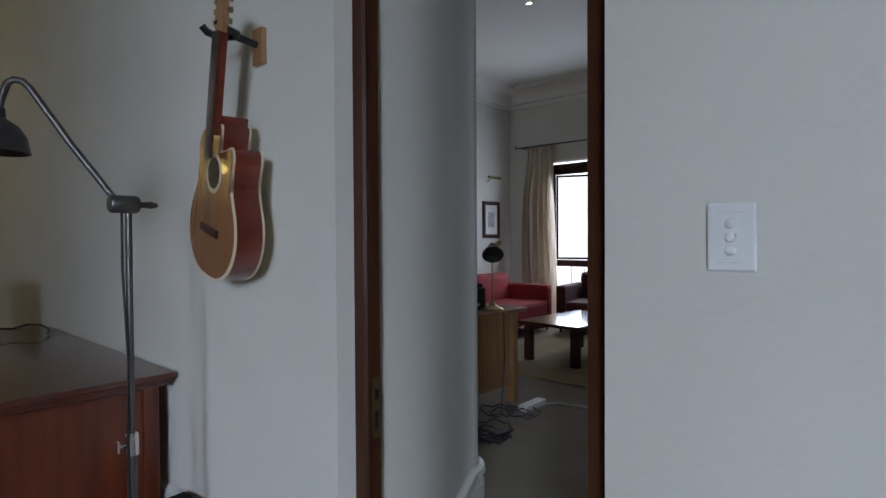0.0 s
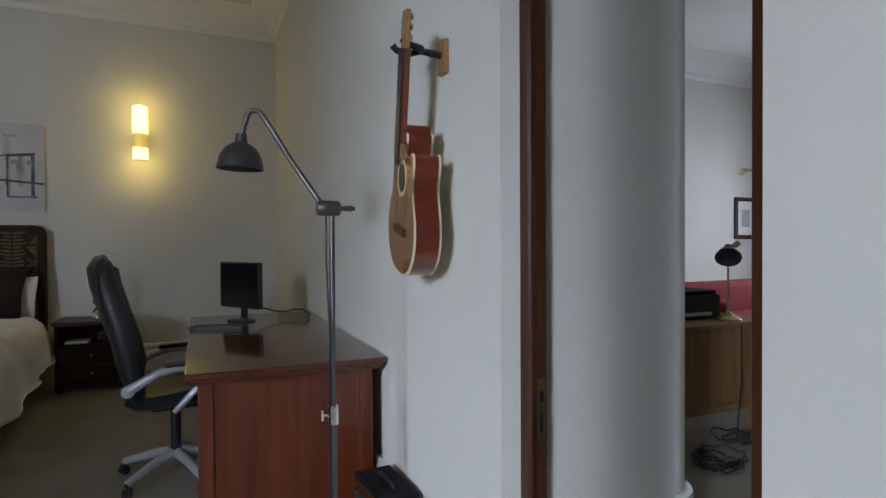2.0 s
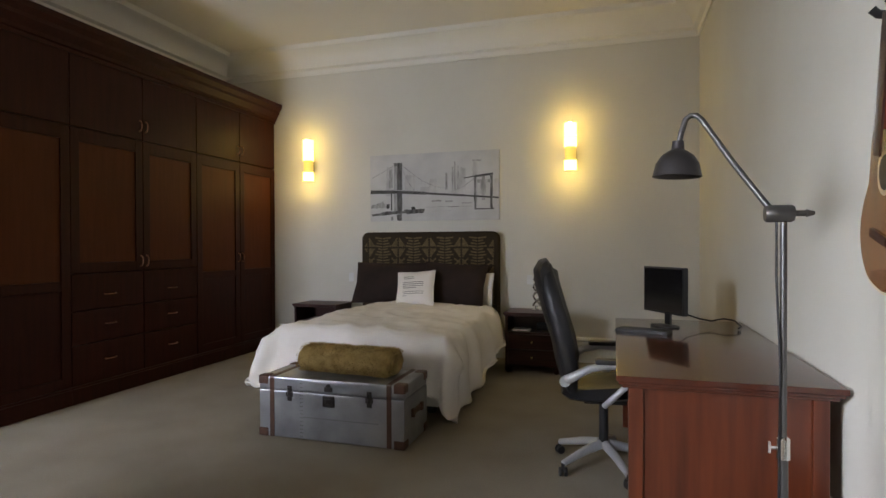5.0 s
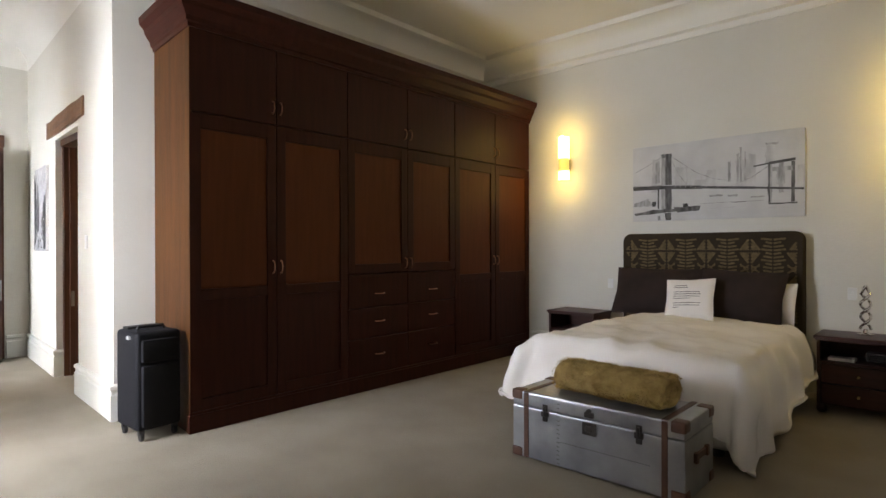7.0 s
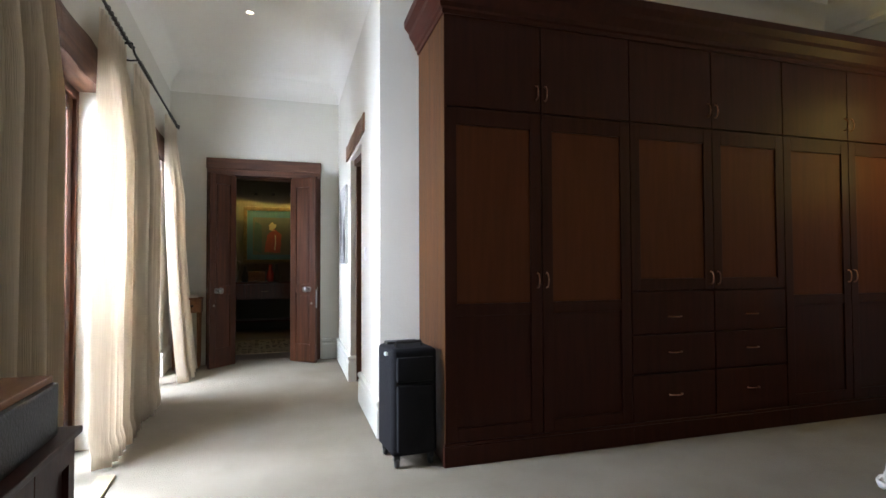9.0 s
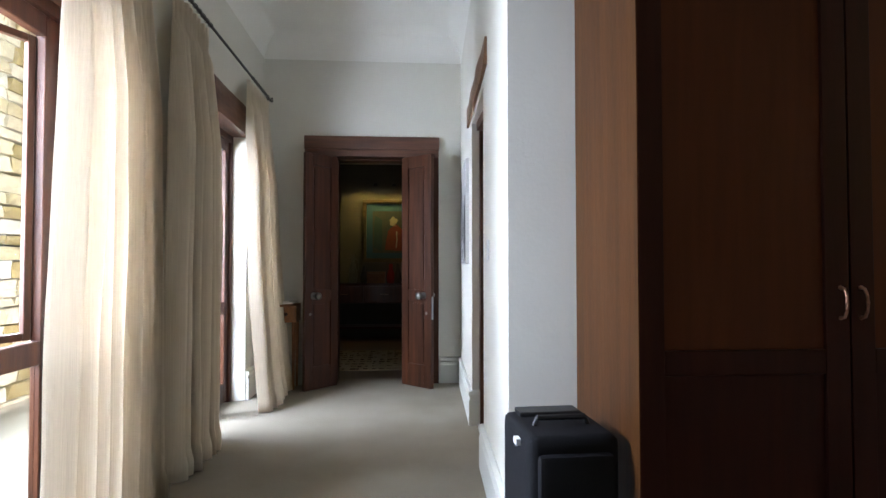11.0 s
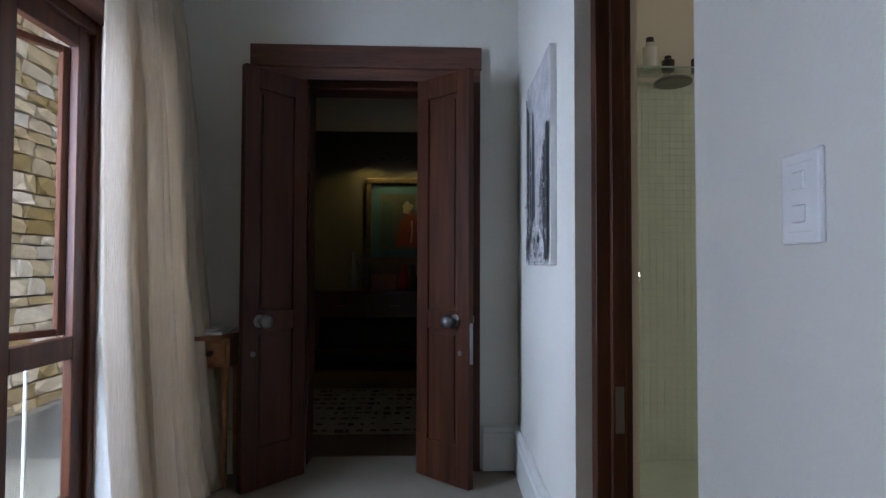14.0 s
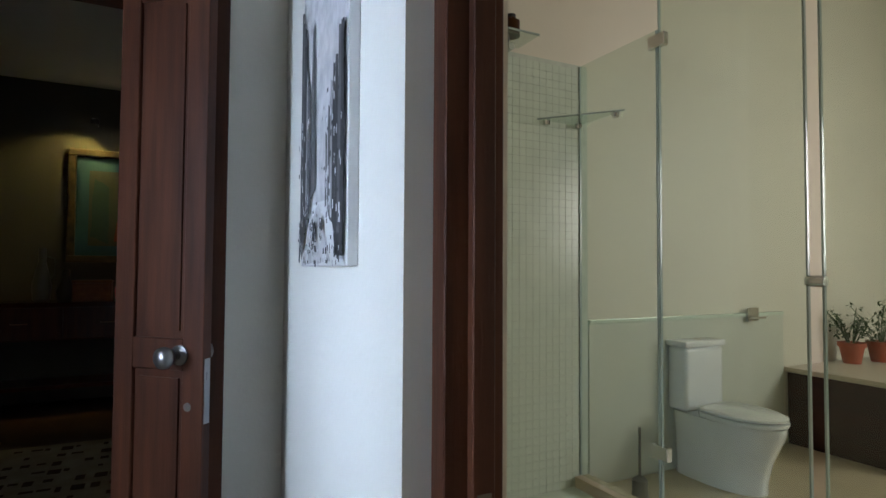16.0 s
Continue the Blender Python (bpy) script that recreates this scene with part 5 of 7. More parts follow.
tube(bm, [(XG - 0.02, 1.605, 1.975), (XG - 0.1, 1.61, 1.985)], 0.012, 10)
part("stem", bm, M_BLACK, gh)
for dy, dx in ((-0.035, 0.01), (0.035, -0.035)):
    bm = bmesh.new()
    tube(bm, [(XG - 0.09, 1.61, 1.985), (XG - 0.11 + dx * 0.5, 1.61 + dy, 1.98), (XG - 0.165 + dx * 0.2, 1.60 + dy * 1.1, 1.985), (XG - 0.18 + dx * 0.2, 1.60 + dy * 1.1, 2.0)], 0.012, 10)
    part("prong", bm, M_BLACK, gh, smooth=True)

# small guitar amplifier on the floor beside the desk
am = thing("amplifier", "small black guitar amplifier on the floor by the desk", "amplifier", pose(0.715, 1.98, 0, 0, 0, 4))
block("cabinet", M_CASE, am, -0.09, 0.07, -0.16, 0.16, 0.01, 0.34, bevel=0.008)
block("grille", mat("grille_cloth", (0.02, 0.02, 0.02), 0.95, scale=60, bump=0.5, bump_scale=300), am, -0.095, -0.09, -0.145, 0.145, 0.03, 0.275, bevel=0)
block("control_panel", M_BRASS, am, -0.096, -0.09, -0.145, 0.145, 0.285, 0.325, bevel=0)
bm = bmesh.new()
cube(bm, -0.1, -0.0955, -0.07, 0.07, 0.225, 0.26)
soften(bm, 0.002, 1)
part("badge", bm, M_WHITE, am, "white script badge")
bm = bmesh.new()
tube(bm, [(-0.01, -0.08, 0.338), (-0.01, -0.06, 0.355), (-0.01, 0.06, 0.355), (-0.01, 0.08, 0.338)], 0.008, 8)
part("handle", bm, M_BLACK, am)

# ---------------------------------------------------------------- pictures


def canvas(m, w, h, d, label, name="canvas_print"):
    t = thing(name, label, "picture", m)
    bm = bmesh.new()
    cube(bm, -w / 2, w / 2, -d, 0, -h / 2, h / 2)
    soften(bm, 0.003, 1)
    part("canvas", bm, mat(name + "_ground", (0.62, 0.61, 0.59), 0.85, dark=(0.50, 0.495, 0.48), scale=3.5, bump=0.15, bump_scale=200), t)
    return t


INK = [mat("ink_%s" % n_, (v, v * 0.97, v * 0.95), 0.85, dark=(v * 0.6, v * 0.58, v * 0.57), scale=14) for n_, v in (("black", 0.035), ("dark", 0.10), ("mid", 0.30), ("light", 0.53))]


def stroke(bm, pts, y, wob=0.0):
    """A flat brush shape from (x, z) corners, a hair proud of the canvas."""
    vs = []
    n = len(pts)
    for i in range(n):
        a, b = pts[i], pts[(i + 1) % n]
        for k in range(6):
            u = k / 6
            x, z = a[0] + (b[0] - a[0]) * u, a[1] + (b[1] - a[1]) * u
            vs.append(bm.verts.new((x + wob * noise.noise(Vector((x * 31, z * 31, 1))), y, z + wob * noise.noise(Vector((x * 31, z * 31, 7))))))
    try:
        bm.faces.new(vs)
    except ValueError:
        pass


AW, AH = 1.66, 0.83
art = canvas(pose(-2.185, YB, 2.055), AW, AH, 0.035, "grey ink drawing of a suspension bridge on a wide canvas")


def P(u, v):
    """Canvas place from shares of its width and height, from the top left."""
    return ((u - 0.5) * AW, (0.5 - v) * AH)


def quad(u0, v0, u1, v1, du=0.0):
    return [P(u0 + du, v0), P(u1 + du, v0), P(u1, v1), P(u0, v1)]


WASH = [mat("wash_%s" % n_, (c1, c1 * 0.985, c1 * 0.95), 0.85, dark=(c0, c0 * 0.97, c0 * 0.94), scale=sc_, stretch=st_) for n_, c0, c1, sc_, st_ in (("faint", 0.40, 0.60, 7, (2, 1, 0.8)), ("soft", 0.22, 0.52, 9, (3, 1, 0.8)), ("dark", 0.045, 0.20, 10, (3, 1, 0.8)), ("line", 0.03, 0.14, 12, (0.8, 1, 3)))]
depth_ = [-0.0362]


def wash(name, tone, shape, wob=0.01):
    """One brush mark on the canvas, each a hair proud of the last."""
    depth_[0] -= 0.00015
    bm = bmesh.new()
    stroke(bm, shape, depth_[0], wob)
    return part(name, bm, WASH[tone], art)


def pen(name, tone, uv, widths):
    """A drawn line through places on the canvas."""
    depth_[0] -= 0.00015
    bm = bmesh.new()
    for (a, b), w_ in zip(zip(uv, uv[1:]), widths):
        (xa, za), (xb, zb) = P(*a), P(*b)
        strip(bm, xa, za, xb, zb, w_ * AH, depth_[0] + 0.003)
    return part(name, bm, WASH[tone], art)


for u0, v0, u1, v1 in ((0.13, 0.18, 0.185, 0.62), (0.28, 0.32, 0.36, 0.57), (0.47, 0.39, 0.53, 0.61), (0.635, 0.30, 0.71, 0.62), (0.71, 0.24, 0.75, 0.62), (0.80, 0.16, 0.86, 0.38), (0.96, 0.42, 0.995, 0.66), (0.40, 0.50, 0.47, 0.60)):
    wash("far_block", 0, quad(u0, v0, u1, v1, 0.004), 0.016)
for u0, v0, u1, v1 in ((0.60, 0.31, 0.615, 0.55), (0.665, 0.14, 0.678, 0.56), (0.648, 0.22, 0.66, 0.56), (0.69, 0.20, 0.70, 0.55), (0.155, 0.22, 0.185, 0.50), (0.805, 0.13, 0.87, 0.155), (0.86, 0.42, 0.90, 0.62)):
    wash("block", 1, quad(u0, v0, u1, v1), 0.01)
wash("left_tower", 1, quad(0.195, 0.15, 0.225, 0.86, 0.0), 0.008)
wash("left_tower", 2, quad(0.222, 0.13, 0.262, 0.86), 0.008)
wash("left_tower", 2, quad(0.195, 0.13, 0.262, 0.175), 0.006)
wash("left_tower", 2, quad(0.17, 0.57, 0.18, 0.84), 0.004)
for u0, u1, v1, tone in ((0.815, 0.838, 0.84, 1), (0.818, 0.828, 0.83, 2), (0.872, 0.895, 0.72, 1), (0.935, 0.953, 0.83, 2)):
    wash("right_tower", tone, quad(u0, 0.37, u1, v1), 0.006)
wash("right_tower", 1, quad(0.83, 0.42, 0.94, 0.47), 0.008)
pen("right_tower_top", 3, [(0.74, 0.392), (0.82, 0.372), (0.955, 0.345)], [0.016, 0.032])
pen("deck", 3, [(0.004, 0.556), (0.2, 0.563), (0.45, 0.596), (0.75, 0.645), (0.996, 0.688)], [0.05, 0.042, 0.03, 0.024])
pen("deck_rail", 1, [(0.004, 0.525), (0.2, 0.535), (0.45, 0.572)], [0.01, 0.01])
pen("cable", 1, [(0.02, 0.34), (0.1, 0.265), (0.2, 0.16)], [0.007, 0.012])
pen("cable", 1, [(0.262, 0.17), (0.34, 0.29), (0.42, 0.41), (0.52, 0.5), (0.62, 0.54)], [0.012, 0.01, 0.008, 0.006])
pen("cable", 1, [(0.62, 0.6), (0.73, 0.52), (0.82, 0.4)], [0.006, 0.01])
pen("cable", 1, [(0.262, 0.22), (0.31, 0.42), (0.36, 0.56)], [0.006, 0.006])
for k in range(9):
    pen("hanger_line", 0, [(0.285 + 0.032 * k, 0.24 + 0.036 * k), (0.285 + 0.032 * k, 0.575 + 0.004 * k)], [0.004])
wash("quay", 2, [P(0.01, 0.895), P(0.14, 0.855), P(0.3, 0.85), P(0.3, 0.885), P(0.02, 0.925)], 0.008)
wash("boat", 2, [P(0.275, 0.835), P(0.44, 0.825), P(0.435, 0.885), P(0.3, 0.9)], 0.008)
wash("boat_cabin", 3, quad(0.335, 0.79, 0.365, 0.83), 0.004)
wash("hut", 3, quad(0.135, 0.745, 0.16, 0.81), 0.006)
wash("bank", 1, [P(0.01, 0.76), P(0.11, 0.70), P(0.14, 0.80), P(0.01, 0.80)], 0.012)
wash("reflection", 2, quad(0.222, 0.90, 0.26, 0.995), 0.01)
wash("reflection", 1, quad(0.17, 0.93, 0.19, 0.995), 0.01)
for u0, v0, u1, v1, tone in ((0.495, 0.70, 0.57, 0.722, 1), (0.60, 0.71, 0.655, 0.735, 1), (0.725, 0.745, 0.80, 0.762, 1), (0.44, 0.797, 0.80, 0.803, 1), (0.62, 0.80, 0.70, 0.807, 2), (0.82, 0.835, 0.965, 0.852, 2), (0.82, 0.885, 0.92, 0.895, 0), (0.5, 0.86, 0.64, 0.866, 0)):
    wash("water_mark", tone, quad(u0, v0, u1, v1), 0.006)

NW, NH = 0.66, 0.95
nyx = -8.0
ny = canvas(pose(nyx, yc(nyx), 1.80, 0, 0, -2.9), NW, NH, 0.03, "black and white city street photograph on a frameless canvas", "street_photograph")


def Q(u, v):
    return ((u - 0.5) * NW, (0.5 - v) * NH)


sets = (
    (3, "sky_haze", [[Q(0.005, 0.005), Q(0.995, 0.005), Q(0.995, 0.8), Q(0.005, 0.8)]]),
    (3, "street", [[Q(0.3, 0.85), Q(0.48, 0.8), Q(0.75, 0.99), Q(0.05, 0.99)]]),
    (1, "building", [[Q(0.0, 0.1), Q(0.16, 0.16), Q(0.22, 0.8), Q(0.0, 0.95)], [Q(0.3, 0.2), Q(0.36, 0.18), Q(0.42, 0.75), Q(0.28, 0.78)], [Q(0.72, 0.52), Q(0.99, 0.45), Q(0.99, 0.95), Q(0.7, 0.85)]]),
    (0, "dark_front", [[Q(0.05, 0.3), Q(0.12, 0.32), Q(0.14, 0.75), Q(0.04, 0.78)], [Q(0.8, 0.58), Q(0.95, 0.55), Q(0.97, 0.72), Q(0.78, 0.74)], [Q(0.75, 0.8), Q(0.98, 0.84), Q(0.98, 0.97), Q(0.86, 0.97)], [Q(0.38, 0.86), Q(0.46, 0.86), Q(0.47, 0.92), Q(0.37, 0.92)], [Q(0.55, 0.85), Q(0.6, 0.85), Q(0.62, 0.89), Q(0.54, 0.89)], [Q(0.0, 0.86), Q(0.22, 0.80), Q(0.14, 0.92), Q(0.0, 0.99)]]),
)
for k_, (lv, nm, shapes) in enumerate(sets):
    for q_, sh in enumerate(shapes):
        bm = bmesh.new()
        stroke(bm, sh, -0.0312 - 0.002 * k_ - 0.0003 * q_, 0.01)
        part(nm, bm, INK[lv], ny)
rng = random.Random(7)
for k in range(14):
    near = (k % 7) / 7
    left = k < 7
    u0 = 0.02 + 0.27 * near if left else 0.98 - 0.33 * near
    wd = 0.05 * (1 - near * 0.4)
    v0 = (0.08 + 0.40 * near if left else 0.34 + 0.28 * near) + rng.uniform(-0.04, 0.04)
    v1 = 0.93 - 0.12 * near
    u1 = u0 + wd if left else u0 - wd
    bm = bmesh.new()
    stroke(bm, [Q(min(u0, u1), v0), Q(max(u0, u1), v0 + 0.01), Q(max(u0, u1), v1), Q(min(u0, u1), v1)], -0.0378 - 0.0001 * k, 0.006)
    part("tower_front", bm, INK[(0, 1, 0, 1, 1, 2, 0)[(k * 3) % 7]], ny)
bm = bmesh.new()
for k in range(120):
    u, v = rng.uniform(0.02, 0.97), 0.97 - rng.random() ** 1.6 * 0.5
    if 0.3 < u < 0.62 and v < 0.8:
        continue
    w_, h_ = rng.uniform(0.006, 0.02), rng.uniform(0.008, 0.03)
    stroke(bm, [Q(u, v), Q(u + w_, v), Q(u + w_, v + h_), Q(u, v + h_)], -0.0395 - 0.00002 * k)
tagged(part("windows_and_signs", bm, mat("ny_light", (0.62, 0.62, 0.62), 0.8), ny), kind="stuff")
bm = bmesh.new()
for k in range(150):
    u, v = rng.uniform(0.02, 0.97), 0.985 - rng.random() ** 1.6 * 0.5
    if 0.3 < u < 0.62 and v < 0.8:
        continue
    w_, h_ = rng.uniform(0.006, 0.03), rng.uniform(0.008, 0.02)
    stroke(bm, [Q(u, v), Q(u + w_, v), Q(u + w_, v + h_), Q(u, v + h_)], -0.0425 - 0.00002 * k)
tagged(part("traffic", bm, INK[0], ny), kind="stuff")

# ---------------------------------------------------------------- window side furniture
cabn = thing("cabinet", "dark brown wooden cabinet with panelled sides by the curtain", "cabinet")
block("top", M_WARD, cabn, -3.27, -2.46, -0.31, 0.19, 0.725, 0.75, bevel=0.006)
bm = bmesh.new()
cube(bm, -3.24, -2.49, -0.3, 0.155, 0.04, 0.725)
part("carcass", bm, M_WARD, cabn)
for x0, x1 in ((-3.23, -2.87), (-2.86, -2.5)):
    bm = bmesh.new()
    for b in ((x0, x0 + 0.06, 0.05, 0.715), (x1 - 0.06, x1, 0.05, 0.715), (x0 + 0.06, x1 - 0.06, 0.05, 0.12), (x0 + 0.06, x1 - 0.06, 0.645, 0.715)):
        cube(bm, b[0], b[1], 0.155, 0.175, b[2], b[3])
    d = part("door", bm, M_WARD, cabn)
    knob(d, pose((x0 if x0 < -3 else x1) + (0.33 if x0 < -3 else -0.33), 0.175, 0.42, -90, 0, 0) @ Matrix.Scale(0.35, 4), "knob")
for x in (-3.2, -2.55):
    bm = bmesh.new()
    cube(bm, x, x + 0.06, -0.28, 0.15, 0, 0.05)
    part("foot", bm, M_WARD, cabn)
bxn = thing("storage_box", "black leather storage box with a tan wooden lid on the cabinet", "box", pose(-2.9, -0.055, 0.75))
block("body", M_LEATHER, bxn, -0.27, 0.27, -0.2, 0.2, 0, 0.175, bevel=0.012)
block("lid", M_PINE, bxn, -0.255, 0.255, -0.185, 0.185, 0.176, 0.2, bevel=0.005, label="tan wooden lid")

# half-round side table in the corner by the double door
st = thing("side_table", "pine half-round side table with a drawer and white cloth", "side table")
bm = bmesh.new()
plan = [(XE + 0.005, 0.1)] + [(XE + 0.36 * math.sin(a) + 0.005, -0.1 + 0.2 * math.cos(a)) for a in [k * math.pi / 14 for k in range(15)]] + [(XE + 0.005, -0.3)]
prism(bm, [p for i, p in enumerate(plan) if i == 0 or p != plan[i - 1]][1:-1], 0.88, 0.905)
part("top", bm, M_PINE, st)
block("apron", M_PINE, st, XE + 0.02, XE + 0.27, -0.26, 0.085, 0.71, 0.88, bevel=0.006)
dr = block("drawer", M_PINE, st, XE + 0.27, XE + 0.285, -0.22, 0.065, 0.735, 0.862, bevel=0.004)
knob(dr, pose(XE + 0.285, -0.02, 0.80, 0, 90, 0) @ Matrix.Scale(0.5, 4), "knob", M_NIGHT)
for y in (-0.24, 0.05):
    for x in (XE + 0.04, XE + 0.24):
        bm = bmesh.new()
        lathe(bm, [(0.012, 0), (0.016, 0.1), (0.02, 0.6), (0.024, 0.77)], 12, pose(x, y, 0))
        part("leg", bm, M_PINE, st, smooth=True)
cl2 = thing("cloth", "folded white cloth lying on the side table", "cloth", pose(XE + 0.15, -0.09, 0.907))
block("fold", M_LINEN, cl2, -0.13, 0.16, -0.14, 0.14, 0, 0.018, bevel=0.008)
block("fold", M_LINEN, cl2, -0.1, 0.12, -0.1, 0.1, 0.0185, 0.03, bevel=0.006)

# recessed ceiling spots


def downlight(x, y, z=H):
    t = thing("ceiling_spot", "small round recessed ceiling spot, lit", "ceiling light", pose(x, y, z), "recessed ceiling spots")
    bm = bmesh.new()
    lathe(bm, [(0.03, -0.004), (0.042, -0.006), (0.045, -0.001), (0.045, 0.0)], 24, cap=False)
    part("rim", bm, M_CHROME, t, smooth=True)
    bm = bmesh.new()
    lathe(bm, [(0.001, -0.002), (0.031, -0.002), (0.031, -0.001)], 20, cap=False)
    part("lens", bm, M_SPOT, t)


downlight(-6.95, 0.68)
downlight(-2.2, 5.2)

# ---------------------------------------------------------------- living room beyond the doorway
LX, LY = 8.0, 5.6
wall("wall_living_window", [(LX, LX + 0.3, -1.6, 3.0, 0, H), (LX, LX + 0.3, 4.95, LY + 0.3, 0, H), (LX, LX + 0.3, 3.0, 4.95, 2.62, H)], "cream plaster living room wall with a glazed door")
wall("wall_living_picture", [(XG + 0.6, LX, LY, LY + 0.3, 0, H)], "cream plaster living room wall")
wall("wall_living_south", [(XG + 0.3, LX, -1.6, -1.35, 0, H)], "cream plaster living room wall")
bm = bmesh.new()
cube(bm, XG + 0.3, LX + 0.3, -1.6, 1.22, H, H + 0.15)
cube(bm, XG + 0.6, LX + 0.3, 1.22, LY + 0.3, H, H + 0.15)
tagged(part("ceiling_living", bm, M_CEIL), "pale painted living room ceiling", "ceiling", kind="structure")
bm = bmesh.new()
sweep(bm, COVE, [(LX, -1.35), (LX, LY), (1.93, LY)])
tagged(part("cornice_trim", bm, M_CEIL, smooth=True), "white moulded plaster cornice in the living room", "cornice", kind="structure")
# passage wall, set back from the door frame, with a rounded end
ARC = [(1.78 + 0.15 * math.sin(k * math.pi / 24), 1.65 - 0.15 * math.cos(k * math.pi / 24)) for k in range(13)]
bm = bmesh.new()
prism(bm, [(0.947, 1.24), (0.947, 1.216), (1.125, 1.217), (1.25, 1.245), (1.4, 1.31), (1.6, 1.41)] + ARC + [(1.93, LY), (XG + 0.3, LY)], 0, H)
tagged(part("wall_passage", bm, M_WALL, smooth=True), "cream plaster wall with a softly rounded corner", "wall", kind="structure")
skirting([(1.93, 2.6)] + ARC[::-1] + [(1.6, 1.41), (1.4, 1.31), (1.25, 1.245), (1.125, 1.217), (0.947, 1.216)])
skirting([(LX, -1.3), (LX, 2.98)])
skirting([(LX, 4.97), (LX, LY), (1.93, LY)])
fd = french_door("window_4", -4.95 + 0.0, -3.0, 0)
fd.matrix_world = pose(LX + 0.18, 0, 0, 0, 0, 90) @ Matrix.Scale(-1, 4, (1, 0, 0))
bm = bmesh.new()
cube(bm, LX - 0.02, LX + 0.2, 2.9, 5.05, 2.57, 2.72)
part("lintel", bm, M_BEAMY, fd)
fd.children[-1].matrix_parent_inverse = fd.matrix_world.inverted()
downlight(5.05, 3.29)
mrot = pose(LX - 0.14, 0, 0, 0, 0, 90)
curtain_rod(2.7, 5.35, 0, 2.87, -0.14, m=mrot)
curtain(4.62, 5.25, 0, 2.85, "cream linen curtain tied back beside the glazed door", 6, 0.1, 6, 0.1, m=mrot)

ld = thing("writing_desk", "oak writing desk with panelled front in the living room", "desk")
block("top", M_OAK, ld, 2.2, 3.72, 2.46, 3.12, 0.735, 0.765, bevel=0.005)
for x in (2.24, 3.57):
    for y in (2.5, 3.02):
        block("leg", M_OAK, ld, x, x + 0.07, y, y + 0.07, 0, 0.735, bevel=0.004)
for x0, x1 in ((2.31, 2.72), (2.76, 3.16), (3.2, 3.57)):
    block("front_panel", M_OAK, ld, x0, x1, 2.53, 2.545, 0.2, 0.72, bevel=0.003)
block("rail", M_OAK, ld, 2.31, 3.57, 2.515, 2.55, 0.15, 0.2, bevel=0.003)
for x in (2.72, 3.16):
    block("stile", M_OAK, ld, x, x + 0.04, 2.515, 2.55, 0.2, 0.72, bevel=0.003)
block("side_panel", M_OAK, ld, 3.6, 3.62, 2.57, 3.02, 0.2, 0.72, bevel=0.003)
tl = thing("desk_lamp", "small brass reading lamp with a dark shade on the desk", "desk lamp", pose(3.4, 2.58, 0.765))
bm = bmesh.new()
lathe(bm, [(0.085, 0), (0.088, 0.01), (0.06, 0.025), (0.03, 0.035), (0.012, 0.07)], 24)
part("base", bm, M_BRASS, tl, smooth=True)
bm = bmesh.new()
tube(bm, [(0, 0, 0.06), (0, 0, 0.5)], 0.008, 10)
part("stem", bm, M_BRASS, tl, smooth=True)
bm = bmesh.new()
lathe(bm, [(0.001, 0.12), (0.025, 0.115), (0.03, 0.08), (0.06, 0.05), (0.085, 0.0), (0.08, 0.0), (0.055, 0.045), (0.001, 0.06)], 24, pose(0.0, -0.0, 0.5, 0, 0, 40) @ pose(-0.08, 0, -0.06, 0, 50, 0), cap=False)
part("shade", bm, M_IRON, tl, "dark metal bell shade", smooth=True)
bm = bmesh.new()
tube(bm, [(0.02, 0, 0.5), (0.07, -0.03, 0.54)], 0.02, 12)
part("switch_cap", bm, M_BRASS, tl)
pr = thing("printer", "black desktop printer standing on the writing desk", "printer", pose(3.22, 2.86, 0.765))
block("body", M_BLACK, pr, -0.24, 0.24, -0.17, 0.17, 0, 0.17, bevel=0.015)
block("lid", M_CASE, pr, -0.22, 0.22, -0.15, 0.15, 0.17, 0.2, bevel=0.008)
block("paper_tray", M_WHITE, pr, -0.12, 0.12, -0.2, -0.16, 0.03, 0.05, bevel=0.003)
cup = thing("mug", "white mug standing on top of the printer", "mug", pose(3.2, 2.85, 0.966))
bm = bmesh.new()
lathe(bm, [(0.03, 0), (0.04, 0.005), (0.042, 0.09), (0.038, 0.09), (0.036, 0.01), (0.001, 0.008)], 20, cap=False)
part("cup", bm, M_PORC, cup, smooth=True)
bm = bmesh.new()
tube(bm, [(0.04, 0, 0.07), (0.065, 0, 0.065), (0.068, 0, 0.035), (0.04, 0, 0.025)], 0.006, 8)
part("handle", bm, M_PORC, cup, smooth=True)

cbl = thing("power_cables", "tangled black and grey leads with a white multi-plug on the carpet", "cables")
bm = bmesh.new()
rr = random.Random(3)
for k in range(5):
    p = Vector((3.1 + rr.uniform(-0.25, 0.2), 2.3 + rr.uniform(-0.1, 0.1), 0.012))
    pts = []
    a = rr.uniform(0, 6)
    for i in range(26):
        a += rr.uniform(0.1, 0.7)
        p = p + Vector((0.05 * math.cos(a), 0.05 * math.sin(a), 0))
        pts.append((p.x, p.y, 0.008 + 0.012 * (i % 3)))
    tube(bm, pts, 0.006, 6)
tagged(part("tangle", bm, M_BLACK, cbl, smooth=True), kind="stuff")
bm = bmesh.new()
tube(bm, [(3.36, 2.6, 0.78), (3.37, 2.45, 0.74), (3.35, 2.43, 0.4), (3.3, 2.42, 0.1), (3.2, 2.35, 0.01)], 0.005, 6)
part("hanging_lead", bm, M_BLACK, cbl)
bm = bmesh.new()
tube(bm, [(3.6, 2.3, 0.02), (3.75, 2.2, 0.01), (3.8, 2.0, 0.01), (3.75, 1.75, 0.01), (3.5, 1.4, 0.01)], 0.008, 8)
part("white_lead", bm, M_WHITE, cbl)
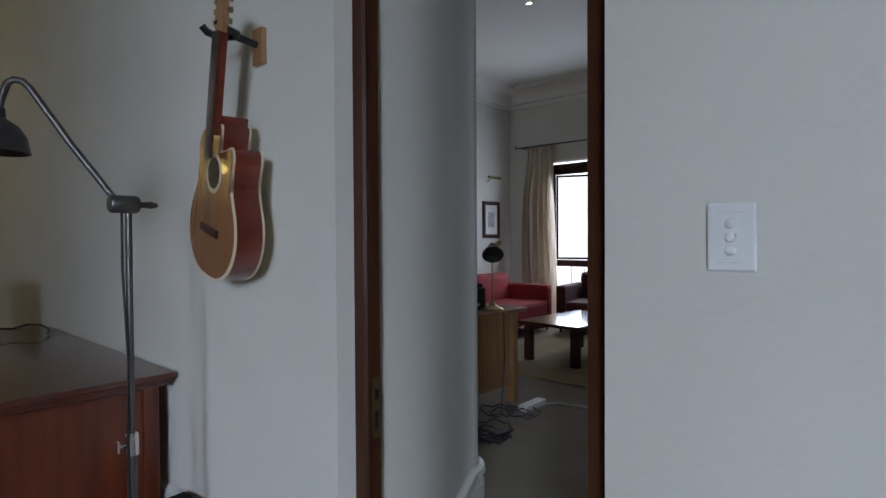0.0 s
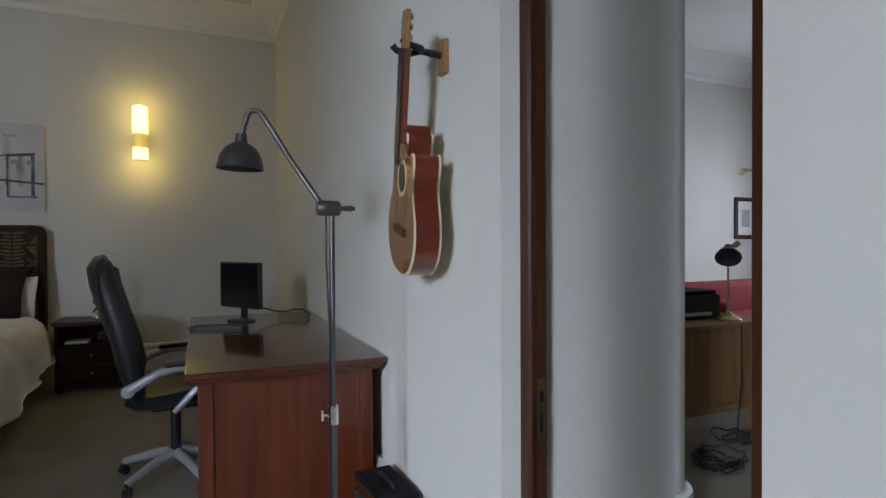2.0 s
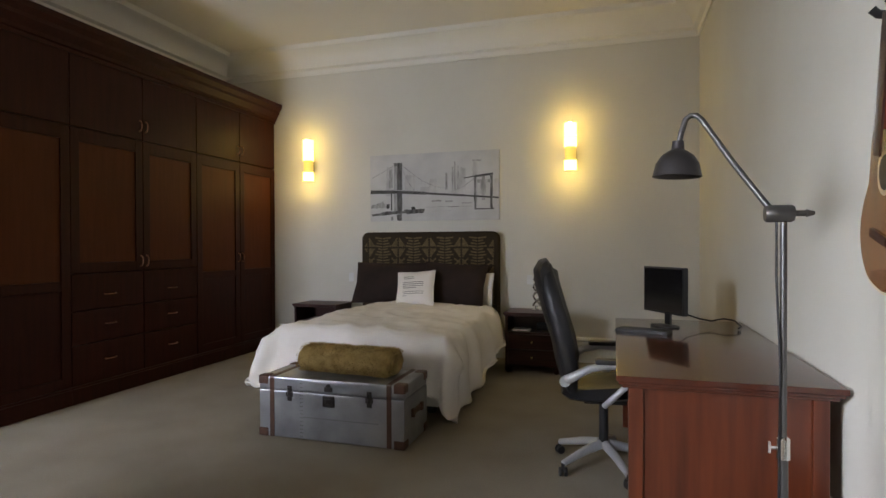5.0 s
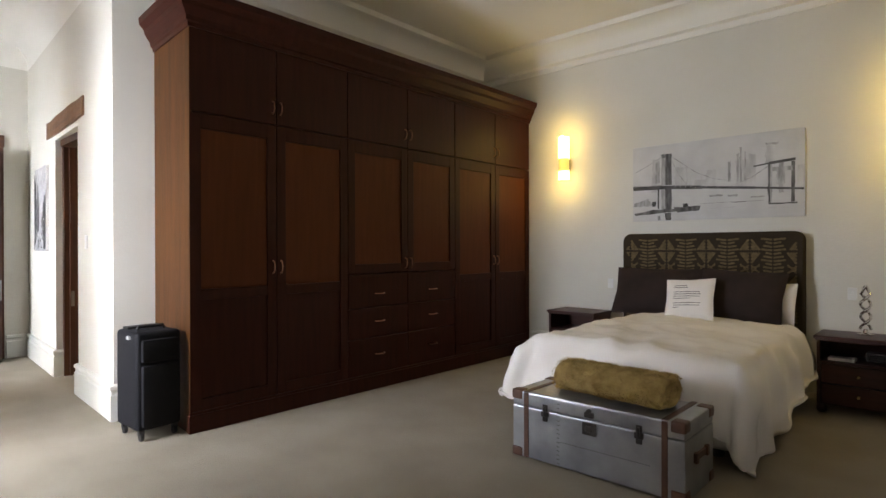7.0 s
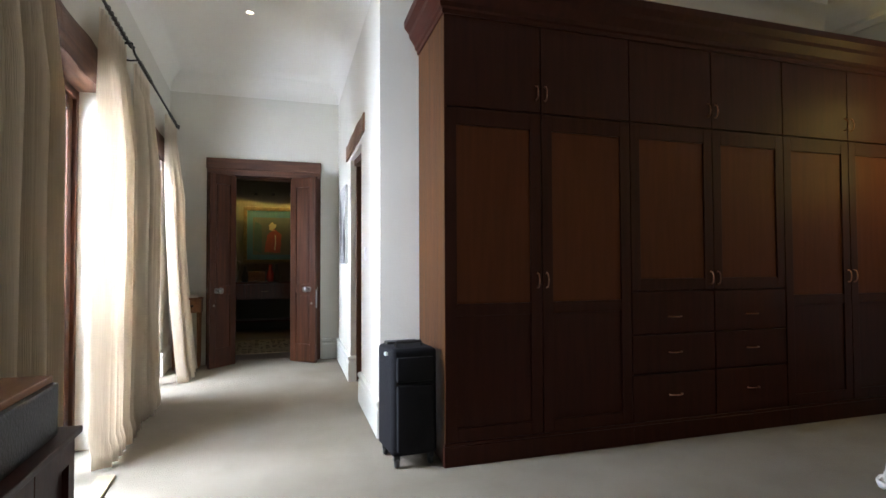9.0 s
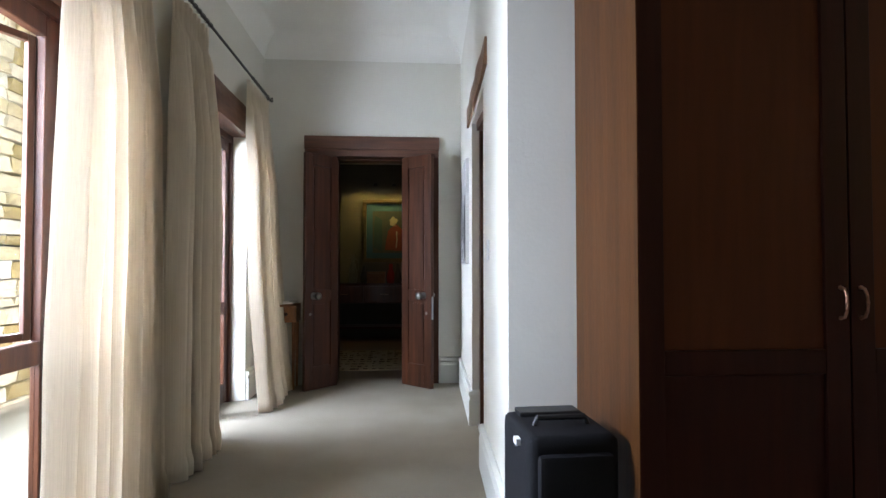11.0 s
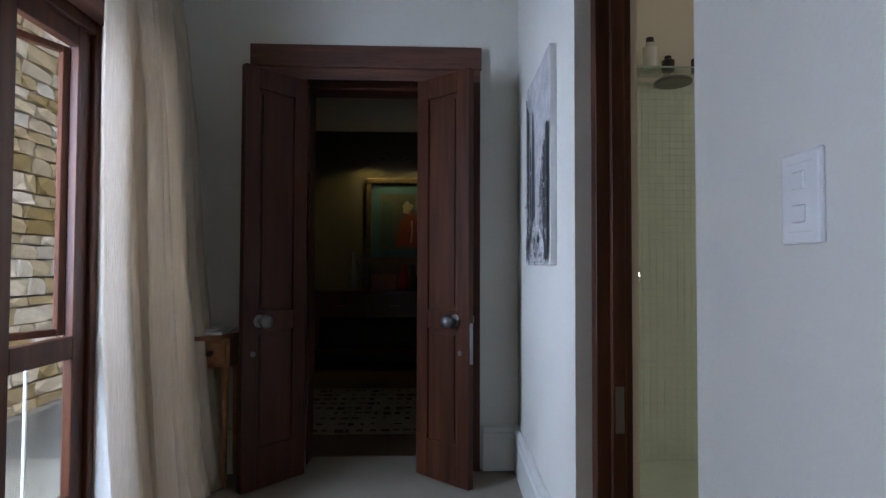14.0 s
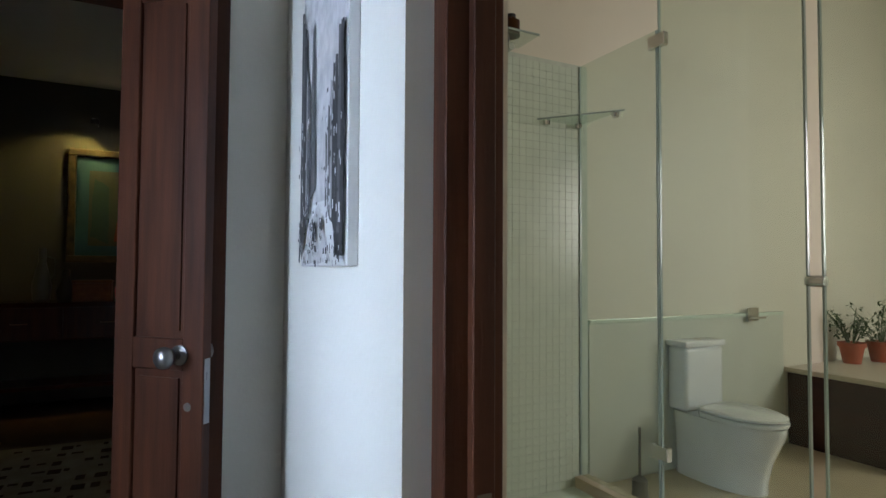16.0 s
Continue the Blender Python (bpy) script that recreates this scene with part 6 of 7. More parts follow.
block("multi_plug", M_WHITE, cbl, 3.4, 3.68, 2.26, 2.34, 0.004, 0.05, bevel=0.008, m=pose(0, 0, 0))
block("adapter", M_BLACK, cbl, 2.78, 2.9, 2.08, 2.15, 0.004, 0.045, bevel=0.008)

rug = thing("rug", "sand coloured woven rug under the coffee table", "rug")
block("weave", mat("sisal", (0.34, 0.25, 0.14), 0.95, dark=(0.25, 0.18, 0.10), scale=9, bump=0.7, bump_scale=160, speck=0.5, speck_scale=180), rug, 4.35, 7.3, 1.3, 3.9, 0.001, 0.012, bevel=0.004)
ct = thing("coffee_table", "dark polished wooden coffee table on the rug", "coffee table", pose(5.45, 2.93, 0, 0, 0, -4))
block("top", M_MAHOG_H, ct, -0.6, 0.6, -0.38, 0.38, 0.41, 0.445, bevel=0.006)
for x in (-0.54, 0.46):
    for y in (-0.33, 0.25):
        block("leg", M_NIGHT, ct, x, x + 0.08, y, y + 0.08, 0.012, 0.41, bevel=0.006)
for y in (-0.3, 0.27):
    block("apron", M_NIGHT, ct, -0.46, 0.46, y, y + 0.03, 0.33, 0.41, bevel=0.003)

M_STRIPE = bpy.data.materials.new("striped_cloth")
M_STRIPE.use_nodes = True
_n, _l = M_STRIPE.node_tree.nodes, M_STRIPE.node_tree.links
_co = _n.new("ShaderNodeTexCoord")
_wv = _n.new("ShaderNodeTexWave")
_wv.bands_direction = "Y"
_wv.inputs["Scale"].default_value = 6.5
_rp = _n.new("ShaderNodeValToRGB")
_rp.color_ramp.interpolation = "CONSTANT"
_rp.color_ramp.elements[0].color = (0.30, 0.24, 0.22, 1)
_rp.color_ramp.elements[1].position = 0.45
_rp.color_ramp.elements[1].color = (0.10, 0.02, 0.02, 1)
_l.new(_co.outputs["Object"], _wv.inputs["Vector"])
_l.new(_wv.outputs["Fac"], _rp.inputs[0])
_l.new(_rp.outputs[0], _n["Principled BSDF"].inputs["Base Color"])
_n["Principled BSDF"].inputs["Roughness"].default_value = 0.9


def armchair(name, m, w, material, label, cat):
    """Faces -y; stands on short wooden feet."""
    t = thing(name, label, cat, m)
    block("seat", material, t, -w / 2 + 0.14, w / 2 - 0.14, -0.42, 0.3, 0.14, 0.44, bevel=0.05)
    block("backrest", material, t, -w / 2 + 0.14, w / 2 - 0.14, 0.22, 0.44, 0.14, 0.82, bevel=0.07)
    for sx in (-1, 1):
        x0, x1 = (-w / 2, -w / 2 + 0.15) if sx < 0 else (w / 2 - 0.15, w / 2)
        block("arm", material, t, x0, x1, -0.42, 0.42, 0.12, 0.66, bevel=0.05)
    for x in (-w / 2 + 0.06, w / 2 - 0.06):
        for y in (-0.36, 0.36):
            bm = bmesh.new()
            lathe(bm, [(0.018, 0), (0.028, 0.13)], 10, pose(x, y, 0))
            part("foot", bm, M_NIGHT, t)
    return t


armchair("sofa", pose(6.0, 4.5, 0, 0, 0, 4), 1.9, M_RED, "deep red cloth sofa by the window wall", "sofa")
armchair("armchair", pose(7.2, 3.55, 0.012, 0, 0, -80), 0.95, M_STRIPE, "armchair in burgundy and cream striped cloth", "armchair")
pillow("cushion", "striped burgundy cushion leaning in the armchair", "cushion", pose(7.3, 3.5, 0.66, -14, 0, -80), 0.42, 0.42, 0.14, M_STRIPE)

pf = thing("framed_picture", "small dark framed picture with a pale mount", "picture", pose(7.42, LY, 1.65) @ Matrix.Scale(0.85, 4))
for b in ((-0.27, 0.27, 0.29, 0.36), (-0.27, 0.27, -0.36, -0.29), (-0.27, -0.2, -0.29, 0.29), (0.2, 0.27, -0.29, 0.29)):
    block("frame_bar", M_NIGHT, pf, b[0], b[1], -0.03, 0, b[2], b[3], bevel=0.004)
block("mount", M_LINEN, pf, -0.2, 0.2, -0.012, -0.002, -0.29, 0.29, bevel=0)
block("print", INK[3], pf, -0.1, 0.1, -0.0145, -0.013, -0.15, 0.15, bevel=0)
pl = thing("picture_light", "brass picture light above the framed picture", "picture light", pose(7.32, LY, 2.33))
bm = bmesh.new()
tube(bm, [(0, 0, -0.05), (0, -0.1, 0.0), (0, -0.16, 0.01)], 0.008, 8)
part("bracket", bm, M_BRASS, pl)
bm = bmesh.new()
tube(bm, [(-0.16, -0.16, 0.01), (0.16, -0.16, 0.01)], 0.022, 12)
part("hood", bm, M_BRASS, pl)

# ---------------------------------------------------------------- room beyond the double door
RX = -13.0
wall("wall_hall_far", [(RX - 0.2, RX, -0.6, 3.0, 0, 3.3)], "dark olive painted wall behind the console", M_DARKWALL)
wall("wall_hall_side", [(RX, XE - 0.3, -0.55, -0.3, 0, 3.3)], "pale painted hall wall")
wall("wall_hall_north", [(RX, XE - 0.3, 2.4, 2.6, 0, 3.3)], "pale painted hall wall")
bm = bmesh.new()
cube(bm, RX - 0.2, XE - 0.3, -0.6, 3.0, 3.15, 3.3)
tagged(part("ceiling_hall", bm, M_CEIL), "pale painted hall ceiling", "ceiling", kind="structure")
floor_sheet("floor_hall", RX - 0.2, XE - 0.28, -0.6, 3.0, mat("hall_boards", (0.10, 0.055, 0.03), 0.4, dark=(0.06, 0.032, 0.018), scale=3, stretch=ALONG_X, bump=0.08), "dark brown wooden hall floor")
M_KILIM = mat("kilim", (0.42, 0.36, 0.25), 0.95, dark=(0.32, 0.26, 0.17), scale=8, bump=0.5, bump_scale=120)
hr = thing("hall_rug", "cream woven rug with dark patterned bands in the hall", "rug")
block("weave", M_KILIM, hr, -11.35, -9.75, 0.1, 2.2, 0.001, 0.01, bevel=0.003)
bm = bmesh.new()
rk = random.Random(5)
for row in range(9):
    x = -11.25 + row * 0.175
    for k in range(22):
        y = 0.18 + k * 0.09 + rk.uniform(-0.01, 0.01)
        if rk.random() < 0.8:
            cube(bm, x, x + rk.choice((0.03, 0.05, 0.08)), y, y + rk.choice((0.03, 0.05, 0.07)), 0.0095, 0.0125)
tagged(part("pattern", bm, mat("kilim_dark", (0.10, 0.055, 0.03), 0.95), hr), kind="stuff")
co = thing("console_table", "dark wooden console table with drawers and a low shelf", "console table")
CX0, CX1, CY0, CY1 = -12.98, -12.52, -0.2, 2.0
block("top", M_MAHOG_H, co, CX0, CX1 + 0.03, CY0 - 0.03, CY1 + 0.03, 0.955, 0.99, bevel=0.006)
for k in range(3):
    a = CY0 + 0.07 + k * 0.69
    block("drawer", M_MAHOG, co, CX1 - 0.03, CX1, a, a + 0.66, 0.66, 0.94, bevel=0.006)
    dr = co.children[-1]
    bow_handle(dr, pose(CX1, a + 0.33, 0.8, 90, 0, 0), 0.12)
block("case", M_MAHOG, co, CX0, CX1 - 0.03, CY0, CY1, 0.64, 0.955, bevel=0.003)
for y in (CY0, CY1 - 0.07):
    for x in (CX0, CX1 - 0.07):
        block("leg", M_MAHOG, co, x, x + 0.07, y, y + 0.07, 0, 0.64, bevel=0.005)
block("shelf", M_MAHOG, co, CX0, CX1, CY0 + 0.07, CY1 - 0.07, 0.2, 0.235, bevel=0.004)
pa = thing("painting", "oil painting with red and blue strokes in a gilt frame", "painting", pose(RX, 1.08, 1.93, 0, 0, 90))
pwid, phei = 1.2, 1.14
M_GILT = mat("gilt_frame", (0.10, 0.065, 0.026), 0.45, 0.3, dark=(0.04, 0.026, 0.01), scale=12, bump=0.3)
for b in ((-pwid / 2, pwid / 2, phei / 2 - 0.07, phei / 2), (-pwid / 2, pwid / 2, -phei / 2, -phei / 2 + 0.07), (-pwid / 2, -pwid / 2 + 0.07, -phei / 2 + 0.07, phei / 2 - 0.07), (pwid / 2 - 0.07, pwid / 2, -phei / 2 + 0.07, phei / 2 - 0.07)):
    block("frame_bar", M_GILT, pa, b[0], b[1], -0.06, 0, b[2], b[3], bevel=0.01)
block("mat_board", mat("blue_board", (0.025, 0.09, 0.14), 0.7, scale=4), pa, -pwid / 2 + 0.07, pwid / 2 - 0.07, -0.02, -0.002, -phei / 2 + 0.07, phei / 2 - 0.07, bevel=0)
block("canvas", mat("paint_ground", (0.055, 0.055, 0.05), 0.6, dark=(0.04, 0.05, 0.05), scale=9), pa, -0.42, 0.42, -0.028, -0.0205, -0.4, 0.36, bevel=0)
for nm, colr, sh in (("red_shape", (0.19, 0.032, 0.026), [(-0.2, -0.35), (0.12, -0.36), (0.14, 0.0), (0.0, 0.14), (-0.14, 0.0)]), ("pale_shape", (0.32, 0.27, 0.18), [(-0.1, 0.1), (0.0, 0.08), (0.04, 0.2), (-0.04, 0.27), (-0.11, 0.2)]), ("white_stroke", (0.38, 0.35, 0.3), [(0.0, -0.3), (0.025, -0.3), (0.03, 0.0), (0.01, 0.0)]), ("teal_shape", (0.02, 0.055, 0.06), [(-0.4, -0.3), (-0.25, -0.38), (-0.24, 0.2), (-0.38, 0.28)])):
    bm = bmesh.new()
    stroke(bm, sh, -0.0292 if nm != "white_stroke" else -0.0302, 0.02)
    part(nm, bm, mat(nm, colr, 0.6, scale=12), pa)
for y in (0.72, 1.05, 1.4):
    sp = thing("picture_spot", "small dark spot lamp above the painting, lit", "spot lamp", pose(RX + 0.28, y, 2.72))
    bm = bmesh.new()
    tube(bm, [(-0.28, 0, 0.03), (-0.12, 0, 0.05), (0, 0, 0.03)], 0.008, 8)
    part("arm", bm, M_IRON, sp)
    bm = bmesh.new()
    lathe(bm, [(0.02, 0.05), (0.035, 0.04), (0.042, 0.0), (0.038, 0.0)], 16, pose(0, 0, 0, 0, 20, 0), cap=False)
    part("hood", bm, M_IRON, sp)
    bm = bmesh.new()
    lathe(bm, [(0.001, 0.006), (0.034, 0.006), (0.034, 0.008)], 16, pose(0, 0, 0, 0, 20, 0), cap=False)
    part("lens", bm, M_SPOT, sp)
    lamp("spot_light", "SPOT", look((RX + 0.27, y, 2.69), (RX + 0.05, y - (0.25 if y < 1 else 0.0), 2.2)), 20 if y < 1 else 9, WARM, 0.03, spot=105)
for y, hgt, colr, nm in ((0.33, 0.5, M_PEWTER, "pewter jug"), (0.52, 0.3, M_IRON, "dark bottle"), (1.0, 0.34, M_RED, "red bottle"), (1.12, 0.34, M_IRON, "dark bottle")):
    vs = thing("vase" if "jug" in nm else "bottle", "%s standing on the console table" % ("tall pewter jug" if "jug" in nm else nm + " of glass"), "vase" if "jug" in nm else "bottle", pose(-12.72, y, 0.99))
    bm = bmesh.new()
    lathe(bm, [(0.05, 0), (0.07, 0.02), (0.08, hgt * 0.3), (0.05, hgt * 0.6), (0.03, hgt * 0.75), (0.035, hgt * 0.9), (0.028, hgt)], 18)
    part("body", bm, colr, vs, smooth=True)
    if "jug" in nm:
        bm = bmesh.new()
        tube(bm, [(0, 0.03, hgt * 0.85), (0, 0.1, hgt * 0.8), (0, 0.1, hgt * 0.5), (0, 0.06, hgt * 0.4)], 0.008, 8)
        part("handle", bm, colr, vs)
wb_ = thing("wooden_box", "small wooden keepsake box on the console table", "box", pose(-12.74, 0.74, 0.99))
block("body", M_PINE, wb_, -0.1, 0.1, -0.16, 0.16, 0, 0.17, bevel=0.006)
block("lid", M_PINE, wb_, -0.105, 0.105, -0.165, 0.165, 0.172, 0.2, bevel=0.006)

# ---------------------------------------------------------------- bathroom
BW = -9.05
BY1 = 7.2
wall("wall_bath_west", [(BW - 0.2, BW, 2.18, BY1, 0, H)], "cream painted bathroom wall", M_BATHWALL)
wall("wall_bath_north", [(BW - 0.2, XW - 0.25, BY1, BY1 + 0.2, 0, H)], "cream painted bathroom wall", M_BATHWALL)
wall("wall_bath_east", [(XW - 0.27, XW - 0.25, 1.9, BY1, 0, H)], "cream painted bathroom wall", M_BATHWALL)
bm = bmesh.new()
for x0, x1 in ((BX1 + 0.002, XW - 0.27), (BW, BX0 - 0.002)):
    prism(bm, [(x0, yc(x0) + 0.22), (x1, yc(x1) + 0.22), (x1, yc(x1) + 0.235), (x0, yc(x0) + 0.235)], 0, H)
tagged(part("wall_bath_south", bm, M_BATHWALL), "cream painted bathroom wall", "wall", kind="structure")
bm = bmesh.new()
cube(bm, BW - 0.2, XW - 0.25, YB + 0.25, BY1 + 0.2, H, H + 0.15)
tagged(part("ceiling_bath", bm, M_CEIL), "pale painted bathroom ceiling", "ceiling", kind="structure")
floor_sheet("floor_bath", BW - 0.2, XW - 0.25, 1.9, BY1 + 0.2, M_SAND, "sandy beige tiled bathroom floor", 0.006)
YG = 3.62
tr = thing("shower_tray", "pale tiled shower floor with a brown stone kerb", "shower tray")
block("tray", M_TILE, tr, BW + 0.03, BX0 + 0.1, 2.2, YG - 0.05, 0.007, 0.03, bevel=0.003)
block("kerb", M_SAND, tr, BW + 0.03, -7.3, YG - 0.05, YG + 0.06, 0.007, 0.09, bevel=0.006, label="brown stone kerb")
bm = bmesh.new()
lathe(bm, [(0.001, 0), (0.05, 0), (0.05, 0.003), (0.001, 0.003)], 18, pose(-8.2, 2.9, 0.031))
part("drain", bm, M_CHROME, tr)
block("dado_cap", M_TILE, None, BW, BW + 0.035, YG + 0.07, 5.58, 0.985, 1.01, bevel=0.004)
dc = bpy.data.objects["dado_cap"]
tagged(dc, "pale tiled ledge along the bathroom wall", "ledge", kind="structure")
wall("wall_bath_dado", [(BW, BW + 0.025, YG + 0.07, 5.58, 0, 0.985)], "grey green tiled lower bathroom wall", mat("dado_tile", (0.58, 0.585, 0.49), 0.35, dark=(0.54, 0.545, 0.455), scale=3))
# glass screen
gs = thing("shower_screen", "frameless clear glass shower screen with chrome hinges", "shower screen")
for nm, xa, xb, top_ in (("fixed_panel", BW + 0.03, -8.42, 2.56), ("glass_door", -8.405, -7.68, 2.75), ("fixed_panel", -7.62, -7.05, 2.75)):
    bm = bmesh.new()
    cube(bm, xa, xb, YG - 0.005, YG + 0.005, 0.095, top_)
    g = part(nm, bm, M_SHOWER, gs)
    g.visible_shadow = False
    for xx in (xa, xb):
        bm = bmesh.new()
        cube(bm, xx - 0.004, xx + 0.004, YG - 0.007, YG + 0.007, 0.095, top_)
        part("edge", bm, mat("glass_edge", (0.40, 0.48, 0.43), 0.2) if "glass_edge" not in bpy.data.materials else bpy.data.materials["glass_edge"], g)
for z in (0.4, 2.5):
    bm = bmesh.new()
    cube(bm, -8.47, -8.36, YG - 0.018, YG + 0.018, z - 0.035, z + 0.035)
    soften(bm, 0.004, 1)
    part("hinge", bm, M_CHROME, gs)
bm = bmesh.new()
lathe(bm, [(0.02, -0.035), (0.022, -0.03), (0.022, 0.03), (0.02, 0.035)], 18, pose(-7.65, YG, 1.28, 0, 90, 0))
part("handle", bm, M_CHROME, gs, smooth=True)


def glass_shelf(m, w, d, label):
    t = thing("glass_shelf", label, "glass shelf", m)
    bm = bmesh.new()
    cube(bm, 0, d, -w / 2, w / 2, -0.004, 0.004)
    g = part("pane", bm, M_SHOWER, t)
    g.visible_shadow = False
    bm = bmesh.new()
    cube(bm, d - 0.003, d + 0.001, -w / 2, w / 2, -0.005, 0.005)
    part("front_edge", bm, bpy.data.materials["glass_edge"], t)
    for y in (-w / 2 + 0.08, w / 2 - 0.08):
        bm = bmesh.new()
        lathe(bm, [(0.02, 0), (0.02, 0.05)], 12, pose(0.0, y, -0.022, 0, 90, 0))
        part("bracket", bm, M_CHROME, t)


cs = thing("corner_shelf", "triangular glass corner shelf on chrome brackets in the shower", "glass shelf", pose(0, 0, 2.2))
bm = bmesh.new()
prism(bm, [(BW + 0.031, YG - 0.006), (BW + 0.031, 3.3), (-8.64, YG - 0.006)], -0.004, 0.004)
g = part("pane", bm, M_SHOWER, cs)
g.visible_shadow = False
bm = bmesh.new()
tube(bm, [(BW + 0.031, 3.3, 0), (-8.64, YG - 0.006, 0)], 0.005, 6)
part("front_edge", bm, bpy.data.materials["glass_edge"], cs)
for px_, py_ in ((BW + 0.04, 3.36), (-8.7, YG - 0.02), (BW + 0.06, YG - 0.04)):
    bm = bmesh.new()
    lathe(bm, [(0.02, -0.03), (0.022, -0.005)], 12, pose(px_, py_, 0))
    part("bracket", bm, M_CHROME, cs)
glass_shelf(pose(BW + 0.03, 2.86, 2.60), 0.62, 0.2, "high glass shelf holding bottles in the shower")
for y, r, hgt, mm, lb in ((2.72, 0.045, 0.22, M_PORC, "white shampoo bottle with a black cap"), (2.84, 0.04, 0.1, M_IRON, "dark glass jar"), (3.05, 0.05, 0.12, M_SIDE, "brown tub with a lid")):
    bt = thing("bottle", lb + " on the glass shelf", "bottle", pose(BW + 0.13, y, 2.605))
    bm = bmesh.new()
    lathe(bm, [(r, 0), (r, hgt * 0.7), (r * 0.5, hgt * 0.8), (r * 0.5, hgt * 0.85)], 16)
    part("body", bm, mm, bt, smooth=True)
    bm = bmesh.new()
    lathe(bm, [(r * 0.55, hgt * 0.85), (r * 0.55, hgt)], 14)
    part("cap", bm, M_BLACK, bt)
shd = thing("rain_shower", "round chrome rain shower head on a wall arm", "shower", pose(BW + 0.03, 2.79, 2.47))
bm = bmesh.new()
tube(bm, [(0, 0, 0.06), (0.15, 0, 0.08), (0.26, 0, 0.06), (0.28, 0, 0.02)], 0.012, 10)
part("arm", bm, M_CHROME, shd, smooth=True)
bm = bmesh.new()
lathe(bm, [(0.03, 0.03), (0.11, 0.012), (0.115, 0.0), (0.11, -0.008), (0.001, -0.01)], 26, pose(0.28, 0, 0))
part("rose", bm, M_PEWTER, shd, smooth=True)
mx = thing("shower_mixer", "chrome shower mixer with a lever on the tiled wall", "mixer tap", pose(BW + 0.03, 2.62, 1.25))
bm = bmesh.new()
lathe(bm, [(0.06, 0), (0.06, 0.012), (0.03, 0.02), (0.03, 0.06)], 20, pose(0, 0, 0, 0, 90, 0))
part("rose", bm, M_CHROME, mx, smooth=True)
bm = bmesh.new()
tube(bm, [(0.05, 0, 0), (0.07, 0.0, -0.02), (0.075, 0, -0.09)], 0.009, 8)
part("lever", bm, M_CHROME, mx)

# toilet
to = thing("toilet", "white porcelain close-coupled toilet with its lid closed", "toilet", pose(BW + 0.03, 4.52, 0.006, 0, 0, 0) @ Matrix.Scale(1.02, 4))
bm = bmesh.new()
cube(bm, 0, 0.15, -0.175, 0.175, 0.4, 0.80)
soften(bm, 0.03, 3)
part("cistern", bm, M_PORC, to, smooth=True)
bm = bmesh.new()
cube(bm, -0.0, 0.16, -0.185, 0.185, 0.801, 0.84)
soften(bm, 0.012, 2)
part("cistern_lid", bm, M_PORC, to, smooth=True)
bm = bmesh.new()
lathe(bm, [(0.025, 0.84), (0.025, 0.848), (0.001, 0.849)], 16, pose(0.09, 0, 0))
part("flush_button", bm, M_CHROME, to)


def bowl_ring(l, w, x0, z, n=36):
    pts = []
    for i in range(n):
        a = 2 * math.pi * i / n
        c, s_ = math.cos(a), math.sin(a)
        k = 2.0 if c > 0 else 5.0
        r = (abs(c) ** k + abs(s_) ** k) ** (-1 / k)
        pts.append((x0 + l / 2 + l / 2 * r * c, w / 2 * r * s_, z))
    return pts


def loft(bm, rings_):
    rs = [[bm.verts.new(p) for p in r] for r in rings_]
    n = len(rs[0])
    for a, b in zip(rs, rs[1:]):
        for i in range(n):
            bm.faces.new((a[i], a[(i + 1) % n], b[(i + 1) % n], b[i]))
    bm.faces.new(rs[0][::-1])
    bm.faces.new(rs[-1])


bm = bmesh.new()
loft(bm, [bowl_ring(0.54, 0.30, 0.0, 0.0), bowl_ring(0.54, 0.30, 0.0, 0.06), bowl_ring(0.57, 0.32, 0.0, 0.18), bowl_ring(0.62, 0.35, 0.0, 0.29), bowl_ring(0.65, 0.37, 0.0, 0.355), bowl_ring(0.655, 0.375, 0.0, 0.40)])
part("bowl", bm, M_PORC, to, smooth=True)
bm = bmesh.new()
loft(bm, [bowl_ring(0.45, 0.37, 0.2, 0.402), bowl_ring(0.46, 0.38, 0.2, 0.41), bowl_ring(0.46, 0.38, 0.2, 0.425), bowl_ring(0.45, 0.37, 0.2, 0.43)])
part("seat", bm, M_PORC, to, smooth=True)
bm = bmesh.new()
loft(bm, [bowl_ring(0.44, 0.36, 0.2, 0.433), bowl_ring(0.455, 0.375, 0.2, 0.44), bowl_ring(0.455, 0.375, 0.2, 0.45), bowl_ring(0.40, 0.32, 0.22, 0.462)])
part("lid", bm, M_PORC, to, smooth=True)
tp = thing("paper_holder", "chrome toilet paper holder on the bathroom wall", "paper holder", pose(BW + 0.04, 5.2, 0.95))
bm = bmesh.new()
cube(bm, 0, 0.012, -0.06, 0.06, 0.0, 0.1)
soften(bm, 0.004, 1)
part("plate", bm, M_CHROME, tp)
bm = bmesh.new()
tube(bm, [(0.01, -0.04, 0.03), (0.06, -0.04, 0.03), (0.06, 0.06, 0.03)], 0.008, 8)
part("bar", bm, M_CHROME, tp)
br = thing("toilet_brush", "chrome toilet brush holder standing by the shower kerb", "toilet brush", pose(-8.78, 3.85, 0.006))
bm = bmesh.new()
lathe(bm, [(0.045, 0), (0.05, 0.005), (0.045, 0.02), (0.045, 0.1), (0.02, 0.12)], 18)
part("holder", bm, M_PEWTER, br, smooth=True)
bm = bmesh.new()
tube(bm, [(0, 0, 0.1), (0, 0, 0.4)], 0.008, 8)
part("stick", bm, M_PEWTER, br)
bt = thing("bathtub_surround", "dark wood panelled bath surround with a pale stone top", "bathtub")
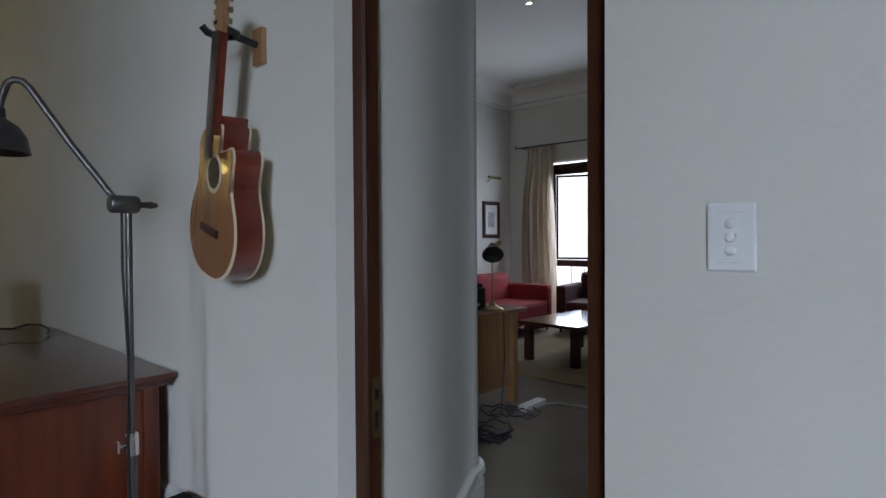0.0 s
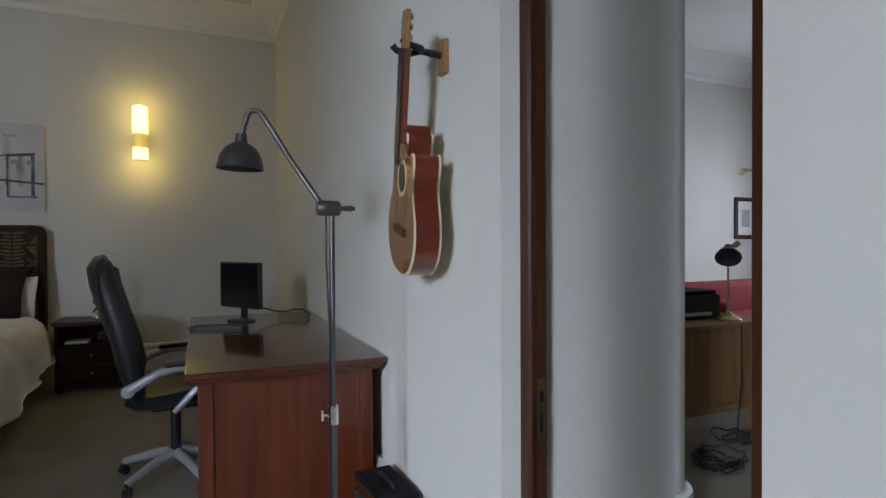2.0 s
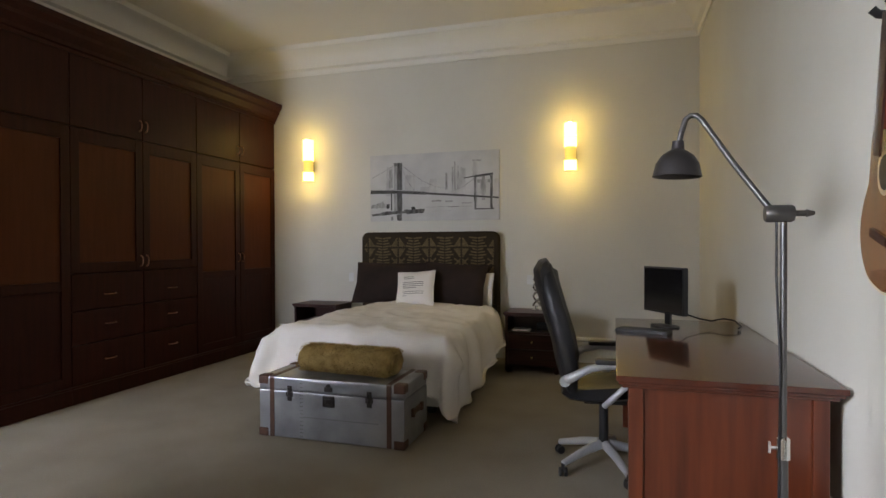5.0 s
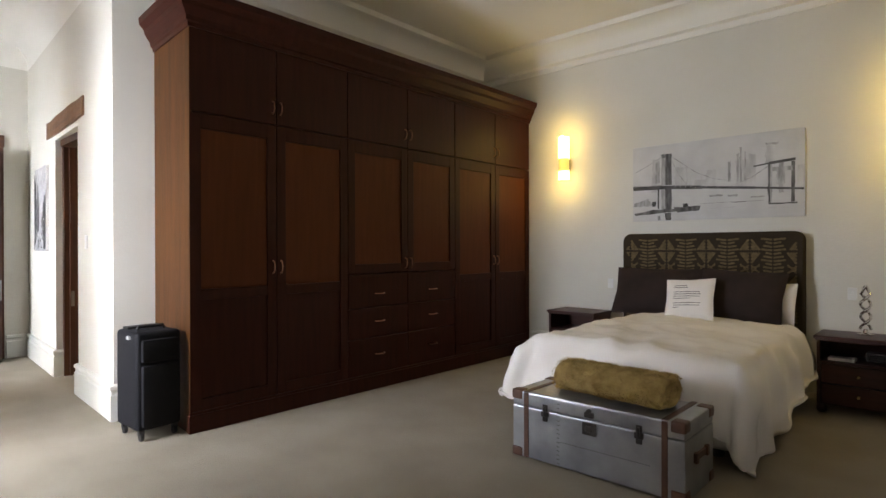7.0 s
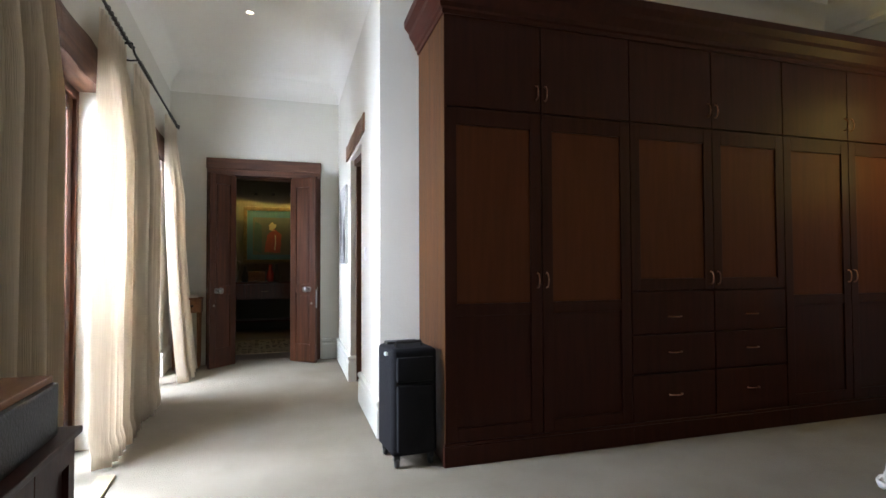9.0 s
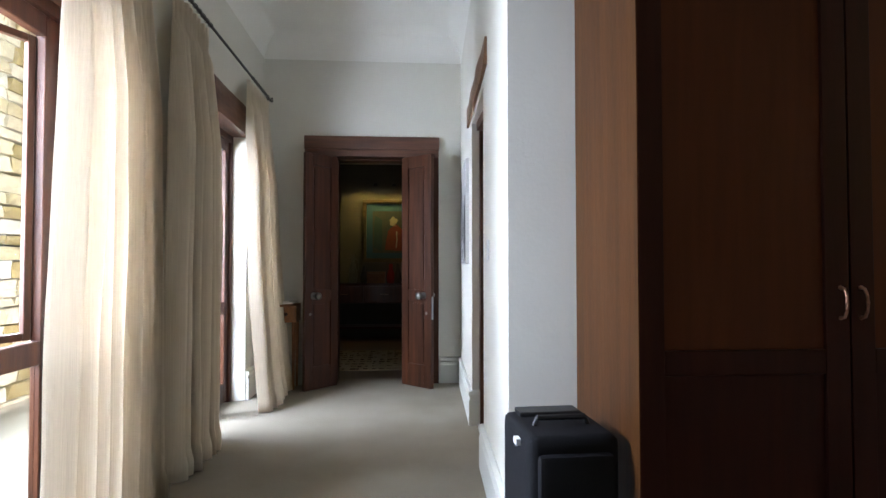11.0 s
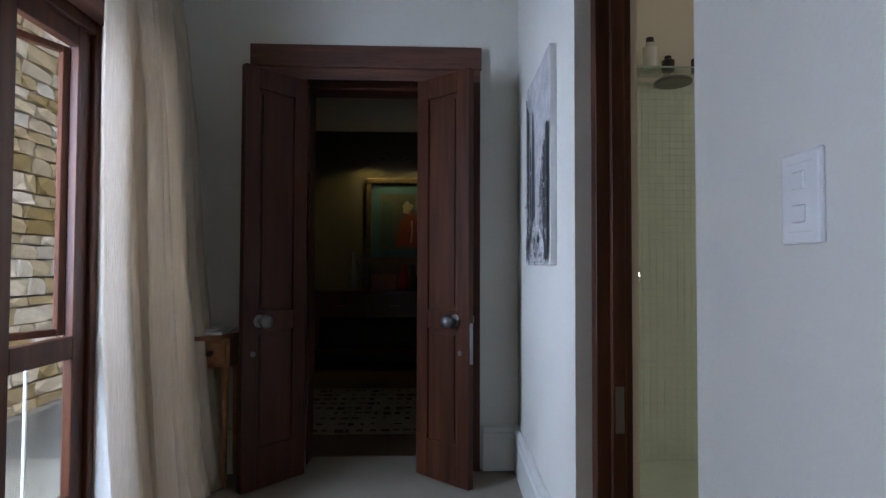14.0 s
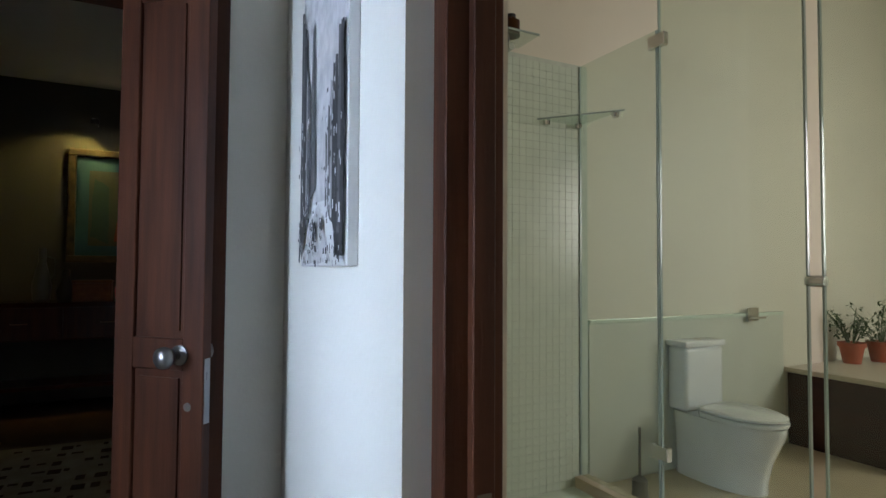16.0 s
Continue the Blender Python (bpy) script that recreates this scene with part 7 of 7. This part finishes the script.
block("panel", M_NIGHT, bt, BW + 0.01, -8.15, 5.65, BY1 - 0.02, 0.006, 0.55, bevel=0.004)
block("stone_top", mat("cream_stone", (0.60, 0.53, 0.42), 0.3, scale=5), bt, BW + 0.01, -8.1, 5.6, BY1 - 0.02, 0.551, 0.59, bevel=0.008, label="cream stone top")


def pot_plant(x, y, z, seed):
    t = thing("pot_plant", "small leafy plant in a terracotta pot on the bath surround", "plant", pose(x, y, z))
    bm = bmesh.new()
    lathe(bm, [(0.06, 0), (0.085, 0.13), (0.095, 0.13), (0.097, 0.165), (0.085, 0.165), (0.08, 0.14), (0.001, 0.14)], 20)
    part("pot", bm, mat("terracotta", (0.40, 0.09, 0.04), 0.8, scale=8, bump=0.1) if "terracotta" not in bpy.data.materials else bpy.data.materials["terracotta"], t, smooth=True)
    rg = random.Random(seed)
    stem, leaf = bmesh.new(), bmesh.new()
    for k in range(16):
        a, lean = rg.uniform(0, 6.28), rg.uniform(0.02, 0.2)
        top = Vector((lean * math.cos(a), lean * math.sin(a), 0.2 + rg.uniform(0.05, 0.25)))
        tube(stem, [(0.3 * top.x * 0.3, 0.3 * top.y * 0.3, 0.13), (top.x * 0.5, top.y * 0.5, 0.13 + (top.z - 0.13) * 0.6), tuple(top)], 0.003, 5)
        for q in range(16):
            p = top * rg.uniform(0.55, 1.05) + Vector((rg.uniform(-0.04, 0.04), rg.uniform(-0.04, 0.04), rg.uniform(-0.02, 0.03)))
            p.z = max(p.z, 0.17)
            d = Vector((rg.uniform(-1, 1), rg.uniform(-1, 1), rg.uniform(-0.4, 0.8))).normalized()
            sd = d.cross(Vector((0, 0, 1))).normalized() * 0.01
            vs = [leaf.verts.new(v) for v in (p, p + d * 0.025 + sd, p + d * 0.05, p + d * 0.025 - sd)]
            leaf.faces.new(vs)
    part("stems", stem, M_LEAF, t)
    tagged(part("leaves", leaf, M_LEAF, t), kind="stuff")


M_LEAF = mat("leaf_green", (0.06, 0.10, 0.03), 0.6, dark=(0.03, 0.06, 0.015), scale=20)
pot_plant(-8.9, 6.25, 0.59, 1)
pot_plant(-8.85, 6.55, 0.59, 2)

# ---------------------------------------------------------------- outside
bm = bmesh.new()
cube(bm, -60, 60, -60, -0.74, -0.3, -0.08)
tagged(part("ground", bm, M_EARTH), "pale gravelly paving outside the windows", "ground", kind="structure")

# glowing panel that stands in for overbright daylight behind the living room window
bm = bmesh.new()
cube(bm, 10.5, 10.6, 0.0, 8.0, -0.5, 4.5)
tagged(part("backdrop", bm, glow("daylight_glow", (0.9, 0.95, 1.0), 2.5)), "glowing backdrop panel standing in for daylight outside the living room", "backdrop", kind="structure")

# mosaic tiles of the shower wall: small square tiles with recessed joints
sw = thing("wall_shower_tiles", "pale green white mosaic tiles on the shower wall", "wall", kind="structure")
block("grout_bed", M_GROUT, sw, BW, BW + 0.024, 2.22, YG + 0.06, 0.02, 2.57, bevel=0)
tm = bmesh.new()
cube(tm, 0, 0.004, -0.0229, 0.0229, -0.0229, 0.0229)
tme = bpy.data.meshes.new("tile")
tm.to_mesh(tme)
tm.free()
tme.materials.append(M_TILE)
verts, faces = [], []
pitch = 0.0475
for r in range(55):
    for c in range(29):
        y, z = 2.25 + c * pitch, 0.05 + r * pitch
        if z > 2.55:
            continue
        if c >= 14 and r < 20:
            o = new("tile", tme)
            o.parent = sw
            o.matrix_basis = pose(BW + 0.024, y, z)
        else:
            b0 = len(verts)
            for x in (BW + 0.024, BW + 0.028):
                for dy in (-0.0229, 0.0229):
                    for dz in (-0.0229, 0.0229):
                        verts.append((x, y + dy, z + dz))
            faces += [tuple(b0 + i for i in f) for f in ((4, 6, 7, 5), (0, 4, 5, 1), (2, 3, 7, 6), (0, 2, 6, 4), (1, 5, 7, 3))]
me = bpy.data.meshes.new("small_tiles")
me.from_pydata(verts, [], faces)
me.materials.append(M_TILE)
o = new("small_tiles", me)
o.parent = sw
tagged(o, kind="stuff")

# dry stone wall outside the windows
M_STONES = mat("wall_stones", (0.58, 0.47, 0.28), 0.9, dark=(0.42, 0.33, 0.20), scale=4, bump=0.7, bump_scale=20)
_n, _l = M_STONES.node_tree.nodes, M_STONES.node_tree.links
_oi = _n.new("ShaderNodeObjectInfo")
_hs = _n.new("ShaderNodeHueSaturation")
_mr = _n.new("ShaderNodeMapRange")
_mr.inputs["To Min"].default_value, _mr.inputs["To Max"].default_value = 0.6, 1.35
_ms = _n.new("ShaderNodeMapRange")
_ms.inputs["To Min"].default_value, _ms.inputs["To Max"].default_value = 1.5, 0.5
_b = _n["Principled BSDF"]
_src = _b.inputs["Base Color"].links[0].from_socket
_l.new(_oi.outputs["Random"], _mr.inputs["Value"])
_l.new(_oi.outputs["Random"], _ms.inputs["Value"])
_l.new(_mr.outputs[0], _hs.inputs["Value"])
_l.new(_ms.outputs[0], _hs.inputs["Saturation"])
_l.new(_src, _hs.inputs["Color"])
_l.new(_hs.outputs[0], _b.inputs["Base Color"])
ow = thing("wall_garden", "rough dry stone garden wall in the sun", "wall", kind="structure")
SY = -2.6
block("mortar_core", M_MORTAR, ow, -16.0, -5.2, SY - 0.5, SY - 0.06, -0.1, 4.3, bevel=0)
shapes = []
rs = random.Random(11)
for k in range(8):
    bm = bmesh.new()
    cube(bm, -0.5, 0.5, -0.5, 0.5, -0.5, 0.5)
    bmesh.ops.subdivide_edges(bm, edges=bm.edges[:], cuts=1)
    for v in bm.verts:
        v.co += Vector((rs.uniform(-0.05, 0.05), rs.uniform(-0.1, 0.1), rs.uniform(-0.07, 0.07)))
        v.co *= 1 - 0.1 * max(0, v.co.length - 0.6)
    me = bpy.data.meshes.new("stone")
    bm.to_mesh(me)
    bm.free()
    me.materials.append(M_STONES)
    shapes.append(me)
z = -0.08
while z < 4.2:
    hgt = rs.uniform(0.09, 0.19)
    x = -13.6 + rs.uniform(0, 0.2)
    while x < -6.9:
        w_ = rs.uniform(0.16, 0.46)
        o = new("stone", rs.choice(shapes))
        o.parent = ow
        o.matrix_basis = pose(x + w_ / 2, SY, z + hgt / 2, 0, 0, rs.uniform(-3, 3)) @ Matrix.Diagonal((w_ - 0.018, 0.22, hgt - 0.018, 1))
        x += w_
    z += hgt
